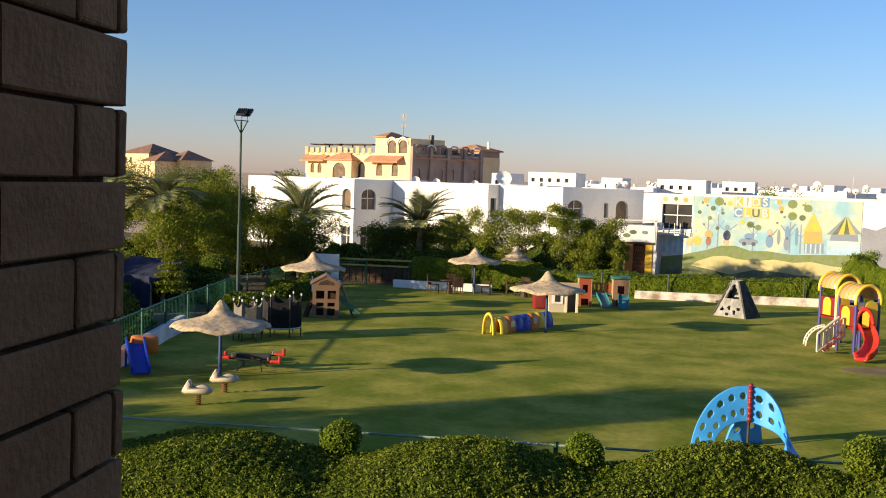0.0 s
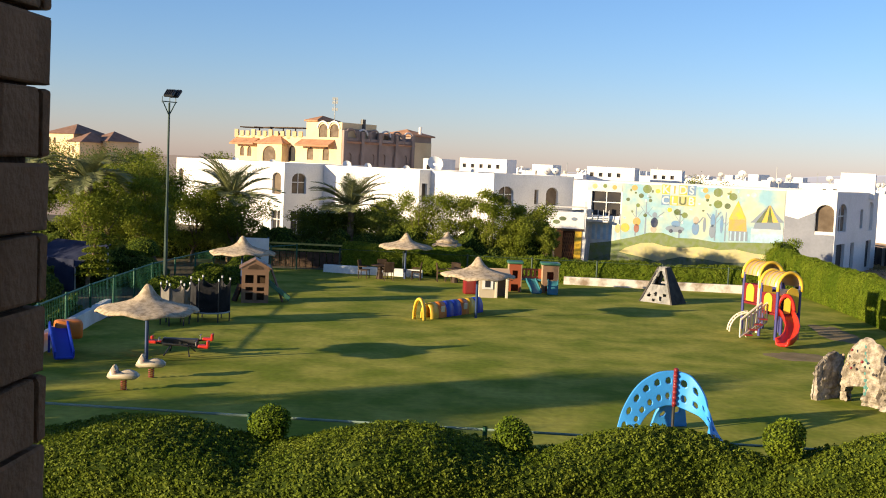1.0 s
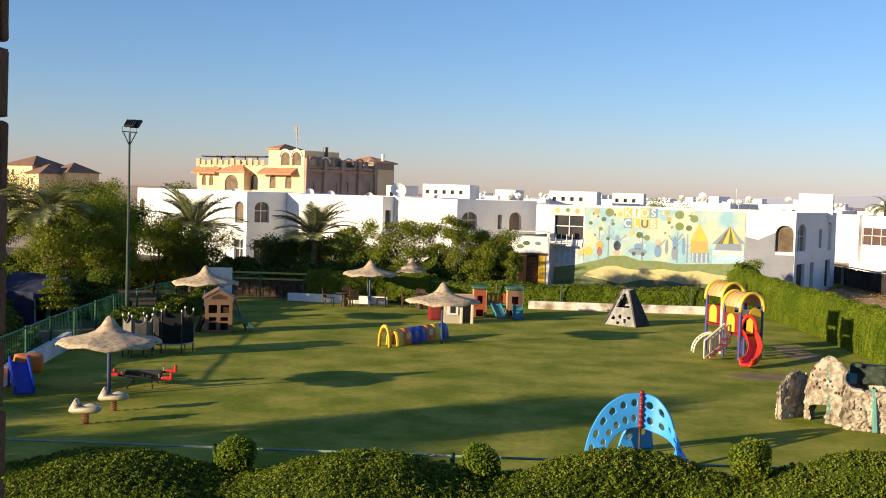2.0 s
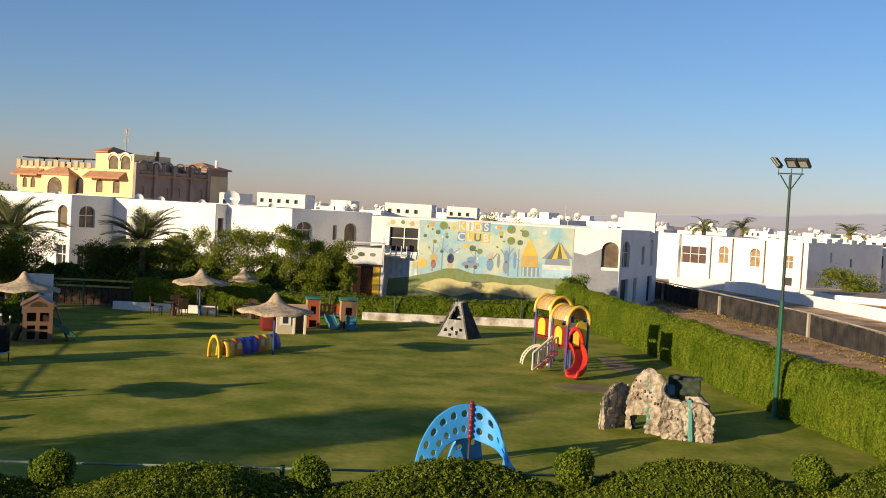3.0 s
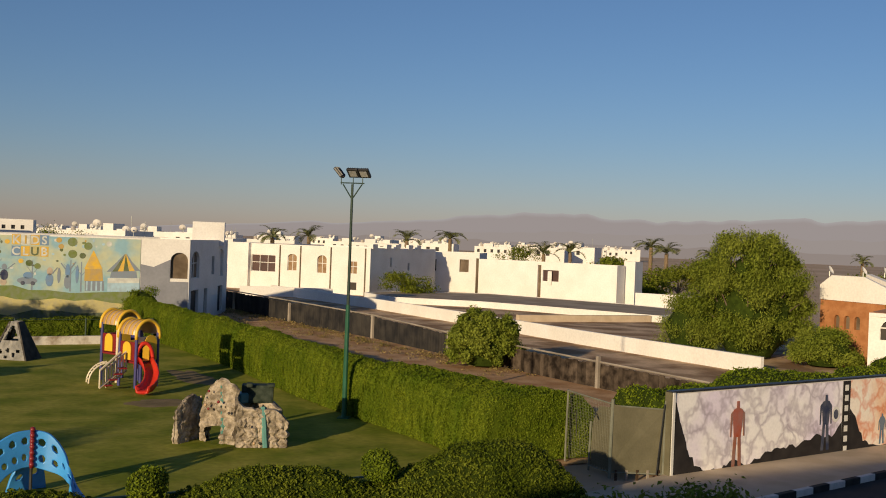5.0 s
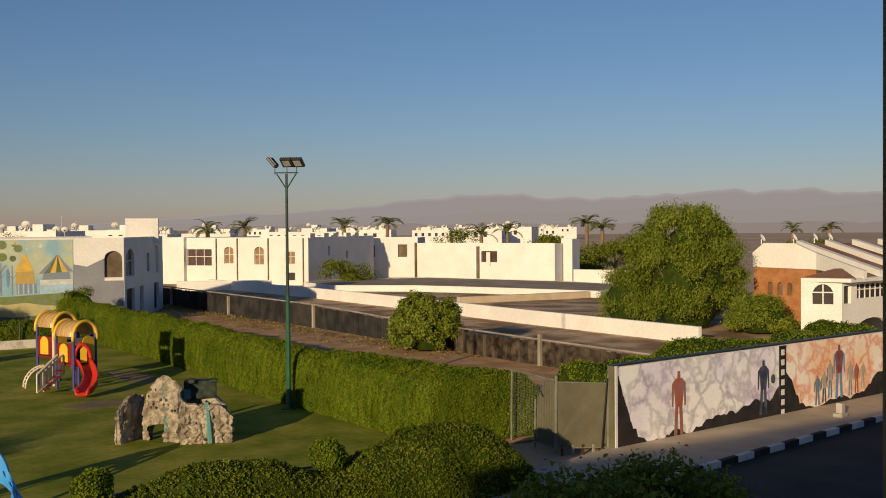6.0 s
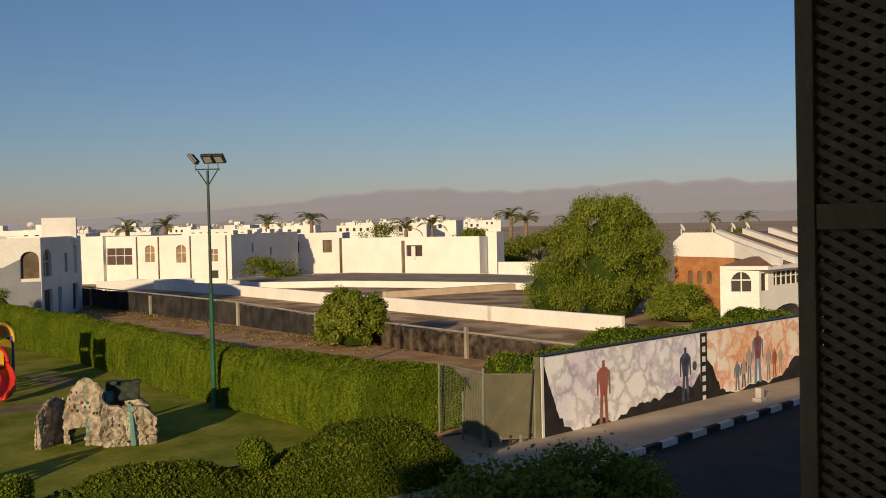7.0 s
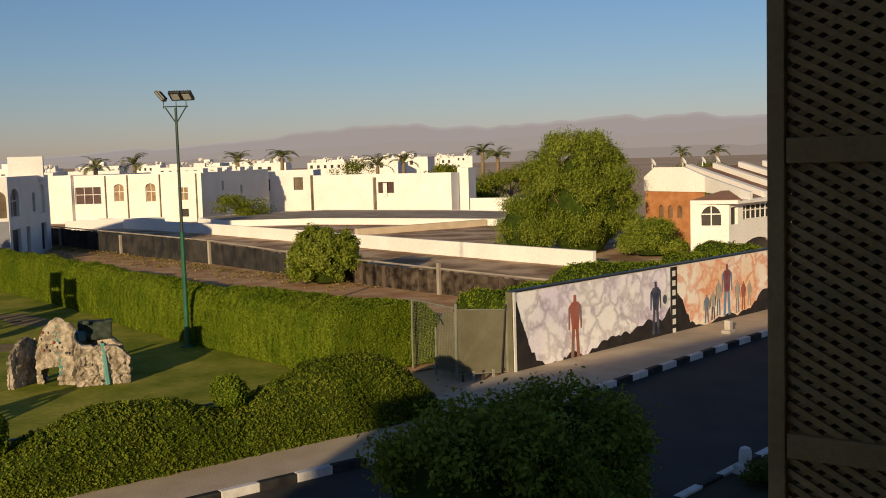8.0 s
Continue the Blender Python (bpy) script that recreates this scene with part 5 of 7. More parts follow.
def eave_piece(p0, p1, o, z, wide, drop):
    bm = B()
    q = [p0 + Vector((0, 0, z)), p1 + Vector((0, 0, z)), p1 + o * wide + Vector((0, 0, z - drop)), p0 + o * wide + Vector((0, 0, z - drop))]
    v = [bm.verts.new(c) for c in q] + [bm.verts.new(c + Vector((0, 0, -0.3))) for c in q]
    for f in ((0, 1, 2, 3), (4, 5, 6, 7), (2, 3, 7, 6), (0, 3, 7, 4), (1, 2, 6, 5)):
        bm.faces.new([v[i] for i in f])
    part("eave", bm, ROOF_TILE, hotel, "tiled clay eave")


for u0, u1 in ((0.2, 7.0), (18.4, 27.0)):
    eave_piece(Vector((*HA, 0)) + HD * u0, Vector((*HA, 0)) + HD * u1, Vector((HD.y, -HD.x, 0)), 9.6, 1.6, 1.0)
eave_piece(Vector((*HB, 0)), Vector((*HB, 0)) + HS * 18, Vector((HS.y, -HS.x, 0)), 9.7, 0.6, 0.3)


def hotel_block(u0, u1, depth0, depth1, z0, z1, arches, material, roof=0.0, name="upper_storey", side=False, pane=None):
    base, d = (Vector((*HB, 0)), HS) if side else (Vector((*HA, 0)), HD)
    inn = Vector((-d.y, d.x, 0))
    c = [base + d * u0 + inn * depth0, base + d * u1 + inn * depth0, base + d * u1 + inn * depth1, base + d * u0 + inn * depth1]
    bm = B()
    panes = wall_face(bm, c[0].xy, c[1].xy, z0, z1, arches)
    for i in (1, 2, 3):
        panes += wall_face(bm, c[i].xy, c[(i + 1) % 4].xy, z0, z1, [])
    bm.faces.new([bm.verts.new(v.xy.to_3d() + Vector((0, 0, z1))) for v in c])
    part(name, bm, material, hotel)
    for p in panes:
        pane_part(hotel, p, pane or BROWN_PANE)
    if roof:
        bm = B()
        m = sum(c, Vector()) / 4
        e = [bm.verts.new(m + (v - m) * 1.16 + Vector((0, 0, z1))) for v in c]
        e2 = [bm.verts.new(m + (v - m) * 1.16 + Vector((0, 0, z1 - 0.25))) for v in c]
        t = bm.verts.new(m + Vector((0, 0, z1 + roof)))
        for i in range(4):
            bm.faces.new((e[i], e[(i + 1) % 4], t))
            bm.faces.new((e2[i], e2[(i + 1) % 4], e[(i + 1) % 4], e[i]))
        bm.faces.new(e2[::-1])
        part("roof", bm, ROOF_TILE, hotel, "hipped tiled roof")


hotel_block(19.0, 28.0, 0.6, 9, 9.9, 12.6, [(3.2, 5.4, 9.95, 11.4, 0.9), (6.0, 8.2, 9.95, 11.4, 0.9)], CREAM)
for u in (4.3, 7.1):
    bm = B()
    tube(bm, [Vector((*HA, 0)) + HD * (19.0 + u + 1.35 * math.cos(math.pi * k / 10)) + Vector((-HD.y, HD.x, 0)) * 0.5 + Vector((0, 0, 11.5 + 1.25 * math.sin(math.pi * k / 10))) for k in range(11)], 0.15, 6)
    part("arch_moulding", bm, WHITE, hotel, "pale arch moulding")
hotel_block(18.5, 21.5, 1.0, 6, 12.5, 13.0, [], CREAM, 0.9, "roof_tower")
hotel_block(8.2, 15.0, -1.5, 3, -0.05, 8.8, [(1.6, 5.2, 4.8, 6.6, 1.6)], CREAM, 1.8, "porch")
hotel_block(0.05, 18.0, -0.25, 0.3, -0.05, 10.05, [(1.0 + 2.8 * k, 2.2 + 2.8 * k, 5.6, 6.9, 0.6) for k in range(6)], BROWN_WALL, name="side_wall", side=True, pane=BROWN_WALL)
for k in range(5):
    bm = B()
    p = Vector((*HB, 0)) + HS * (0.3 + 4.3 * k) + Vector((HS.y, -HS.x, 0)) * 0.4
    box(bm, p + Vector((0, 0, 5.6)), (0.7, 0.5, 11.3), Matrix.Rotation(math.atan2(HS.y, HS.x), 4, "Z"), 0.05)
    part("pilaster", bm, BROWN_WALL, hotel, "brown wall pilaster")
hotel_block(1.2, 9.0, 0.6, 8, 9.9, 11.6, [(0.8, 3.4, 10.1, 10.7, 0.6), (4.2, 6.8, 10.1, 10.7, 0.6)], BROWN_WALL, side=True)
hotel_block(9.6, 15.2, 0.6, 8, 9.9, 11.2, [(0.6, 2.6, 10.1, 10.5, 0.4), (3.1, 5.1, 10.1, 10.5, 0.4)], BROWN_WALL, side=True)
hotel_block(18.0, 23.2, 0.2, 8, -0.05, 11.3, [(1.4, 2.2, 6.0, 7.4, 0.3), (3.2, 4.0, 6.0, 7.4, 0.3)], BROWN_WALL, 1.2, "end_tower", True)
for k in range(12):
    bm = B()
    p = Vector((*HA, 0)) + HD * (0.4 + 1.62 * k)
    box(bm, p + Vector((0, 0, 10.4)), (0.7, 0.7, 1.5 if k % 3 == 0 else 1.0), None, 0.05)
    part("pillar", bm, CREAM, hotel, "parapet pillar")
for k in range(6):
    p = Vector((*HB, 0)) + HS * (1.0 + 2.9 * k)
    bm = B()
    tube(bm, [p + HS * (1.15 - 1.15 * math.cos(math.pi * i / 10)) + Vector((0, 0, 10.6 + 1.0 * math.sin(math.pi * i / 10))) for i in range(11)], 0.16, 6)
    part("roof_arch", bm, WHITE_DIRTY if k % 2 else BROWN_WALL, hotel, "small arch on the roof edge")
    bm = B()
    box(bm, p + Vector((0, 0, 10.5)), (0.6, 0.6, 1.6), None, 0.05)
    part("pillar", bm, BROWN_WALL, hotel, "parapet pillar")
bm = B()
for k in range(5):
    p = Vector((*HA, 0)) + HD * (2 + 3.4 * k) + Vector((1.0, 3.0, 0))
    box(bm, p + Vector((0, 0, 11.6)), (3.6, 3.6, 0.18), Matrix.Rotation(0.3 * k, 4, "Z"))
    box(bm, p + Vector((1.4, 0.4, 10.6)), (0.2, 0.2, 2.0))
part("roof_pergola", bm, DARK_WOOD, hotel, "dark timber roof pergola")
for u, h, r in ((5.6, 13.4, 0.45), (20.5, 12.9, 0.3)):
    bm = B()
    p = Vector((*HB, 0)) + HS * u + Vector((-0.5, 0.6, 0))
    tube(bm, [p + Vector((0, 0, 9)), p + Vector((0, 0, h))], r, 8)
    part("chimney", bm, DARK_METAL if u < 10 else CHALK, hotel)
bm = B()
p = Vector((*HA, 0)) + HD * 24.5 + Vector((1, 3, 0))
tube(bm, [p + Vector((0, 0, 12)), p + Vector((0, 0, 17))], 0.09, 5)
for z in (15.0, 16.2, 16.8):
    box(bm, p + Vector((0, 0, z)), (1.0, 0.06, 0.5))
part("antenna", bm, GREY_METAL, hotel)

# far villa with hipped roofs
for x, y, w, z in ((-88.0, 204, 6.6, 8.9), (-81.0, 205, 4.6, 7.8), (-83.6, 200, 3.6, 7.4)):
    v = building("far_villa", [(x - w / 2, y - 3), (x + w / 2, y - 6), (x + w / 2 + 3, y + 3), (x - w / 2 + 3, y + 6)], z, "distant cream villa with a hipped tile roof", {0: [(0.5, 1.2, z - 2.0, z - 1.1, 0.35, BROWN_PANE, 0), (1.9, 2.6, z - 2.0, z - 1.1, 0.35, BROWN_PANE, 0)]}, CREAM, group="far villas", category="villa")
    bm = B()
    e = [bm.verts.new(p) for p in ((x - w / 2 - 0.6, y - 3.4, z), (x + w / 2 + 0.4, y - 6.6, z), (x + w / 2 + 3.6, y + 3.4, z), (x - w / 2 + 2.6, y + 6.6, z))]
    t = bm.verts.new((x + 1.5, y, z + 2.0))
    for i in range(4):
        bm.faces.new((e[i], e[(i + 1) % 4], t))
    part("roof", bm, VILLA_TILE, v, "hipped tiled roof")

# ---- the white town in the distance ----
def town_house(w, dp, z, seed):
    g = random.Random(seed)
    h = building("town_house", [(-w / 2, -dp / 2), (w / 2, -dp / 2), (w / 2, dp / 2), (-w / 2, dp / 2)], z, "small distant white flat-roofed house", {
        0: [(0.9 + k * 2.3, 1.8 + k * 2.3, z - 2.0, z - 0.9, 0, DARK_PANE, 0) for k in range(int((w - 1.2) / 2.3))]}, WHITE, group="town houses")
    bm = B()
    box(bm, (w * g.uniform(-0.3, 0.3), 0.5, z + 0.5), (w * 0.24, dp * 0.4, 1.1), None, 0.03)
    part("roof_room", bm, WHITE, h)
    for k in range(2):
        x, y, r = w * g.uniform(-0.42, 0.42), -dp * g.uniform(0.1, 0.4), g.uniform(0.45, 0.7)
        bm = B()
        tube(bm, [(x, y, z - 0.3), (x, y, z + 0.7)], 0.06, 5)
        part("dish_mast", bm, GREY_METAL, h)
        bm = B()
        lathe(bm, [(r * q / 4, 0.35 * r * (q / 4) ** 2) for q in range(1, 5)], 12)
        o = part("dish", bm, WHITE_DIRTY, h, "", True)
        o.matrix_basis = pose(x, y, z + 0.9, -60, 0, 30)
    bm = B()
    tube(bm, [(w * 0.3, 0, z), (w * 0.3, 0, z + g.uniform(1.2, 2.6))], 0.05, 5)
    part("antenna", bm, GREY_METAL, h)
    bm = B()
    tube(bm, [(-w * 0.36, dp * 0.2, z - 0.3), (-w * 0.36, dp * 0.2, z + 0.75)], 0.5, 10)
    part("water_tank", bm, CONCRETE, h)
    return h


kinds = [town_house(7, 8, 5.0, 1), town_house(10, 9, 5.4, 2), town_house(13, 9, 4.8, 3), town_house(8, 7, 5.8, 4)]
g = random.Random(12)
for i, k in enumerate(kinds):
    k.matrix_world = pose(20 + 26 * i, 232 + 9 * i, 0, 0, 0, -35)
for i in range(105):
    az = radians(g.uniform(-9, 60))
    r = 150 * 3.2 ** g.random() if i % 3 else g.uniform(330, 640)
    if az > radians(17.5) and r < 175:
        r += 60
    if az > radians(19):
        r = max(270, r * 1.45)
    if radians(-18) < az < radians(-3.5):
        r += 140
    if az > radians(40.5):
        continue
    copy_thing(kinds[g.randrange(4)], pose(r * math.sin(az), r * math.cos(az), -0.05, 0, 0, g.choice((-40, -36, -33, -50)) + g.uniform(-3, 3)))

for az, w, r, z in ((-1.8, 7.6, 172, 7.4), (4.8, 7.2, 168, 6.9), (-4.4, 2.6, 150, 6.9), (1.3, 3.0, 160, 6.8), (7.6, 5.0, 180, 6.9)):
    a = radians(az)
    block = building("town_block", [(-w / 2, -3.5), (w / 2, -3.5), (w / 2, 3.5), (-w / 2, 3.5)], z, "white upper storey block on the town's skyline", {
        0: [(0.5 + 1.35 * k, 1.05 + 1.35 * k, z - 1.5, z - 0.9, 0.0, DARK_PANE, 0) for k in range(int((w - 0.6) / 1.35))]}, WHITE, group="skyline blocks", category="house")
    block.matrix_world = pose(r * math.sin(a), r * math.cos(a), 0, 0, 0, -12)

# hazy mountains: glowing sheets with haze in the colour, paler behind one another
def ridge(dist, scale, seed, material, lift):
    bm = B()
    low, up = [], []
    for k in range(200):
        t = k / 199
        az = radians(2 + 66 * t)
        grow = max(0.0, min(1.0, (t - 0.16) / 0.36)) ** 0.9
        h = (grow * (70 + 26 * lumpy((t * 9, 0, 0), 1.0, seed) + 16 * lumpy((t * 27, 0, 0), 1.0, seed + 2) + 9 * lumpy((t * 70, 0, 0), 1.0, seed + 4)) + lift * min(1, t * 2.2)) * scale
        low.append(bm.verts.new((dist * math.sin(az), dist * math.cos(az), -30)))
        up.append(bm.verts.new((dist * math.sin(az), dist * math.cos(az), max(3, h))))
    for k in range(199):
        bm.faces.new((low[k], low[k + 1], up[k + 1], up[k]))
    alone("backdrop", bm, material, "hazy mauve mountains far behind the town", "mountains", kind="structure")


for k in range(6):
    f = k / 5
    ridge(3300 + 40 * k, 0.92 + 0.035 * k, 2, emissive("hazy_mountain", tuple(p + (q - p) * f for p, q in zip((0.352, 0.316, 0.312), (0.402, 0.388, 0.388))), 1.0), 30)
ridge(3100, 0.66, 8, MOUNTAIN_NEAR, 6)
# Low glowing band added over the far ground, with haze as its colour.
bm = B()
low, up = [], []
for k in range(60):
    az = radians(20 + 50 * k / 59)
    low.append(bm.verts.new((760 * math.sin(az), 760 * math.cos(az), -1)))
    up.append(bm.verts.new((760 * math.sin(az), 760 * math.cos(az), 7.6 + 2.2 * lumpy((k * 0.9, 3, 0), 1.0, 5))))
for k in range(59):
    bm.faces.new((low[k], low[k + 1], up[k + 1], up[k]))
alone("backdrop", bm, emissive("far_haze_glow", (0.300, 0.256, 0.236), 1.0), "hazy brown glowing band added before the far plain", "plain", kind="structure")


# ---- trees and shrubs ----
DENSE = "broad dark green garden tree behind the lawn"
SPOTS = [
    (-25.0, 52.0, 6.2, 2.6, LEAF_TREE), (-23.0, 60.0, 6.3, 2.4, LEAF_DARK), (-20.6, 60.5, 6.0, 2.2, LEAF_TREE), (-20.3, 49.5, 4.3, 2.0, LEAF_TREE), (-26.0, 62.0, 6.2, 2.8, LEAF_DARK), (-22.5, 57.0, 5.6, 2.3, LEAF_TREE), (-18.5, 54.0, 5.0, 1.9, LEAF_TREE), (-18.2, 58.5, 4.3, 2.0, LEAF_TREE),
    (-18.0, 64.0, 4.4, 2.4, LEAF_DARK), (-15.5, 58.5, 3.9, 2.0, LEAF_DARK), (-31.0, 66.0, 6.6, 3.2, LEAF_DARK), (-25.0, 70.0, 6.0, 2.8, LEAF_TREE), (-12.2, 63.5, 3.3, 2.0, LEAF_DARK), (-9.6, 65.0, 3.3, 2.0, LEAF_DARK),
    (-7.4, 63.5, 3.2, 1.9, LEAF_DARK), (-11.0, 68.0, 3.4, 2.2, LEAF_DARK), (0.7, 62.6, 4.3, 1.55, LEAF_TREE), (-0.3, 61.6, 3.2, 1.2, LEAF_TREE), (1.5, 61.8, 2.9, 1.0, LEAF_TREE), (-29.0, 56.0, 6.2, 2.6, LEAF_DARK), (-8.6, 69.5, 3.9, 1.6, LEAF_TREE),
]
for i, (x, y, h, r, m) in enumerate(SPOTS):
    tree("garden_tree", x, y, h, r, DENSE, 0.11, 13000, m, 20 + i, 0.11, 0.24, 26, group="garden trees")
tree("slender_tree", -5.7, 62.2, 4.5, 1.45, "light green leafy tree with a thin trunk", 0.10, 13000, LEAF_TREE, 61, 0.08, 0.16, 30)
tree("slender_tree", -3.8, 62.8, 5.0, 1.5, "loose olive green tree with gaps in its crown", 0.10, 9000, LEAF_TREE, 62, 0.08, 0.18, 30)
tree("slender_tree", -2.5, 62.4, 4.9, 1.25, "loose olive green tree with a forked trunk", 0.10, 8000, LEAF_TREE, 63, 0.08, 0.18, 26)
tree("slender_tree", -1.4, 61.8, 5.2, 1.15, "slim olive green tree with pale trunks", 0.10, 8500, LEAF_TREE, 64, 0.07, 0.2, 26)


g = np.random.default_rng(65)
blossom_tree = tree("blossom_tree", -4.6, 62.6, 4.6, 1.5, "loose tree scattered with pale blossom", 0.13, 3600, LEAF_TREE, 66, 0.07, 0.2, 28)
d = g.normal(0, 1, (1500, 3))
d /= np.linalg.norm(d, axis=1, keepdims=True)
leaf_object("blossom", d * [1.35, 1.35, 1.75] * g.uniform(0.5, 1.0, (1500, 1)) + [0, 0, 2.7], d, 0.10, BLOSSOM, blossom_tree, "scattered pale blossom", 0.9, 67)


def tier_tree(x, y):
    """A trained tree with flat leaf tiers on a pale bent trunk."""
    t = thing("tiered_tree", pose(x, y, 0), "trained tree with flat green tiers on a pale trunk", "tree")
    bm = B()
    tube(bm, [(-0.35, 0, 0), (-0.3, 0, 0.7), (-0.1, 0, 1.4), (0.05, 0, 2.5)], [0.11, 0.10, 0.08, 0.04], 8)
    part("trunk", bm, PALM_BARK, t, "pale bent trunk")
    for k in range(6):
        z, r = 0.75 + 0.32 * k, 0.95 - 0.12 * k
        g = np.random.default_rng(40 + k)
        a, q = g.uniform(0, 2 * math.pi, 700), g.uniform(0.1, 1, 700) ** 0.6 * r
        p = np.stack([q * np.cos(a) + 0.02 * k, q * np.sin(a), z + 0.16 * (1 - (q / r) ** 2) + g.normal(0, 0.035, 700)], 1)
        tagged(leaf_object("tier", p, np.tile([0, 0, 1.0], (700, 1)), 0.12, LEAF_TREE, t, "", 0.6, 50 + k), kind="stuff")


tier_tree(-17.9, 44.3)
t = thing("dome_topiary", pose(-17.0, 47.5, 0), "clipped green dome topiary on a stem", "shrub")
bm = B()
tube(bm, [(0, 0, 0), (0, 0, 1.5)], 0.07, 6)
part("stem", bm, BARK, t)
bm = B()
bmesh.ops.create_icosphere(bm, subdivisions=3, radius=1.0, matrix=Matrix.Translation((0, 0, 1.5)) @ Matrix.Diagonal((0.75, 0.75, 0.62, 1)))
for v in bm.verts:
    v.co.z = max(v.co.z, 1.4)
core = part("core", bm, HEDGE_CORE, t)
p, q = shell(core, 2600, (-0.02, 0.05), 6)
leaf_object("foliage", p, q, 0.08, LEAF_HEDGE, t, "", 0.6, 9)
palm("date_palm", -16.4, 60.0, 3.5, 3.2, "date palm with arching grey-green fronds", 26, 3, droop=0.6)
palm("date_palm", -10.1, 63.8, 3.2, 3.0, "date palm with arching grey-green fronds", 28, 5, droop=0.6)
palm("date_palm", -20.6, 50.0, 4.4, 2.5, "tall date palm among garden trees", 26, 8)
palm("date_palm", -23.8, 50.5, 4.6, 2.4, "tall date palm among garden trees", 26, 9)
# under-planting that closes the belt below the crowns
for i, (xa, xb, y, h) in enumerate(((-34, -14, 60.5, 1.7), (-14.5, -9.8, 60.2, 1.5), (-9.5, 1.4, 61.2, 1.9), (-30, -15.9, 46.0, 1.2), (-25, -19.4, 41.6, 1.1), (-24, -17.2, 37.4, 0.9), (-22, -14.8, 33.5, 0.8))):
    hedge("shrub_belt", xa, xb, lambda s, y=y: y + 0.4 * math.sin(s), lambda s, y=y: y + 2.0, lambda s, h=h: h + 0.35 * math.sin(s * 1.7) + 0.2 * math.sin(s * 4.1), int(700 * (xb - xa)), 0.16, LEAF_DARK, "dense dark shrubs under the garden trees", "x", 31 + i, 0.4, "", 0.3)
tree("acacia", 45.7, 45.1, 7.2, 3.45, "large feathery light green acacia", 0.155, 95000, LEAF_ACACIA, 71, 0.28, 0.10, 150, squash=0.9, dome=True, hang=0.6, fluff=(0.10, 0.23), ragged=(0.62, 1.12), waist=0.80)
tree("acacia", 43.5, 47.4, 3.9, 2.3, "low spreading side of a feathery acacia", 0.12, 24000, LEAF_ACACIA, 72, 0.16, 0.1, 40, squash=0.8, dome=True, hang=0.8)
tree("shrub", 46.35, 40.3, 2.4, 1.95, "rounded light green shrub behind the painted wall", 0.11, 24000, LEAF_ACACIA, 73, 0.12, 0.12, 40, category="shrub", dome=True)
tree("round_bush", 27.3, 44.3, 3.0, 1.85, "dense round green bush on a short pale trunk", 0.12, 34000, LEAF_ACACIA, 74, 0.12, 0.12, 120, squash=1.0, category="bush", dome=True, fluff=(0.11, 0.19))
tree("tall_bush", 16.2, 66.2, 2.7, 1.5, "bushy bright green shrub at the end of the hedge", 0.11, 5000, LEAF_BRIGHT, 75, 0.1, 0.1, 16, category="bush", dome=True)
tree("tall_bush", 52.0, 99.0, 2.6, 3.6, "low olive green bush before a white house", 0.22, 4000, LEAF_TREE, 76, 0.1, 0.1, 18, category="bush", squash=0.5)
for i, (x, y, h, r) in enumerate(((7.95, 10.1, 3.15, 1.3), (9.0, 10.3, 3.25, 1.4), (10.25, 10.5, 2.95, 1.35))):
    tree("road_tree", x, y, h, r, "leafy shaded street tree beside the road", 0.085, 26000, LEAF_ACACIA, 177 + i, 0.09, 0.12, 60, base=0.08, squash=0.85, dome=True, group="street trees")
tree("low_shrub", 15.75, 10.95, 0.5, 0.6, "low dark shrub on the footway beside a bollard", 0.06, 2500, LEAF_DARK, 79, 0.03, 0.1, 14, base=0.08, category="shrub", dome=True)
for i, (az, r, h, ln) in enumerate(((20.2, 150, 5.6, 2.6), (22.1, 160, 5.9, 2.8), (27.3, 165, 5.8, 3.0), (29.6, 170, 6.4, 3.0), (34.6, 160, 4.6, 3.0), (36.0, 190, 4.8, 3.4), (40.2, 170, 6.2, 3.2), (41.0, 165, 5.4, 3.0), (43.3, 150, 5.2, 2.6), (47.0, 200, 5.2, 2.4), (50.6, 190, 5.0, 2.3), (52.4, 195, 5.0, 2.5))):
    a = radians(az)
    palm("far_palm", r * math.sin(a), r * math.cos(a), h, ln, "distant palm among the white houses", 16, 90 + i, group="far palms", trunk=0.3)
for i, (az, r, h, w) in enumerate(((-15.6, 165, 6.6, 4.0), (-19.4, 170, 7.0, 3.5), (37.6, 150, 4.2, 3.6), (39.0, 140, 4.9, 3.2), (40.6, 128, 4.0, 3.4), (42.6, 150, 4.6, 3.8), (41.7, 138, 4.0, 3.0), (43.8, 165, 4.2, 3.6), (38.3, 165, 4.6, 3.0), (33.4, 210, 5.6, 5), (9.6, 170, 6.2, 5.0), (51.5, 130, 4.4, 4))):
    a = radians(az)
    tree("far_tree", r * math.sin(a), r * math.cos(a), h, w, "distant dark tree among the houses", 0.3, 3000, LEAF_TREE, 110 + i, 0.2, 0.15, 14, group="far trees")
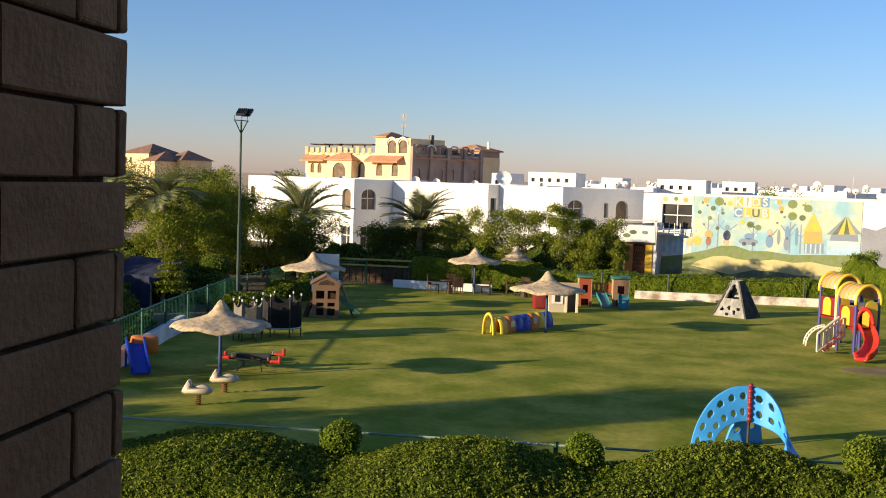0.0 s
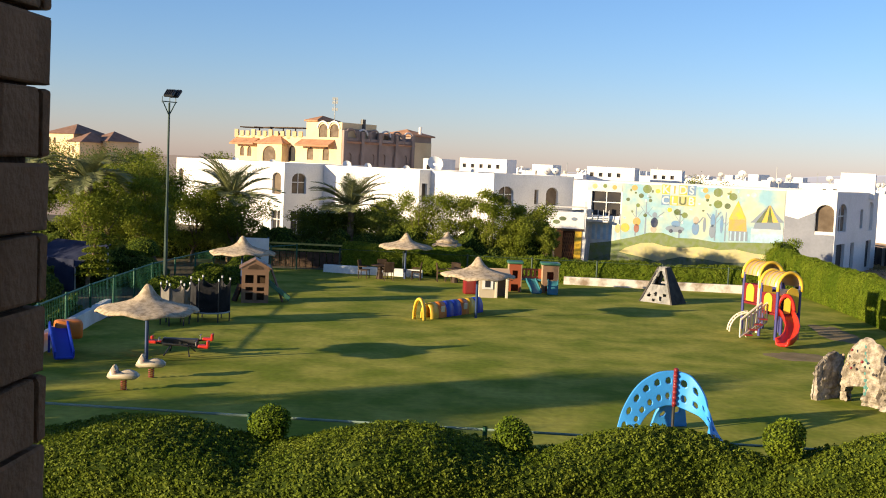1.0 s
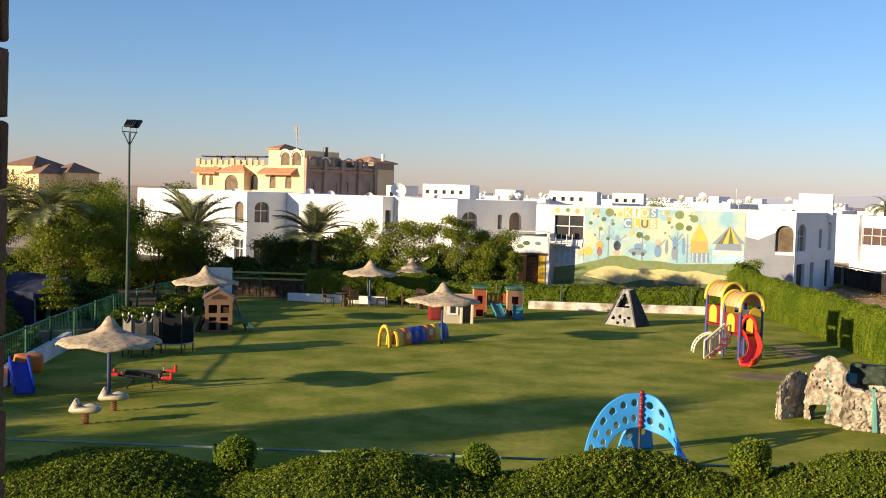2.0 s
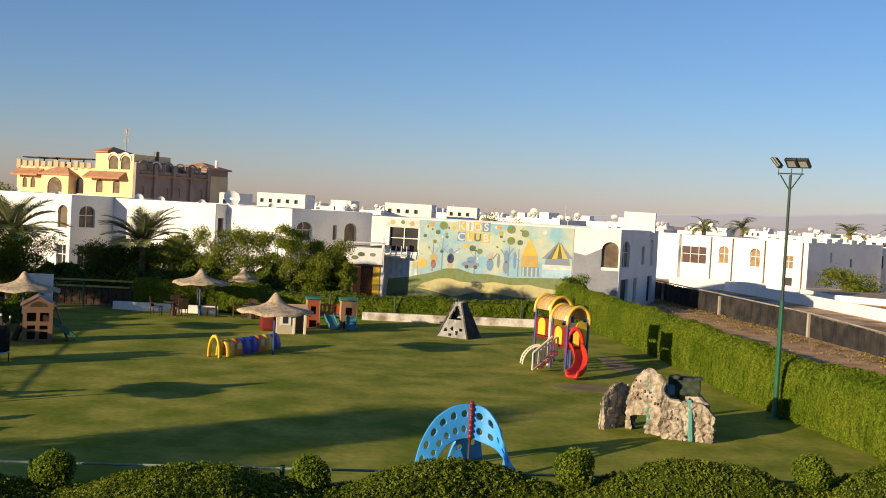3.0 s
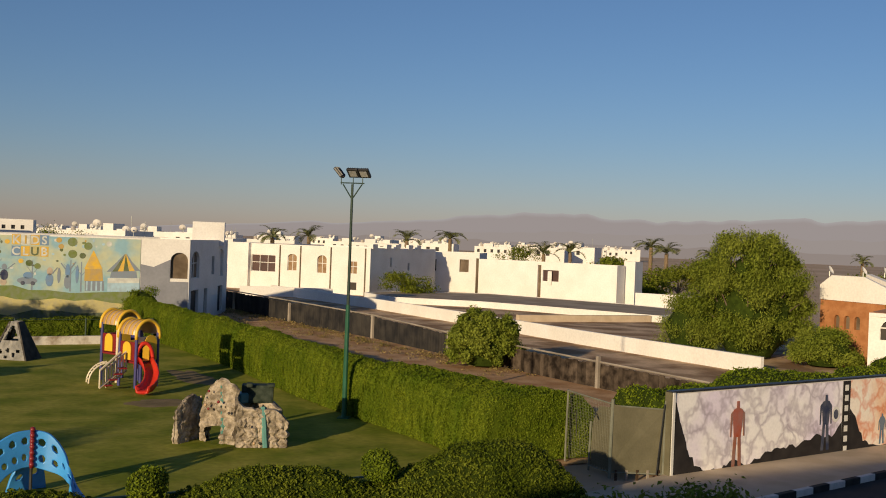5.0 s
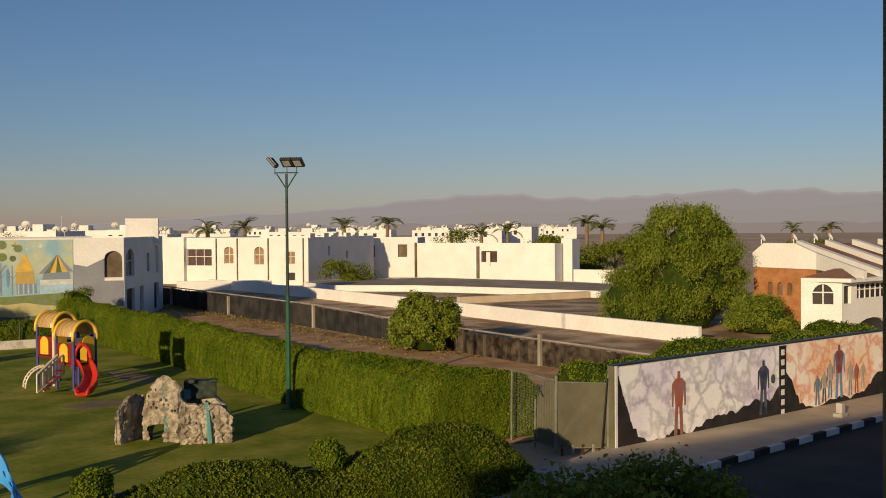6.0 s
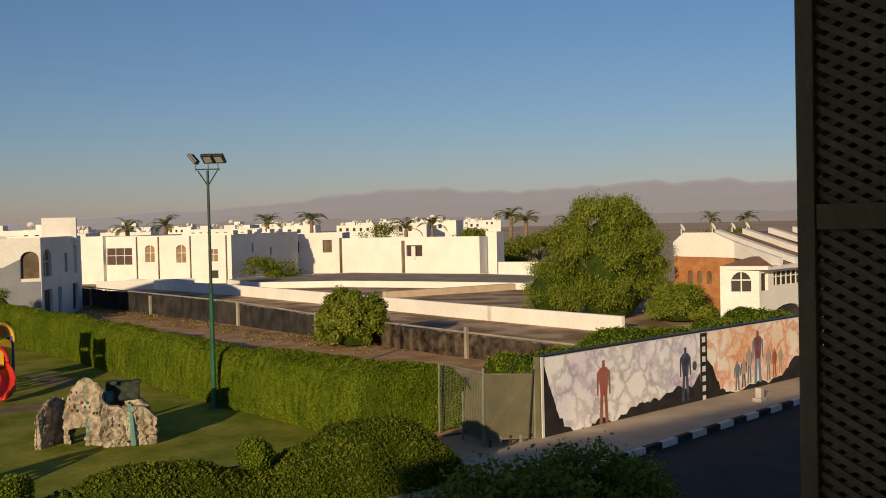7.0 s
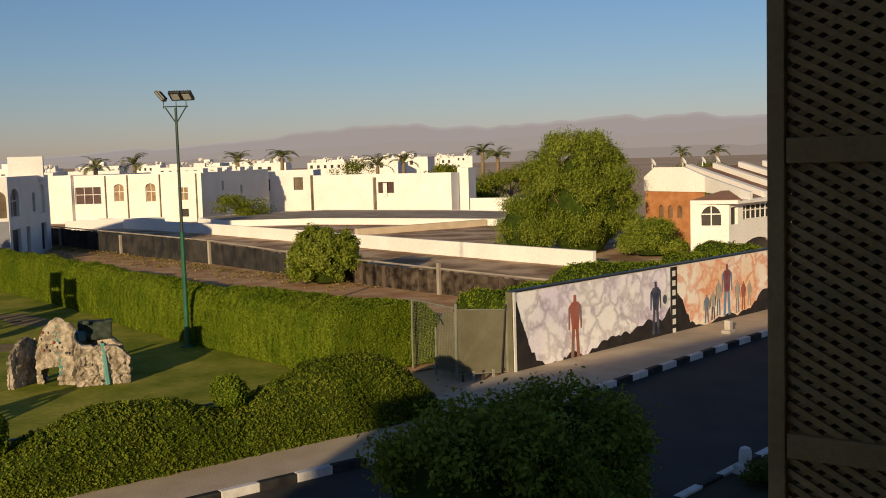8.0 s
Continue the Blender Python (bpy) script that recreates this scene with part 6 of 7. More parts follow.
# unseen trees beyond the lawn's near corner, placed so their shade crosses the grass
tree("roadside_tree", -22.8, 12.75, 7.5, 2.9, "unseen broad dense tree placed to cast shade across the lawn", 0.26, 16000, LEAF_TREE, 130, 0.16, 0.14, 46, group="roadside trees")
for i, (x, y, h, r, n) in enumerate(((-25.2, 9.2, 6.8, 2.5, 7000), (-21.5, 17.4, 3.0, 1.7, 7000), (-23.4, 19.8, 3.1, 1.7, 7000), (-22.0, 24.6, 2.7, 1.7, 7000), (-25.5, 22.4, 3.2, 1.8, 7000), (-28.0, 27.0, 4.25, 2.2, 8000), (-34.0, 14.0, 6.4, 2.6, 8000), (-20.5, 27.5, 2.3, 1.5, 6000), (-19.6, 31.2, 2.1, 1.4, 6000), (-30.0, 31.0, 4.8, 2.3, 8000), (-31.5, 38.0, 5.1, 2.5, 8000))):
    tree("roadside_tree", x, y, h, r, "unseen green tree placed to shade the lawn", 0.24, n, LEAF_TREE, 131 + i, 0.14, 0.26, 24, group="roadside trees")
# dry scrub on the sandy strip along the fence
g = np.random.default_rng(77)
q = g.uniform(0, 1, 500) ** 0.7
c = np.stack([27.9 - 1.2 * q - g.exponential(1.2, 500), 40 + 45 * q, np.full(500, 0.05)], 1)
p = np.repeat(c, 14, 0) + g.normal(0, 1, (7000, 3)) * [0.16, 0.16, 0.05]
p[:, 2] = abs(p[:, 2])
tagged(leaf_object("dry_scrub", p, np.tile([0, 0, 1.0], (7000, 1)), 0.10, DRY_LEAF, None, "low dry scrub on the sandy strip", 0.9, 5), "low dry scrub on the bare sandy strip", "scrub", kind="stuff")

# ---- parasols ----
def parasol(x, y, h, r, name="parasol", label="pointed beige thatched parasol on a blue pole"):
    t = thing(name, pose(x, y, 0, 0, 0, 37 * x), label, "parasol", "parasols")
    bm = B()
    tube(bm, [(0, 0, 0), (0, 0, h - 0.1)], 0.055, 10)
    part("pole", bm, BLUE_POLE, t, "dark blue painted pole")
    bm = B()
    prof = [(0.03, h), (0.10, h - 0.06), (0.17, h - 0.17), (0.27, h - 0.31), (0.42, h - 0.43), (0.65, h - 0.52), (r * 0.65, h - 0.60), (r * 0.85, h - 0.66), (r, h - 0.74), (r * 0.995, h - 0.79), (r * 0.8, h - 0.72), (0.5, h - 0.53), (0.1, h - 0.30)]
    lathe(bm, prof, 32, lambda q, s: -0.05 * (q / r) ** 2 * math.cos(8 * 2 * math.pi * s) * 0.8 + 0.03 * (q / r) * math.sin(3 * 2 * math.pi * s))
    part("canopy", bm, THATCH, t, "", True)
    for k in range(8):
        a = 2 * math.pi * k / 8
        bm = B()
        tube(bm, [(0.05 * math.cos(a), 0.05 * math.sin(a), h - 0.55), (r * 0.96 * math.cos(a), r * 0.96 * math.sin(a), h - 0.86)], 0.012, 4)
        part("rib", bm, BLUE_POLE, t)
    return t


parasol(-10.5, 29.85, 2.26, 1.46)
parasol(-1.55, 42.5, 2.46, 1.50)
parasol(-5.85, 55.7, 2.42, 1.42)
parasol(-12.15, 46.6, 2.52, 1.45)
parasol(-4.0, 60.0, 2.30, 0.85)


# ---- floodlight masts ----
def floodlight(bm_parent, x, y, z, turn, tilt):
    f = new("floodlight")
    f.parent = bm_parent
    f.matrix_basis = pose(x, y, z, tilt, 0, turn)
    bm = B()
    box(bm, (0, 0, 0), (0.40, 0.10, 0.40), None, 0.03)
    for k in range(5):
        box(bm, (-0.16 + 0.08 * k, 0.06, 0), (0.015, 0.05, 0.34))
    part("housing", bm, DARK_METAL, f)
    bm = B()
    box(bm, (0, -0.052, 0), (0.25, 0.012, 0.25))
    part("lens", bm, GLASS, f)


def mast(x, y, h, turn, heads, name="floodlight_mast", bright=True):
    t = thing(name, pose(x, y, 0, 0, 0, turn), "tall green floodlight mast with lamps on a forked head", "floodlight mast", "floodlight masts")
    bm = B()
    tube(bm, [(0, 0, 0), (0, 0, 0.05), (0, 0, h * 0.45)], [0.10, 0.085, 0.07], 10)
    part("lower_pole", bm, GREEN_METAL if bright else DARK_GREEN, t, "bright green lower pole" if bright else "dark green lower pole")
    bm = B()
    tube(bm, [(0, 0, h * 0.45), (0, 0, h - 0.6)], [0.052, 0.042], 10)
    part("upper_pole", bm, DARK_GREEN, t)
    bm = B()
    for s in (-1, 1):
        tube(bm, [(0, 0, h - 1.1), (s * 0.32, 0, h - 0.6)], 0.022, 6)
    tube(bm, [(-0.40, 0, h - 0.56), (0.40, 0, h - 0.56)], 0.022, 6)
    for s in (-0.38, 0.02, 0.34):
        tube(bm, [(s, 0, h - 0.62), (s, 0, h - 0.36)], 0.016, 6)
    part("fork", bm, DARK_GREEN, t)
    bm = B()
    box(bm, (0, 0, 0.02), (0.4, 0.4, 0.05), None, 0.01)
    part("base_plate", bm, GREEN_METAL, t)
    for hx, tn, tl in heads:
        floodlight(t, hx, 0, h - 0.22, tn, tl)
    return t


mast(14.72, 32.6, 8.37, -36, ((0.02, -12, 52), (0.38, -12, 52), (-0.46, -95, 40)))
mast(-14.08, 42.0, 8.6, 62, ((0.02, 110, 50), (0.34, 100, 45)), bright=False)


# ---- the tower with slides ----
def play_tower():
    t = thing("play_tower", pose(9.95, 41.6, 0, 0, 0, 0), "yellow, red and blue play tower with slide and climbing bars", "play tower")
    decks = (((0.12, 0.0), 1.95, 0.95), ((-0.20, 1.7), 2.18, 1.1))
    for (cx, cy), top, deck in decks:
        turn = Matrix.Rotation(radians(24), 4, "Z")
        R = turn.to_3x3()
        o = Vector((cx, cy, 0))
        for sx in (-0.50, 0.50):
            for sy in (-0.50, 0.50):
                bm = B()
                p = o + R @ Vector((sx, sy, 0))
                tube(bm, [p, p + Vector((0, 0, top + 0.12))], 0.062, 10)
                part("post", bm, CREAM_PLASTIC if cy and sx < 0 and sy < 0 else PURPLE, t, "cream post" if cy and sx < 0 and sy < 0 else "dark blue post")
        bm = B()
        box(bm, o + Vector((0, 0, deck)), (1.0, 1.0, 0.08), turn, 0.02)
        part("deck", bm, DARK_RED, t)
        # barrel roof: two yellow arches with a tan curved sheet between
        for sy in (-0.54, 0.54):
            bm = B()
            pts = [o + R @ Vector((0.54 * math.cos(math.pi * k / 14), sy, top + 0.05 + 0.56 * math.sin(math.pi * k / 14))) for k in range(15)]
            pts = [pts[0] - Vector((0, 0, 0.16))] + pts + [pts[-1] - Vector((0, 0, 0.16))]
            tube(bm, pts, 0.065, 8)
            part("roof_arch", bm, YELLOW, t, "yellow rounded roof arch", True)
        bm = B()
        prev = None
        for k in range(15):
            c, s = math.cos(math.pi * k / 14), math.sin(math.pi * k / 14)
            row = [bm.verts.new(o + R @ Vector((q * c, sy, top + 0.05 + q * s * 1.04))) for q in (0.52, 0.485) for sy in (-0.56, 0.56)]
            if prev:
                for i, j in ((0, 1), (1, 3), (3, 2), (2, 0)):
                    bm.faces.new((prev[i], prev[j], row[j], row[i]))
            prev = row
        part("roof_sheet", bm, TAN, t, "tan curved roof sheet", True)
        for sy in (-0.27, 0.0, 0.27):
            bm = B()
            tube(bm, [o + R @ Vector((0.53 * math.cos(math.pi * k / 14), sy, top + 0.05 + 0.555 * math.sin(math.pi * k / 14))) for k in range(15)], 0.022, 5)
            part("roof_rib", bm, YELLOW, t)
        for sx, sy, m in ((-0.50, 0, DARK_RED), (0.50, 0, PURPLE)):
            bm = B()
            box(bm, o + R @ Vector((sx * 0.98, sy, deck + 0.42)), (0.045, 0.95, 0.72), turn, 0.02)
            part("panel", bm, m, t)
        bm = B()
        slab(bm, [(-0.24, 0.1), (0.24, 0.1)] + [(0.24 * math.cos(math.pi * k / 8), 0.55 + 0.24 * math.sin(math.pi * k / 8)) for k in range(9)], -0.56, -0.525, lambda u, v, d: o + R @ Vector((d, u, deck + v)))
        part("front_panel", bm, YELLOW, t, "yellow arched panel")
        bm = B()
        box(bm, o + R @ Vector((0, 0.50, deck + 0.40)), (0.95, 0.045, 0.72), turn, 0.02)
        part("panel", bm, DARK_RED if cy else YELLOW, t)
        bm = B()
        box(bm, o + R @ Vector((0, -0.50, top - 0.12)), (1.0, 0.05, 0.22), turn, 0.02)
        part("lintel", bm, CREAM_PLASTIC, t)
        bm = B()
        slab(bm, [(-0.28 + 0.56 * k / 8, deck + 0.1) for k in (0, 8)] + [(0.28 * math.cos(math.pi * k / 8), deck + 0.75 + 0.3 * math.sin(math.pi * k / 8)) for k in range(9)], -0.60, -0.57, lambda u, v, d: o + R @ Vector((u - (0.25 if cy else -0.1), d, v)))
        part("front_panel", bm, YELLOW, t, "yellow arched panel")
    # curved red slide
    path = [(0.20, -0.55, 0.98), (0.24, -0.90, 0.90), (0.27, -1.25, 0.72), (0.24, -1.65, 0.50), (0.10, -2.05, 0.30), (-0.12, -2.40, 0.17), (-0.38, -2.70, 0.13)]
    bm = B()
    prev = None
    for i, p in enumerate(path):
        p = Vector(p)
        d = (Vector(path[min(i + 1, 6)]) - Vector(path[max(i - 1, 0)])).normalized()
        s = d.cross(Vector((0, 0, 1))).normalized()
        u = Vector((0, 0, 1))
        prof = [(-0.27, 0.22), (-0.23, 0.24), (-0.19, 0.06), (-0.10, 0.0), (0.10, 0.0), (0.19, 0.06), (0.23, 0.24), (0.27, 0.22), (0.23, -0.02), (0.10, -0.06), (-0.10, -0.06), (-0.23, -0.02)]
        row = [bm.verts.new(p + s * a + u * b) for a, b in prof]
        if prev:
            for k in range(12):
                bm.faces.new((prev[k], prev[(k + 1) % 12], row[(k + 1) % 12], row[k]))
        else:
            bm.faces.new(row)
        prev = row
    bm.faces.new(prev)
    part("slide", bm, RED, t, "curved red plastic slide", True)
    bm = B()
    pts = [(0.32 * math.cos(math.pi * k / 12) + 0.20, -0.62, 1.0 + 0.70 * math.sin(math.pi * k / 12)) for k in range(13)]
    tube(bm, [(0.52, -0.62, 0.75)] + pts + [(-0.12, -0.62, 0.75)], 0.08, 8)
    part("slide_hood", bm, RED, t, "red hoop over the slide", True)
    bm = B()
    slab(bm, [(-0.12, 0.0), (0.12, 0.0), (0.12, 0.5), (0.0, 0.62), (-0.12, 0.5)], 0, 0.04, lambda u, v, d: Vector((0.24 + u, -0.66 + d, 1.02 + v)))
    part("front_panel", bm, YELLOW, t)
    # cream stair rails and a curved climber
    for k, x in enumerate((-0.38, -0.66)):
        bm = B()
        a, b = Vector((x, -0.2 - 0.25 * k, 0)), Vector((x - 0.85, -0.75 - 0.25 * k, 0))
        tube(bm, [a + Vector((0, 0, 1.35)), b + Vector((0, 0, 0.75))], 0.042, 6)
        part("handrail", bm, CREAM_PLASTIC, t, "cream stair handrail")
        bm = B()
        tube(bm, [a + Vector((0, 0, 0.62)), b + Vector((0, 0, 0.1))], 0.042, 6)
        part("stair_string", bm, CREAM_PLASTIC, t)
        for i in range(7):
            bm = B()
            p = a + (b - a) * i / 6
            tube(bm, [p + Vector((0, 0, 0.62 - 0.52 * i / 6)), p + Vector((0, 0, 1.35 - 0.6 * i / 6))], 0.034, 5)
            part("baluster", bm, CREAM_PLASTIC, t)
    for i in range(4):
        bm = B()
        box(bm, (-0.58 - 0.2 * i, -0.45 - 0.13 * i, 0.75 - 0.19 * i), (0.3, 0.34, 0.05), None, 0.01)
        part("step", bm, DARK_RED, t)
    for q in (0, 0.4):
        bm = B()
        tube(bm, [(-0.78 - 0.75 * math.sin(math.pi / 2 * k / 8), 0.9 + q, 0.78 * math.cos(math.pi / 2 * k / 8) + 0.02) for k in range(9)], 0.035, 6)
        part("climber_rail", bm, CREAM_PLASTIC, t, "cream arched climbing rail")
    for k in range(1, 8):
        a = math.pi / 2 * k / 8
        bm = B()
        tube(bm, [(-0.78 - 0.75 * math.sin(a), 0.9, 0.78 * math.cos(a) + 0.02), (-0.78 - 0.75 * math.sin(a), 1.3, 0.78 * math.cos(a) + 0.02)], 0.028, 5)
        part("rung", bm, CREAM_PLASTIC, t)


play_tower()


# ---- blue climbing arch ----
def ribbon(bm, outer, inner, holes, size):
    """A curved moulded strip between two edge lines, with oval holes (s, w)."""
    def at(line, s):
        k = min(int(s * (len(line) - 1)), len(line) - 2)
        f = s * (len(line) - 1) - k
        a, b = Vector(line[max(k - 1, 0)]), Vector(line[k])
        c, d = Vector(line[k + 1]), Vector(line[min(k + 2, len(line) - 1)])
        return 0.5 * (2 * b + (c - a) * f + (2 * a - 5 * b + 4 * c - d) * f ** 2 + (3 * b - 3 * c + d - a) * f ** 3)
    NS, NW = 110, 40
    grid = []
    for i in range(NS + 1):
        p, q = at(outer, i / NS), at(inner, i / NS)
        grid.append([bm.verts.new(p + (q - p) * j / NW) for j in range(NW + 1)])
    for i in range(NS):
        for j in range(NW):
            s, w = (i + 0.5) / NS, (j + 0.5) / NW
            if not any(((s - hs) / size[0]) ** 2 + ((w - hw) / size[1]) ** 2 < 1 for hs, hw in holes):
                bm.faces.new((grid[i][j], grid[i][j + 1], grid[i + 1][j + 1], grid[i + 1][j]))


def blue_climber():
    t = thing("blue_climber", pose(3.82, 25.2, 0), "sky blue moulded climbing arch with oval holes and red ridge", "climbing frame")
    pairs = [(0.12 + 0.155 * k + 0.03 * w, 0.28 + 0.44 * w) for k in range(6) for w in (0, 1)]
    legs = (([(0, 0, 1.46), (-0.44, -0.08, 1.40), (-0.88, -0.18, 1.10), (-1.20, -0.33, 0.58), (-1.36, -0.5, 0.02)], [(0, 0, 0.64), (-0.24, -0.06, 0.62), (-0.54, -0.18, 0.50), (-0.76, -0.33, 0.27), (-0.86, -0.5, 0.02)], pairs),
            ([(0.02, 0, 1.46), (0.36, -0.12, 1.36), (0.62, -0.35, 1.02), (0.72, -0.65, 0.62), (0.83, -0.82, 0.30), (1.02, -0.88, 0.02)], [(0.02, 0, 0.64), (0.30, -0.1, 0.56), (0.58, -0.4, 0.48), (0.66, -0.88, 0.40), (0.66, -1.12, 0.22), (0.70, -1.25, 0.02)], [(0.12, 0.3), (0.14, 0.72), (0.29, 0.28), (0.31, 0.7), (0.45, 0.5), (0.60, 0.5), (0.76, 0.35), (0.86, 0.7), (0.93, 0.3)]),
            ([(0, 0.03, 1.40), (0.14, 0.35, 1.20), (0.30, 0.55, 0.75), (0.42, 0.6, 0.02)], [(0, 0.03, 0.64), (-0.12, 0.22, 0.58), (-0.34, 0.34, 0.40), (-0.46, 0.38, 0.02)], [(0.3, 0.5), (0.52, 0.3), (0.52, 0.72), (0.78, 0.27), (0.78, 0.73)]))
    for outer, inner, holes in legs:
        bm = B()
        ribbon(bm, outer, inner, holes, (0.042, 0.105))
        o = part("leg", bm, SKY_BLUE, t, "sky blue leg with oval holes", True)
        o.modifiers.new("thick", "SOLIDIFY").thickness = 0.07
        o.modifiers["thick"].offset = 0
    bm = B()
    tube(bm, [(0, -0.05, 0.62), (0, -0.05, 1.52)], 0.05, 8)
    for k in range(7):
        bmesh.ops.create_icosphere(bm, subdivisions=2, radius=0.062, matrix=Matrix.Translation((0, -0.07, 0.70 + 0.13 * k)))
    part("ridge", bm, DARK_RED, t, "dark red ridge strip", True)
    bm = B()
    tube(bm, [(0, 0, 0), (0, 0, 0.68)], 0.035, 8)
    part("pole", bm, DARK_METAL, t)


blue_climber()


# ---- climbing rocks ----
def rock_slab(bm, p0, p1, tops, thick, seed, gap=None):
    """An upright ragged slab of moulded rock from p0 to p1; tops gives its height along the way."""
    p0, p1 = Vector((*p0, 0)), Vector((*p1, 0))
    d = (p1 - p0).normalized()
    nn = Vector((d.y, -d.x, 0))
    L = (p1 - p0).length
    NU, NV = int(L / 0.04) + 2, 44
    for side in (1, -1):
        g = []
        for i in range(NU + 1):
            u = i / NU
            k = u * (len(tops) - 1)
            f = int(min(k, len(tops) - 2))
            h = tops[f] + (tops[f + 1] - tops[f]) * (k - f)
            row = []
            for j in range(NV + 1):
                v = j / NV
                z = h * v
                q = p0 + d * (L * u + 0.06 * lumpy((u * 3, v * 6, 1), 1.5, seed)) + Vector((0, 0, z + 0.06 * lumpy((u * 6, v, 2), 1.5, seed) * (v > 0.8)))
                cell = noise.cell(Vector((u * L * 3.4, z * 3.6, seed)))
                bulge = thick * (0.62 + 0.16 * cell + 0.22 * lumpy((u * L * 3, z * 3, 0), 1.4, seed) + 0.30 * lumpy((u * L * 9, z * 9, 0), 1.2, seed + 1)) * (1.0 if 0 < i < NU and j < NV else 0.12) * (1.15 - 0.45 * v)
                row.append(bm.verts.new(q + nn * side * bulge))
            g.append(row)
        for i in range(NU):
            for j in range(NV):
                u, v = (i + 0.5) / NU, (j + 0.5) / NV
                if gap and gap[0] < u < gap[1] and v < gap[2]:
                    continue
                bm.faces.new((g[i][j], g[i + 1][j], g[i + 1][j + 1], g[i][j + 1]))


def climbing_rock():
    t = thing("climbing_rock", Matrix.Identity(4), "tan moulded climbing rock with holds and turquoise ropes", "climbing wall")
    for tops, a, b, th, sd, gap, nm in (((0.95, 1.15, 1.32, 1.30, 1.2), (8.32, 29.95), (9.30, 30.75), 0.13, 2, None, "side_wing"), ((0.9, 1.55, 1.80, 1.86, 1.75, 1.6), (9.2, 30.3), (9.95, 29.3), 0.2, 5, (0.18, 0.6, 0.28), "middle_wall"), ((1.3, 1.12, 1.1, 1.12, 1.08, 1.0, 0.7), (9.85, 29.1), (11.2, 28.55), 0.26, 9, None, "front_wall"), ((1.1, 1.35, 1.3, 0.9), (10.3, 30.6), (11.3, 29.4), 0.2, 12, None, "back_wing")):
        bm = B()
        rock_slab(bm, a, b, tops, th, sd, gap)
        bmesh.ops.remove_doubles(bm, verts=bm.verts, dist=0.002)
        part(nm, bm, ROCK, t, "", False)
    for p, q in ((Vector((10.52, 28.55, 0.02)), Vector((10.50, 28.78, 1.14))), (Vector((9.62, 29.55, 0.05)), Vector((9.60, 29.72, 1.7)))):
        bm = B()
        tube(bm, [p, q], 0.075 if p.x > 10 else 0.02, 6)
        if p.x < 10:
            for k in range(9):
                c = p + (q - p) * (k + 0.5) / 9
                box(bm, c, (0.13, 0.06, 0.09), None, 0.02)
        part("rope", bm, ROPE, t, "turquoise rope")
    g = random.Random(3)
    for k in range(9):
        bm = B()
        u = g.random()
        c = Vector((9.15 + 0.75 * u, 30.1 - 0.8 * u, g.uniform(0.4, 1.5))) if k < 7 else Vector((10.0 + 1.0 * u, 28.85 - 0.4 * u, g.uniform(0.15, 0.8)))
        bmesh.ops.create_icosphere(bm, subdivisions=2, radius=g.uniform(0.03, 0.05), matrix=Matrix.Translation(c + Vector((-0.12, -0.2, 0))))
        part("hold", bm, (DARK_RED, ROCK_DARK, TAN)[k % 3], t, "", True)
    bm = B()
    box(bm, (10.72, 29.9, 1.36), (0.92, 0.5, 0.52), Matrix.Rotation(-0.35, 4, "Z"), 0.06)
    box(bm, (10.42, 29.75, 1.63), (0.18, 0.3, 0.12), Matrix.Rotation(-0.35, 4, "Z"), 0.04)
    box(bm, (11.02, 29.6, 1.62), (0.22, 0.3, 0.10), Matrix.Rotation(-0.35, 4, "Z"), 0.04)
    part("tunnel", bm, GREEN_ROCK, t, "dark green tunnel block", False)
    bm = B()
    box(bm, (10.25, 29.9, 1.25), (0.5, 0.4, 0.3), Matrix.Rotation(0.5, 4, "Z"), 0.05)
    part("platform", bm, TEAL, t)


climbing_rock()


# ---- grey A-frame climber ----
def a_climber():
    t = thing("grey_climber", pose(6.95, 51.3, 0, 0, 0, -38), "grey moulded rock climber shaped like a letter A", "climbing frame")
    for y0, y1, mt in ((-0.62, -0.22, GREY_ROCK), (0.62, 0.22, GREY_ROCK)):
        bm = B()
        NU, NV = 22, 26
        g = []
        for j in range(NV + 1):
            v = j / NV
            xl, xr = -0.85 + 0.68 * v, 0.85 - 0.70 * v
            g.append([bm.verts.new((xl + (xr - xl) * i / NU + 0.02 * lumpy((i, j, 0), 0.7, 2), y0 + (y1 - y0) * v + 0.06 * lumpy((i * 0.5, j * 0.5, y0), 0.8, 3), 1.70 * v)) for i in range(NU + 1)])
        for j in range(NV):
            for i in range(NU):
                c = (g[j][i].co + g[j + 1][i + 1].co) / 2
                hole = (0.88 < c.z < 1.5 and abs(c.x) < 0.36 * (1.62 - c.z) / 0.77) or any((c.x - hx) ** 2 + (c.z - hz) ** 2 < 0.0085 for hx, hz in ((-0.42, 0.34), (-0.08, 0.42), (0.2, 0.22), (0.42, 0.40), (-0.15, 0.14)))
                if not hole:
                    bm.faces.new((g[j][i], g[j][i + 1], g[j + 1][i + 1], g[j + 1][i]))
        o = part("face", bm, mt, t)
        o.modifiers.new("thick", "SOLIDIFY").thickness = 0.09
    # Sides are coloured darker than the faces to carry the flank's shade.
    for s in (-1, 1):
        bm = B()
        slab(bm, [(-0.66, 0), (0.66, 0), (0.24, 1.68), (-0.24, 1.68)], -0.04, 0.04, lambda u, v, d, s=s: Vector((s * (0.86 - 0.68 * v / 1.7) + d, u, v)))
        part("side", bm, ROCK_DARK, t)


a_climber()


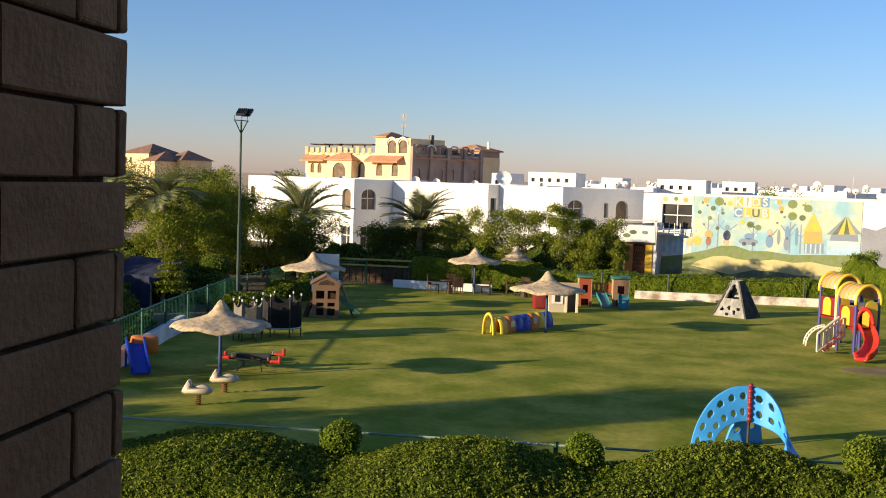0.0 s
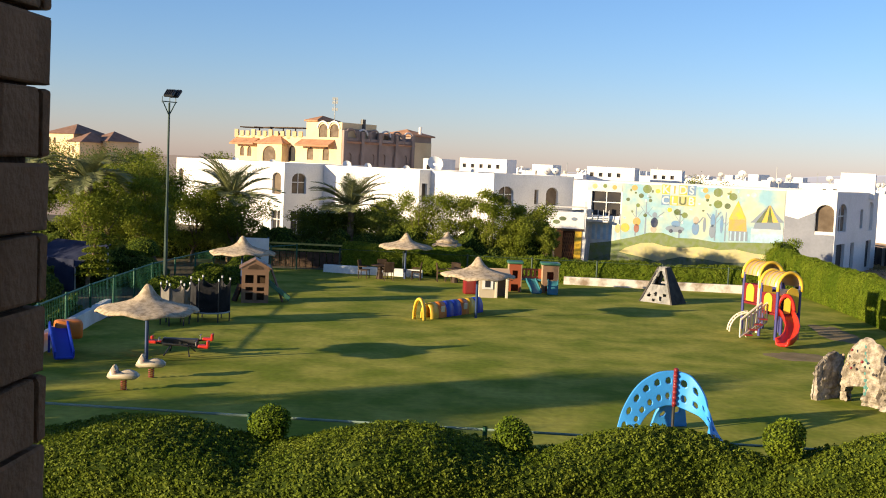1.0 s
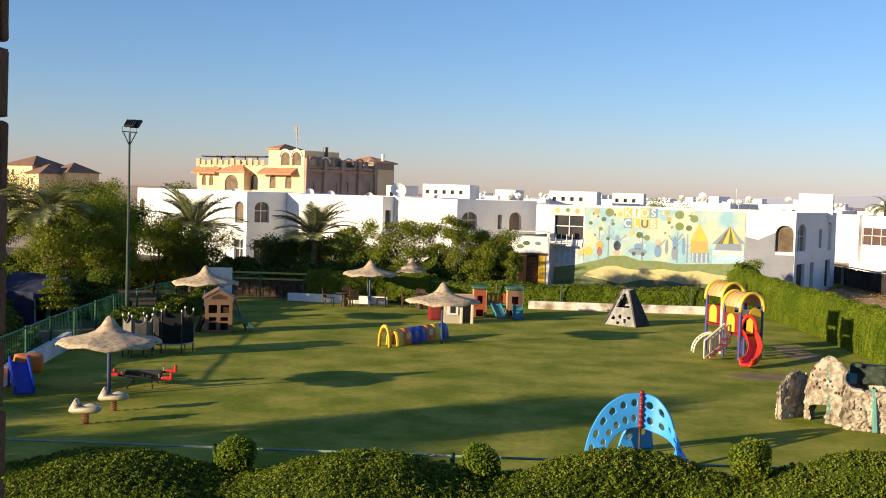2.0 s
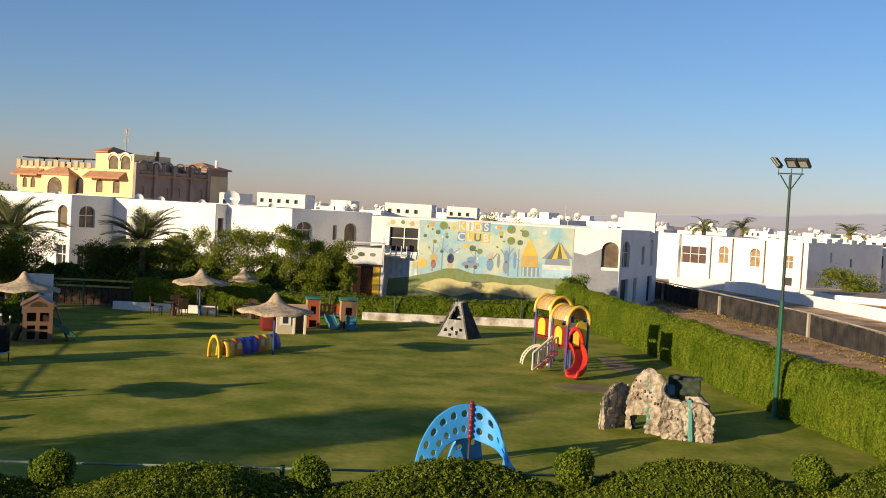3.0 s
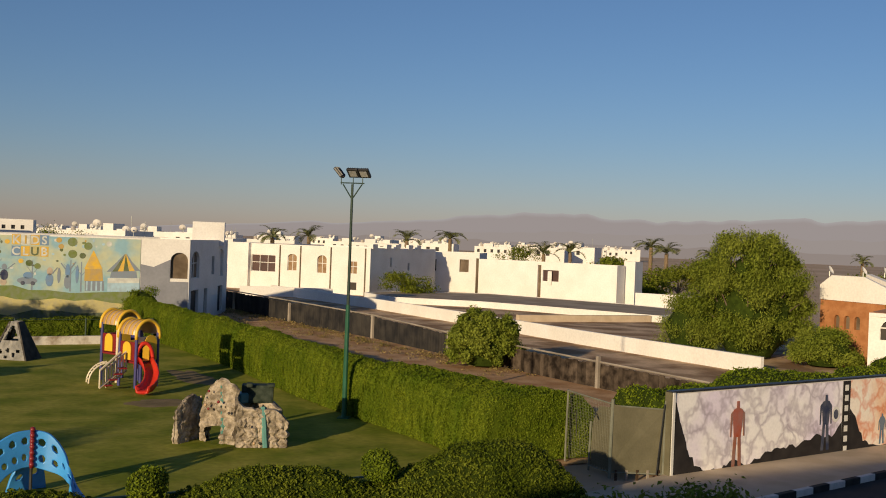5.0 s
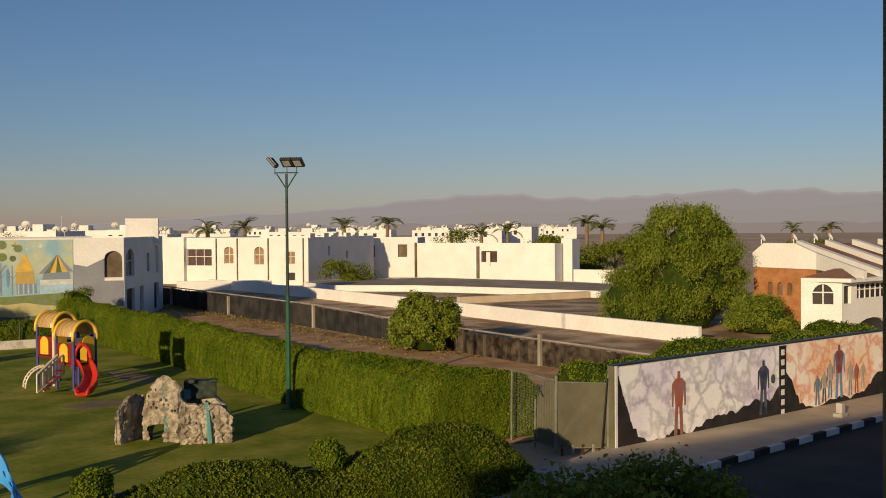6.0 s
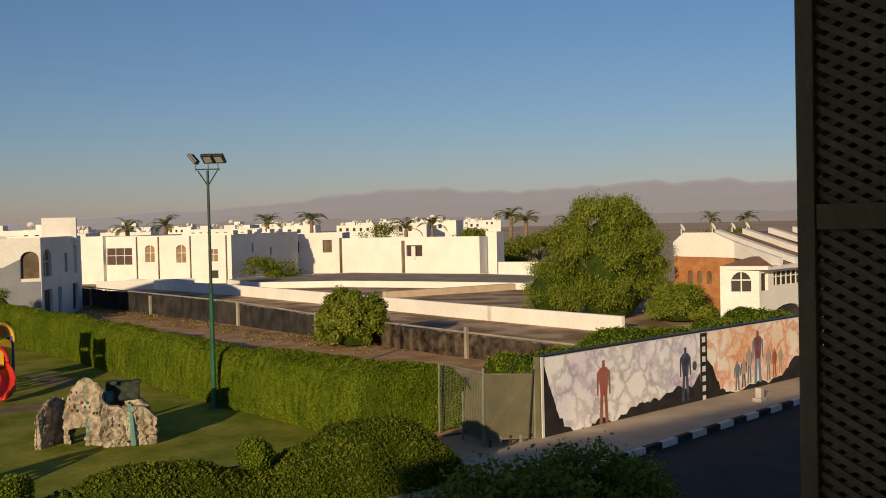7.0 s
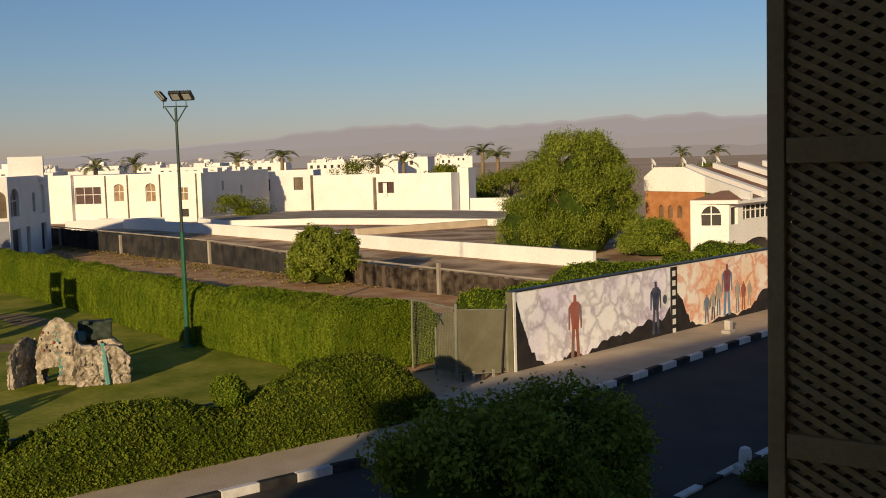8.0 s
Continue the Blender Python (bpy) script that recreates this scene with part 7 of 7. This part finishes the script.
# ---- crawling tunnel of coloured rings ----
def crawl_tunnel():
    t = thing("crawl_tunnel", Matrix.Identity(4), "low crawling tunnel of yellow, red and blue plastic rings", "play tunnel")
    A_, B_ = Vector((-3.75, 41.2, 0)), Vector((-1.55, 44.6, 0))
    d = (B_ - A_).normalized()
    s = Vector((d.y, -d.x, 0))
    cols = [YELLOW, YELLOW, ORANGE, DEEP_BLUE, DEEP_BLUE, ORANGE, YELLOW, DEEP_BLUE]
    n = len(cols)
    for k, m in enumerate(cols):
        bm = B()
        o = A_ + (B_ - A_) * k / n
        w = (B_ - A_).length / n * 0.96
        hgt = 0.86 if k == 0 else 0.62
        prev = None
        for i in range(13):
            a = math.pi * i / 12
            row = []
            for q in (1.0, 0.84):
                for e in (0, w * (0.35 if k == 0 else 1)):
                    row.append(bm.verts.new(o + d * e + s * (0.28 * q * math.cos(a)) + Vector((0, 0, hgt * (q if q == 1 else 0.88) * math.sin(a) ** 0.8 if 0 < i < 12 else 0.0))))
            if prev:
                for x, y in ((0, 1), (1, 3), (3, 2), (2, 0)):
                    bm.faces.new((prev[x], prev[y], row[y], row[x]))
            prev = row
        part("ring", bm, m, t, "", True)
        if k in (2, 5):
            bm = B()
            box(bm, o + s * 0.265 + d * w * 0.5 + Vector((0, 0, 0.34)), (0.05, 0.22, 0.24), Matrix.Rotation(math.atan2(d.y, d.x) + math.pi / 2, 4, "Z"), 0.02)
            part("window", bm, CREAM_PLASTIC, t)


crawl_tunnel()


# ---- play houses ----
def panel_with_holes(bm, w, h, holes, thick, place):
    """An upright plate of width w and height h with rectangular holes (u0, u1, v0, v1)."""
    us = sorted({0, w, *[q for a in holes for q in a[:2]]})
    vs = sorted({0, h, *[q for a in holes for q in a[2:]]})
    for ua, ub in zip(us, us[1:]):
        for va, vb in zip(vs, vs[1:]):
            if not any(a[0] <= (ua + ub) / 2 <= a[1] and a[2] <= (va + vb) / 2 <= a[3] for a in holes):
                slab(bm, [(ua, va), (ub, va), (ub, vb), (ua, vb)], 0, thick, place)
    bmesh.ops.remove_doubles(bm, verts=bm.verts, dist=0.0005)


def brown_playhouse():
    t = thing("wooden_playhouse", pose(-10.87, 43.9, 0, 0, 0, 14), "tan moulded two-storey playhouse with green slide", "playhouse")
    bm = B()
    panel_with_holes(bm, 1.1, 1.35, [(0.16, 0.46, 0.12, 0.42), (0.62, 0.92, 0.12, 0.42), (0.16, 0.46, 0.50, 0.66), (0.62, 0.92, 0.50, 0.66), (0.14, 0.48, 0.82, 1.16), (0.62, 0.96, 0.82, 1.16)], 0.09, lambda u, v, d: Vector((u - 0.55, -0.55 + d, v)))
    part("front_wall", bm, WARM_TAN, t)
    bm = B()
    slab(bm, [(-0.6, 1.35), (0.6, 1.35), (0.45, 1.60), (0, 1.80), (-0.45, 1.60)], -0.55, -0.47, lambda u, v, d: Vector((u, d, v)))
    part("gable", bm, WARM_TAN, t)
    # Dark plate on the solid gable, coloured as the opening's inner shade.
    bm = B()
    slab(bm, [(-0.32, 1.40), (0.32, 1.40), (0.26, 1.52), (0, 1.62), (-0.26, 1.52)], -0.565, -0.555, lambda u, v, d: Vector((u, d, v)))
    part("gable_opening", bm, DARK_WOOD, t, "dark plate for the gable opening's shade")
    for s in (-0.52, 0.52):
        bm = B()
        panel_with_holes(bm, 1.0, 1.35, [(0.3, 0.7, 0.75, 1.15), (0.3, 0.7, 0.1, 0.5)], 0.07, lambda u, v, d, s=s: Vector((s + d - 0.035, u - 0.5, v)))
        part("side_wall", bm, WARM_TAN, t)
    bm = B()
    box(bm, (0, 0.48, 0.68), (1.05, 0.08, 1.35), None, 0.02)
    part("back_wall", bm, DARK_WOOD, t)
    for s in (-1, 1):
        bm = B()
        box(bm, (s * 0.32, 0, 1.62), (0.78, 1.15, 0.05), Matrix.Rotation(s * radians(30), 4, "Y"), 0.01)
        part("roof", bm, WARM_TAN, t)
    bm = B()
    box(bm, (0.95, -0.1, 0.45), (1.15, 0.42, 0.05), Matrix.Rotation(radians(38), 4, "Y"), 0.01)
    for s in (-0.2, 0.2):
        box(bm, (0.97, -0.1 + s, 0.52), (1.15, 0.04, 0.16), Matrix.Rotation(radians(38), 4, "Y"), 0.01)
    part("slide", bm, GREEN_PLASTIC, t, "dark green slide")
    for s in (-0.3, 0.3):
        bm = B()
        tube(bm, [(0.6, 0.2 + s, 1.5), (1.15, 0.25 + s, 0)], 0.05, 6)
        part("brace", bm, WARM_TAN, t)
    bm = B()
    tube(bm, [(-0.6, 0, 0.7), (-0.85, -0.1, 0)], 0.12, 6)
    part("side_ramp", bm, DARK_WOOD, t)


brown_playhouse()


def white_playhouse():
    t = thing("white_playhouse", pose(-1.1, 49.9, 0, 0, 0, 8), "small cream plastic playhouse with arched window", "playhouse")
    bm = B()
    panel_with_holes(bm, 0.78, 1.1, [(0.26, 0.52, 0.50, 0.92)], 0.06, lambda u, v, d: Vector((u - 0.68, -0.45 + d, v)))
    part("front_wall", bm, BEIGE, t)
    bm = B()
    slab(bm, [(-0.25, 0.40), (0.25, 0.40), (0.25, 0.85), (0.14, 1.04), (-0.14, 1.04), (-0.25, 0.85)], -0.49, -0.455, lambda u, v, d: Vector((u - 0.29, d, v)))
    part("window_frame", bm, WHITE_PLASTIC, t)
    # Dark plate proud of the closed frame, coloured as the unlit opening.
    bm = B()
    box(bm, (-0.29, -0.495, 0.70), (0.24, 0.02, 0.42), None, 0.005)
    part("window_dark_plate", bm, DARK_PANE, t)
    for x in (0.62, 0.12):
        bm = B()
        box(bm, (x, -0.42, 0.55), (0.12, 0.10, 1.1), None, 0.02)
        part("pillar", bm, CREAM_PLASTIC, t)
    bm = B()
    box(bm, (0.36, 0.25, 0.52), (0.62, 0.06, 1.0), None, 0.02)
    part("back_wall", bm, surface("brown_plastic", (0.16, 0.10, 0.06), (0.22, 0.14, 0.09), 3.0, 0.6, 0.1), t)
    bm = B()
    box(bm, (-0.66, -0.05, 0.55), (0.06, 0.8, 1.1), None, 0.02)
    part("side_wall", bm, CREAM_PLASTIC, t)
    for s in (-1, 1):
        bm = B()
        box(bm, (0, s * 0.24 - 0.05, 1.2), (1.5, 0.62, 0.06), Matrix.Rotation(-s * radians(24), 4, "X"), 0.02)
        part("roof", bm, TAN, t)


white_playhouse()
bm = B()
box(bm, (-2.15, 50.6, 0.45), (0.7, 0.5, 0.9), Matrix.Rotation(0.3, 4, "Z"), 0.08)
alone("red_play_box", bm, DARK_RED, "dark red plastic play box beside the playhouse", "play box")


RUSTY = plastic("rusty_red_plastic", (0.30, 0.075, 0.03))


def twin_towers():
    t = thing("twin_playhouse", pose(0.8, 52.9, 0, 0, 0, 4) @ Matrix.Diagonal((0.96, 0.96, 0.87, 1)), "tan and red twin playhouse with green roofs and slides", "playhouse")
    for x, w, m in ((-0.95, 0.62, DARK_RED), (0.85, 0.78, ORANGE)):
        bm = B()
        panel_with_holes(bm, w, 1.55, [(w * 0.28, w * 0.72, 0.75, 1.2), (w * 0.2, w * 0.8, 0.0, 0.42)], 0.08, lambda u, v, d: Vector((x - w / 2 + u, -0.4 + d, v)))
        part("front_wall", bm, WARM_TAN if x > 0 else RUSTY, t)
        for s in (-1, 1):
            bm = B()
            box(bm, (x + s * w / 2, 0.0, 0.78), (0.08, 0.8, 1.56), None, 0.03)
            part("side_wall", bm, TAN, t)
        bm = B()
        box(bm, (x, 0.0, 1.64), (w + 0.22, 1.0, 0.14), None, 0.06)
        part("roof", bm, GREEN_PLASTIC, t, "grey-green flat roof", True)
        bm = B()
        box(bm, (x, 0.36, 0.75), (w, 0.06, 1.5), None, 0.02)
        part("back_wall", bm, DARK_RED, t)
    bm = B()
    panel_with_holes(bm, 1.1, 0.55, [(0.12 + 0.22 * k, 0.22 + 0.22 * k, 0.1, 0.45) for k in range(4)], 0.05, lambda u, v, d: Vector((u - 0.62, 0.1 + d, 0.75 + v)))
    part("bridge_rail", bm, RUSTY, t, "rusty red bridge railing")
    bm = B()
    box(bm, (-0.05, 0.1, 0.68), (1.1, 0.6, 0.1), None, 0.02)
    part("bridge", bm, TEAL, t)
    for x, y, rz in ((0.95, -0.85, -0.1), (-1.6, -0.15, -1.5), (0.0, -0.6, 0.3)):
        bm = B()
        T = Matrix.Rotation(rz, 4, "Z") @ Matrix.Rotation(radians(34), 4, "X")
        box(bm, (x, y, 0.36), (0.5, 1.15, 0.05), T, 0.02)
        for s in (-1, 1):
            box(bm, Vector((x, y, 0.42)) + T.to_3x3() @ Vector((s * 0.25, 0, 0)), (0.05, 1.15, 0.16), T, 0.02)
        part("slide", bm, TEAL, t, "turquoise slide")


twin_towers()


# ---- trampolines with nets ----
def trampoline(x, y, r, net, h=1.9, turn=0):
    t = thing("trampoline", pose(x, y, 0, 0, 0, turn), "netted garden trampoline on steel legs", "trampoline", "trampolines")
    n = 6
    bm = B()
    tube(bm, [(r * math.cos(2 * math.pi * k / 24), r * math.sin(2 * math.pi * k / 24), 0.34) for k in range(25)], 0.03, 6)
    part("rim", bm, GREY_METAL, t)
    bm = B()
    lathe(bm, [(0.01, 0.34), (r * 0.95, 0.34), (r * 0.95, 0.32), (0.01, 0.32)], 24)
    part("mat", bm, NET, t, "black jumping mat")
    for k in range(n):
        a = 2 * math.pi * k / n
        bm = B()
        tube(bm, [(r * math.cos(a), r * math.sin(a), 0), (r * math.cos(a), r * math.sin(a), h)], 0.025, 6)
        part("pole", bm, DARK_METAL, t)
        bm = B()
        tube(bm, [(r * math.cos(a), r * math.sin(a), h), (r * math.cos(a), r * math.sin(a), h + 0.08)], 0.030, 8)
        part("cap", bm, CHALK, t, "white pole cap")
    for k in range(n):
        a0, a1 = 2 * math.pi * k / n, 2 * math.pi * (k + 1) / n
        p, q = Vector((r * math.cos(a0), r * math.sin(a0), 0)), Vector((r * math.cos(a1), r * math.sin(a1), 0))
        bm = B()
        for i in range(31):
            c = p + (q - p) * i / 30
            sag = 0.18 * math.sin(math.pi * i / 30)
            tube(bm, [c + Vector((0, 0, 0.34)), c + Vector((0, 0, h - 0.05 - sag))], 0.011, 3, False)
        for z in range(30):
            zz = 0.37 + (h - 0.62) * z / 29
            tube(bm, [p + Vector((0, 0, zz)), q + Vector((0, 0, zz))], 0.009, 3, False)
        part("net", bm, net, t)
    return t


trampoline(-11.1, 38.2, 0.70, NET, 1.50, 10)
trampoline(-11.95, 36.8, 0.50, NET_GREY, 1.42, 25)


# ---- seesaw, springers ----
def seesaw():
    t = thing("seesaw", pose(-10.02, 31.4, 0, 0, 0, 6) @ Matrix.Scale(0.76, 4), "metal frame seesaw with red seats", "seesaw")
    for y, dz in ((-0.45, -0.06), (0.45, 0.08)):
        bm = B()
        tube(bm, [(-0.95, y, 0.42 - dz), (0.95, y, 0.42 + dz)], 0.04, 6)
        part("beam", bm, DARK_METAL, t)
        for s in (-1, 1):
            bm = B()
            box(bm, (s * 1.02, y, 0.46 + s * dz), (0.42, 0.32, 0.12), None, 0.04)
            box(bm, (s * 1.19, y, 0.57 + s * dz), (0.09, 0.32, 0.24), None, 0.03)
            part("seat", bm, RED, t, "red moulded seat")
            bm = B()
            tube(bm, [(s * 0.72, y - 0.16, 0.62 + s * dz), (s * 0.72, y + 0.16, 0.62 + s * dz)], 0.02, 5)
            tube(bm, [(s * 0.72, y, 0.42 + s * dz), (s * 0.72, y, 0.62 + s * dz)], 0.02, 5)
            part("handle", bm, GREY_METAL, t)
    bm = B()
    for s in (-0.5, 0.5):
        tube(bm, [(s, -0.6, 0), (s * 0.6, 0, 0.42), (s, 0.6, 0)], 0.035, 6)
    box(bm, (0, 0.15, 0.44), (1.4, 0.35, 0.30), None, 0.05)
    part("frame", bm, DARK_METAL, t)


seesaw()


def springer(x, y, turn):
    t = thing("spring_rider", pose(x, y, 0, 0, 0, turn) @ Matrix.Scale(0.80, 4), "beige rocking figure seat on a red spring", "spring rider", "spring riders")
    bm = B()
    tube(bm, [(0.09 * math.cos(k * 0.9), 0.09 * math.sin(k * 0.9), 0.36 * k / 40) for k in range(41)], 0.018, 5)
    part("spring", bm, DARK_RED, t, "red coil spring")
    bm = B()
    prof = [(-0.52, 0.42), (-0.40, 0.36), (0.36, 0.36), (0.50, 0.46), (0.36, 0.60), (0.12, 0.66), (-0.08, 0.60), (-0.20, 0.52), (-0.22, 0.74), (-0.30, 0.82), (-0.38, 0.70), (-0.46, 0.52)]
    slab(bm, prof, -0.17, 0.17, lambda u, v, d: Vector((u, d * (1.1 if v < 0.55 else 0.8), v)))
    bmesh.ops.bevel(bm, geom=list(bm.edges), offset=0.03, segments=2, affect="EDGES")
    part("seat", bm, BEIGE, t, "", True)
    bm = B()
    tube(bm, [(-0.22, -0.28, 0.62), (-0.22, 0.28, 0.62)], 0.02, 6)
    part("handle", bm, DARK_RED, t)


springer(-9.75, 26.1, 8)
springer(-9.62, 27.75, 14)

# blue slide with an orange top beside the side fence
t = thing("blue_slide", pose(-13.0, 29.8, 0, 0, 0, -60), "deep blue plastic slide with orange hood", "slide")
bm = B()
box(bm, (0, 0, 0.42), (1.7, 0.5, 0.07), Matrix.Rotation(radians(22), 4, "Y"), 0.02)
for s in (-0.25, 0.25):
    box(bm, (0, s, 0.52), (1.7, 0.06, 0.24), Matrix.Rotation(radians(22), 4, "Y"), 0.02)
part("chute", bm, DEEP_BLUE, t)
bm = B()
box(bm, (-0.95, 0.30, 0.66), (0.55, 0.8, 0.56), None, 0.12)
part("hood", bm, ORANGE, t, "orange hood", True)
for s in (-0.25, 0.25):
    bm = B()
    tube(bm, [(-0.8, s, 0), (-0.8, s, 0.6)], 0.04, 6)
    part("leg", bm, DEEP_BLUE, t)


# ---- garden chairs and tables under the far parasol ----
def chair(x, y, turn, first=[]):
    if first:
        return copy_thing(first[0], pose(x, y, 0, 0, 0, turn))
    t = thing("garden_chair", pose(x, y, 0, 0, 0, turn), "dark brown garden chair with a low back", "chair", "garden chairs")
    for sx in (-0.22, 0.22):
        for sy in (-0.22, 0.22):
            bm = B()
            tube(bm, [(sx, sy, 0), (sx, sy, 0.44)], 0.022, 6)
            part("leg", bm, DARK_WOOD, t)
    bm = B()
    box(bm, (0, 0, 0.45), (0.5, 0.5, 0.05), None, 0.015)
    part("seat", bm, DARK_WOOD, t)
    bm = B()
    box(bm, (0, 0.24, 0.72), (0.5, 0.05, 0.5), Matrix.Rotation(radians(-8), 4, "X"), 0.015)
    part("backrest", bm, DARK_WOOD, t)
    for s in (-0.25, 0.25):
        bm = B()
        box(bm, (s, 0.0, 0.64), (0.05, 0.46, 0.04), None, 0.01)
        part("armrest", bm, DARK_WOOD, t)
    first.append(t)
    return t


for x, y, tn in ((-7.9, 54.9, 80), (-7.0, 55.6, 20), (-6.6, 54.6, 200), (-5.2, 55.2, -90), (-3.9, 55.3, 100), (-3.2, 55.9, 0), (-2.4, 55.2, -80)):
    chair(x, y, tn)
for x, y in ((-7.1, 55.1), (-3.2, 55.2)):
    t = thing("garden_table", pose(x, y, 0), "round dark garden table", "table", "garden tables")
    bm = B()
    lathe(bm, [(0.01, 0.72), (0.45, 0.72), (0.45, 0.69), (0.01, 0.69)], 20)
    part("tabletop", bm, DARK_WOOD, t)
    bm = B()
    tube(bm, [(0, 0, 0), (0, 0, 0.7)], [0.2, 0.05], 8)
    part("pedestal", bm, DARK_WOOD, t)

# white notice board and a low pergola by the back corner
t = thing("notice_board", pose(-13.6, 54.5, 0, 0, 0, 10), "white notice board on blue posts", "notice board")
bm = B()
box(bm, (0, 0, 1.2), (1.5, 0.06, 1.3), None, 0.02)
part("board", bm, WHITE_PLASTIC, t)
for s in (-0.7, 0.7):
    bm = B()
    tube(bm, [(s, 0.06, 0), (s, 0.06, 1.9)], 0.05, 6)
    part("post", bm, BLUE_POLE, t)
t = thing("rail_fence", pose(-10.3, 59.2, 0), "yellow rails over dark boards at the corner entrance", "fence")
for z in (1.28, 0.95):
    bm = B()
    box(bm, (-1.2, 0, z), (5.2, 0.08, 0.10), None, 0.01)
    part("rail", bm, surface("ochre_rail", (0.42, 0.34, 0.08), (0.52, 0.42, 0.12), 2.0, 0.7, 0.1), t, "ochre yellow rail")
for k in range(14):
    bm = B()
    box(bm, (-3.6 + 0.38 * k, 0.05, 0.42), (0.34, 0.05, 0.86), None, 0.01)
    part("board", bm, DARK_WOOD, t)

# concrete block on the footway
bm = B()
box(bm, (27.75, 21.0, 0.16), (0.40, 0.30, 0.12), Matrix.Rotation(0.18, 4, "Z"), 0.02)
box(bm, (27.77, 21.01, 0.36), (0.24, 0.20, 0.34), Matrix.Rotation(0.18, 4, "Z"), 0.03)
alone("concrete_block", bm, CONCRETE, "pale concrete marker block on the footway", "block")

# gate screen at the corner of the hedge
GATE_METAL = surface("dull_gate_metal", (0.15, 0.16, 0.12), (0.22, 0.22, 0.17), 3.0, 0.6, 0.05, 30.0)
t = thing("gate_screen", Matrix.Identity(4), "drab canvas screen on grey gate frames", "gate")
G = [Vector((17.75, 24.3, 0)), Vector((17.66, 23.1, 0)), Vector((17.58, 22.1, 0)), Vector((18.97, 21.63, 0))]
for p, z, r in ((G[0], 2.0, 0.028), (G[1], 1.32, 0.030), (G[2], 2.06, 0.045), (G[3], 2.03, 0.035)):
    bm = B()
    tube(bm, [p, p + Vector((0.01, 0, z * 0.5)), p + Vector((0.03, 0, z))], r, 8)
    part("post", bm, GATE_METAL, t)
for a_, b_, za, zb in ((G[0], G[2], 1.98, 1.94), (G[1], G[2], 0.14, 0.16), (G[2], G[3], 0.16, 0.10), (G[2], G[3], 1.90, 1.80)):
    bm = B()
    tube(bm, [a_ + Vector((0, 0, za)), b_ + Vector((0, 0, zb))], 0.022, 6)
    part("rail", bm, GATE_METAL, t)
bm = B()
d_ = G[3] - G[2]
slab(bm, [(-0.02, 0.18), (0.97, 0.12), (0.985, 1.80), (0.7, 1.83), (0.4, 1.86), (0.02, 1.93)], -0.006, 0.006, lambda u, v, d: G[2] + d_ * u + Vector((0.02 * math.sin(9 * u), 0.03 * math.sin(7 * u + 2 * v) + d, v)))
part("canvas", bm, CANVAS, t, "drab green-brown canvas")
bm = B()
slab(bm, [(0.0, 0.16), (1.0, 0.18), (1.0, 1.84), (0.35, 1.78), (0.06, 1.30)], -0.006, 0.006, lambda u, v, d: G[1] + (G[2] - G[1]) * u + Vector((0.05 + d, 0, v)))
part("canvas", bm, CANVAS, t, "loose drab canvas flap")
bm = B()
d2 = G[2] - G[0]
for k in range(28):
    p = G[0] + d2 * k / 28
    tube(bm, [p + Vector((0, 0, 0.15)), p + Vector((0, 0, 1.95))], 0.0022, 3, False)
for k in range(24):
    tube(bm, [G[0] + Vector((0, 0, 0.15 + 0.078 * k)), G[2] + Vector((0, 0, 0.15 + 0.076 * k))], 0.0022, 3, False)
part("wire_mesh", bm, GATE_METAL, t)
bm = B()
tube(bm, [G[1] + Vector((-0.03, -0.15, 1.72)), G[1] + Vector((-0.03, -0.42, 1.42))], 0.014, 5)
tube(bm, [G[0] + Vector((-0.03, -0.5, 1.5)), G[0] + Vector((-0.03, -0.52, 0.8))], 0.012, 5)
part("broken_wire", bm, DARK_METAL, t)
bm = B()
tube(bm, [G[3] + Vector((-0.06, -0.05, 1.95)), G[3] + Vector((-0.24, -0.02, 0.1))], 0.02, 6)
part("strut", bm, DARK_METAL, t, "dark leaning strut")
for k in range(5):
    bm = B()
    p = G[2] + d_ * (k + 0.6) / 5
    box(bm, p + Vector((0, 0, 0.06)), (0.07, 0.03, 0.30))
    part("picket", bm, FENCE_RAIL if k % 2 else DARK_WOOD, t)

# dark canvas shelter among the trees
t = thing("canvas_shelter", pose(-19.6, 45.2, 0, 0, 0, -25), "dark navy canvas shelter by the trees", "shelter")
bm = B()
box(bm, (0, 0, 1.5), (3.4, 2.2, 0.06), Matrix.Rotation(radians(24), 4, "X"), 0.02)
part("canvas", bm, surface("navy_canvas", (0.018, 0.022, 0.045), (0.035, 0.04, 0.07), 2.0, 0.8, 0.2), t)
bm = B()
box(bm, (0, -1.0, 0.72), (3.3, 0.05, 1.35), None, 0.02)
part("side_sheet", bm, surface("navy_sheet", (0.014, 0.018, 0.038), (0.03, 0.034, 0.06), 2.0, 0.8, 0.2), t, "dark navy side sheet")
for sx in (-1.6, 1.6):
    for sy, z in ((-0.9, 1.1), (0.9, 1.9)):
        bm = B()
        tube(bm, [(sx, sy, 0), (sx, sy, z)], 0.04, 6)
        part("post", bm, GREY_METAL, t)
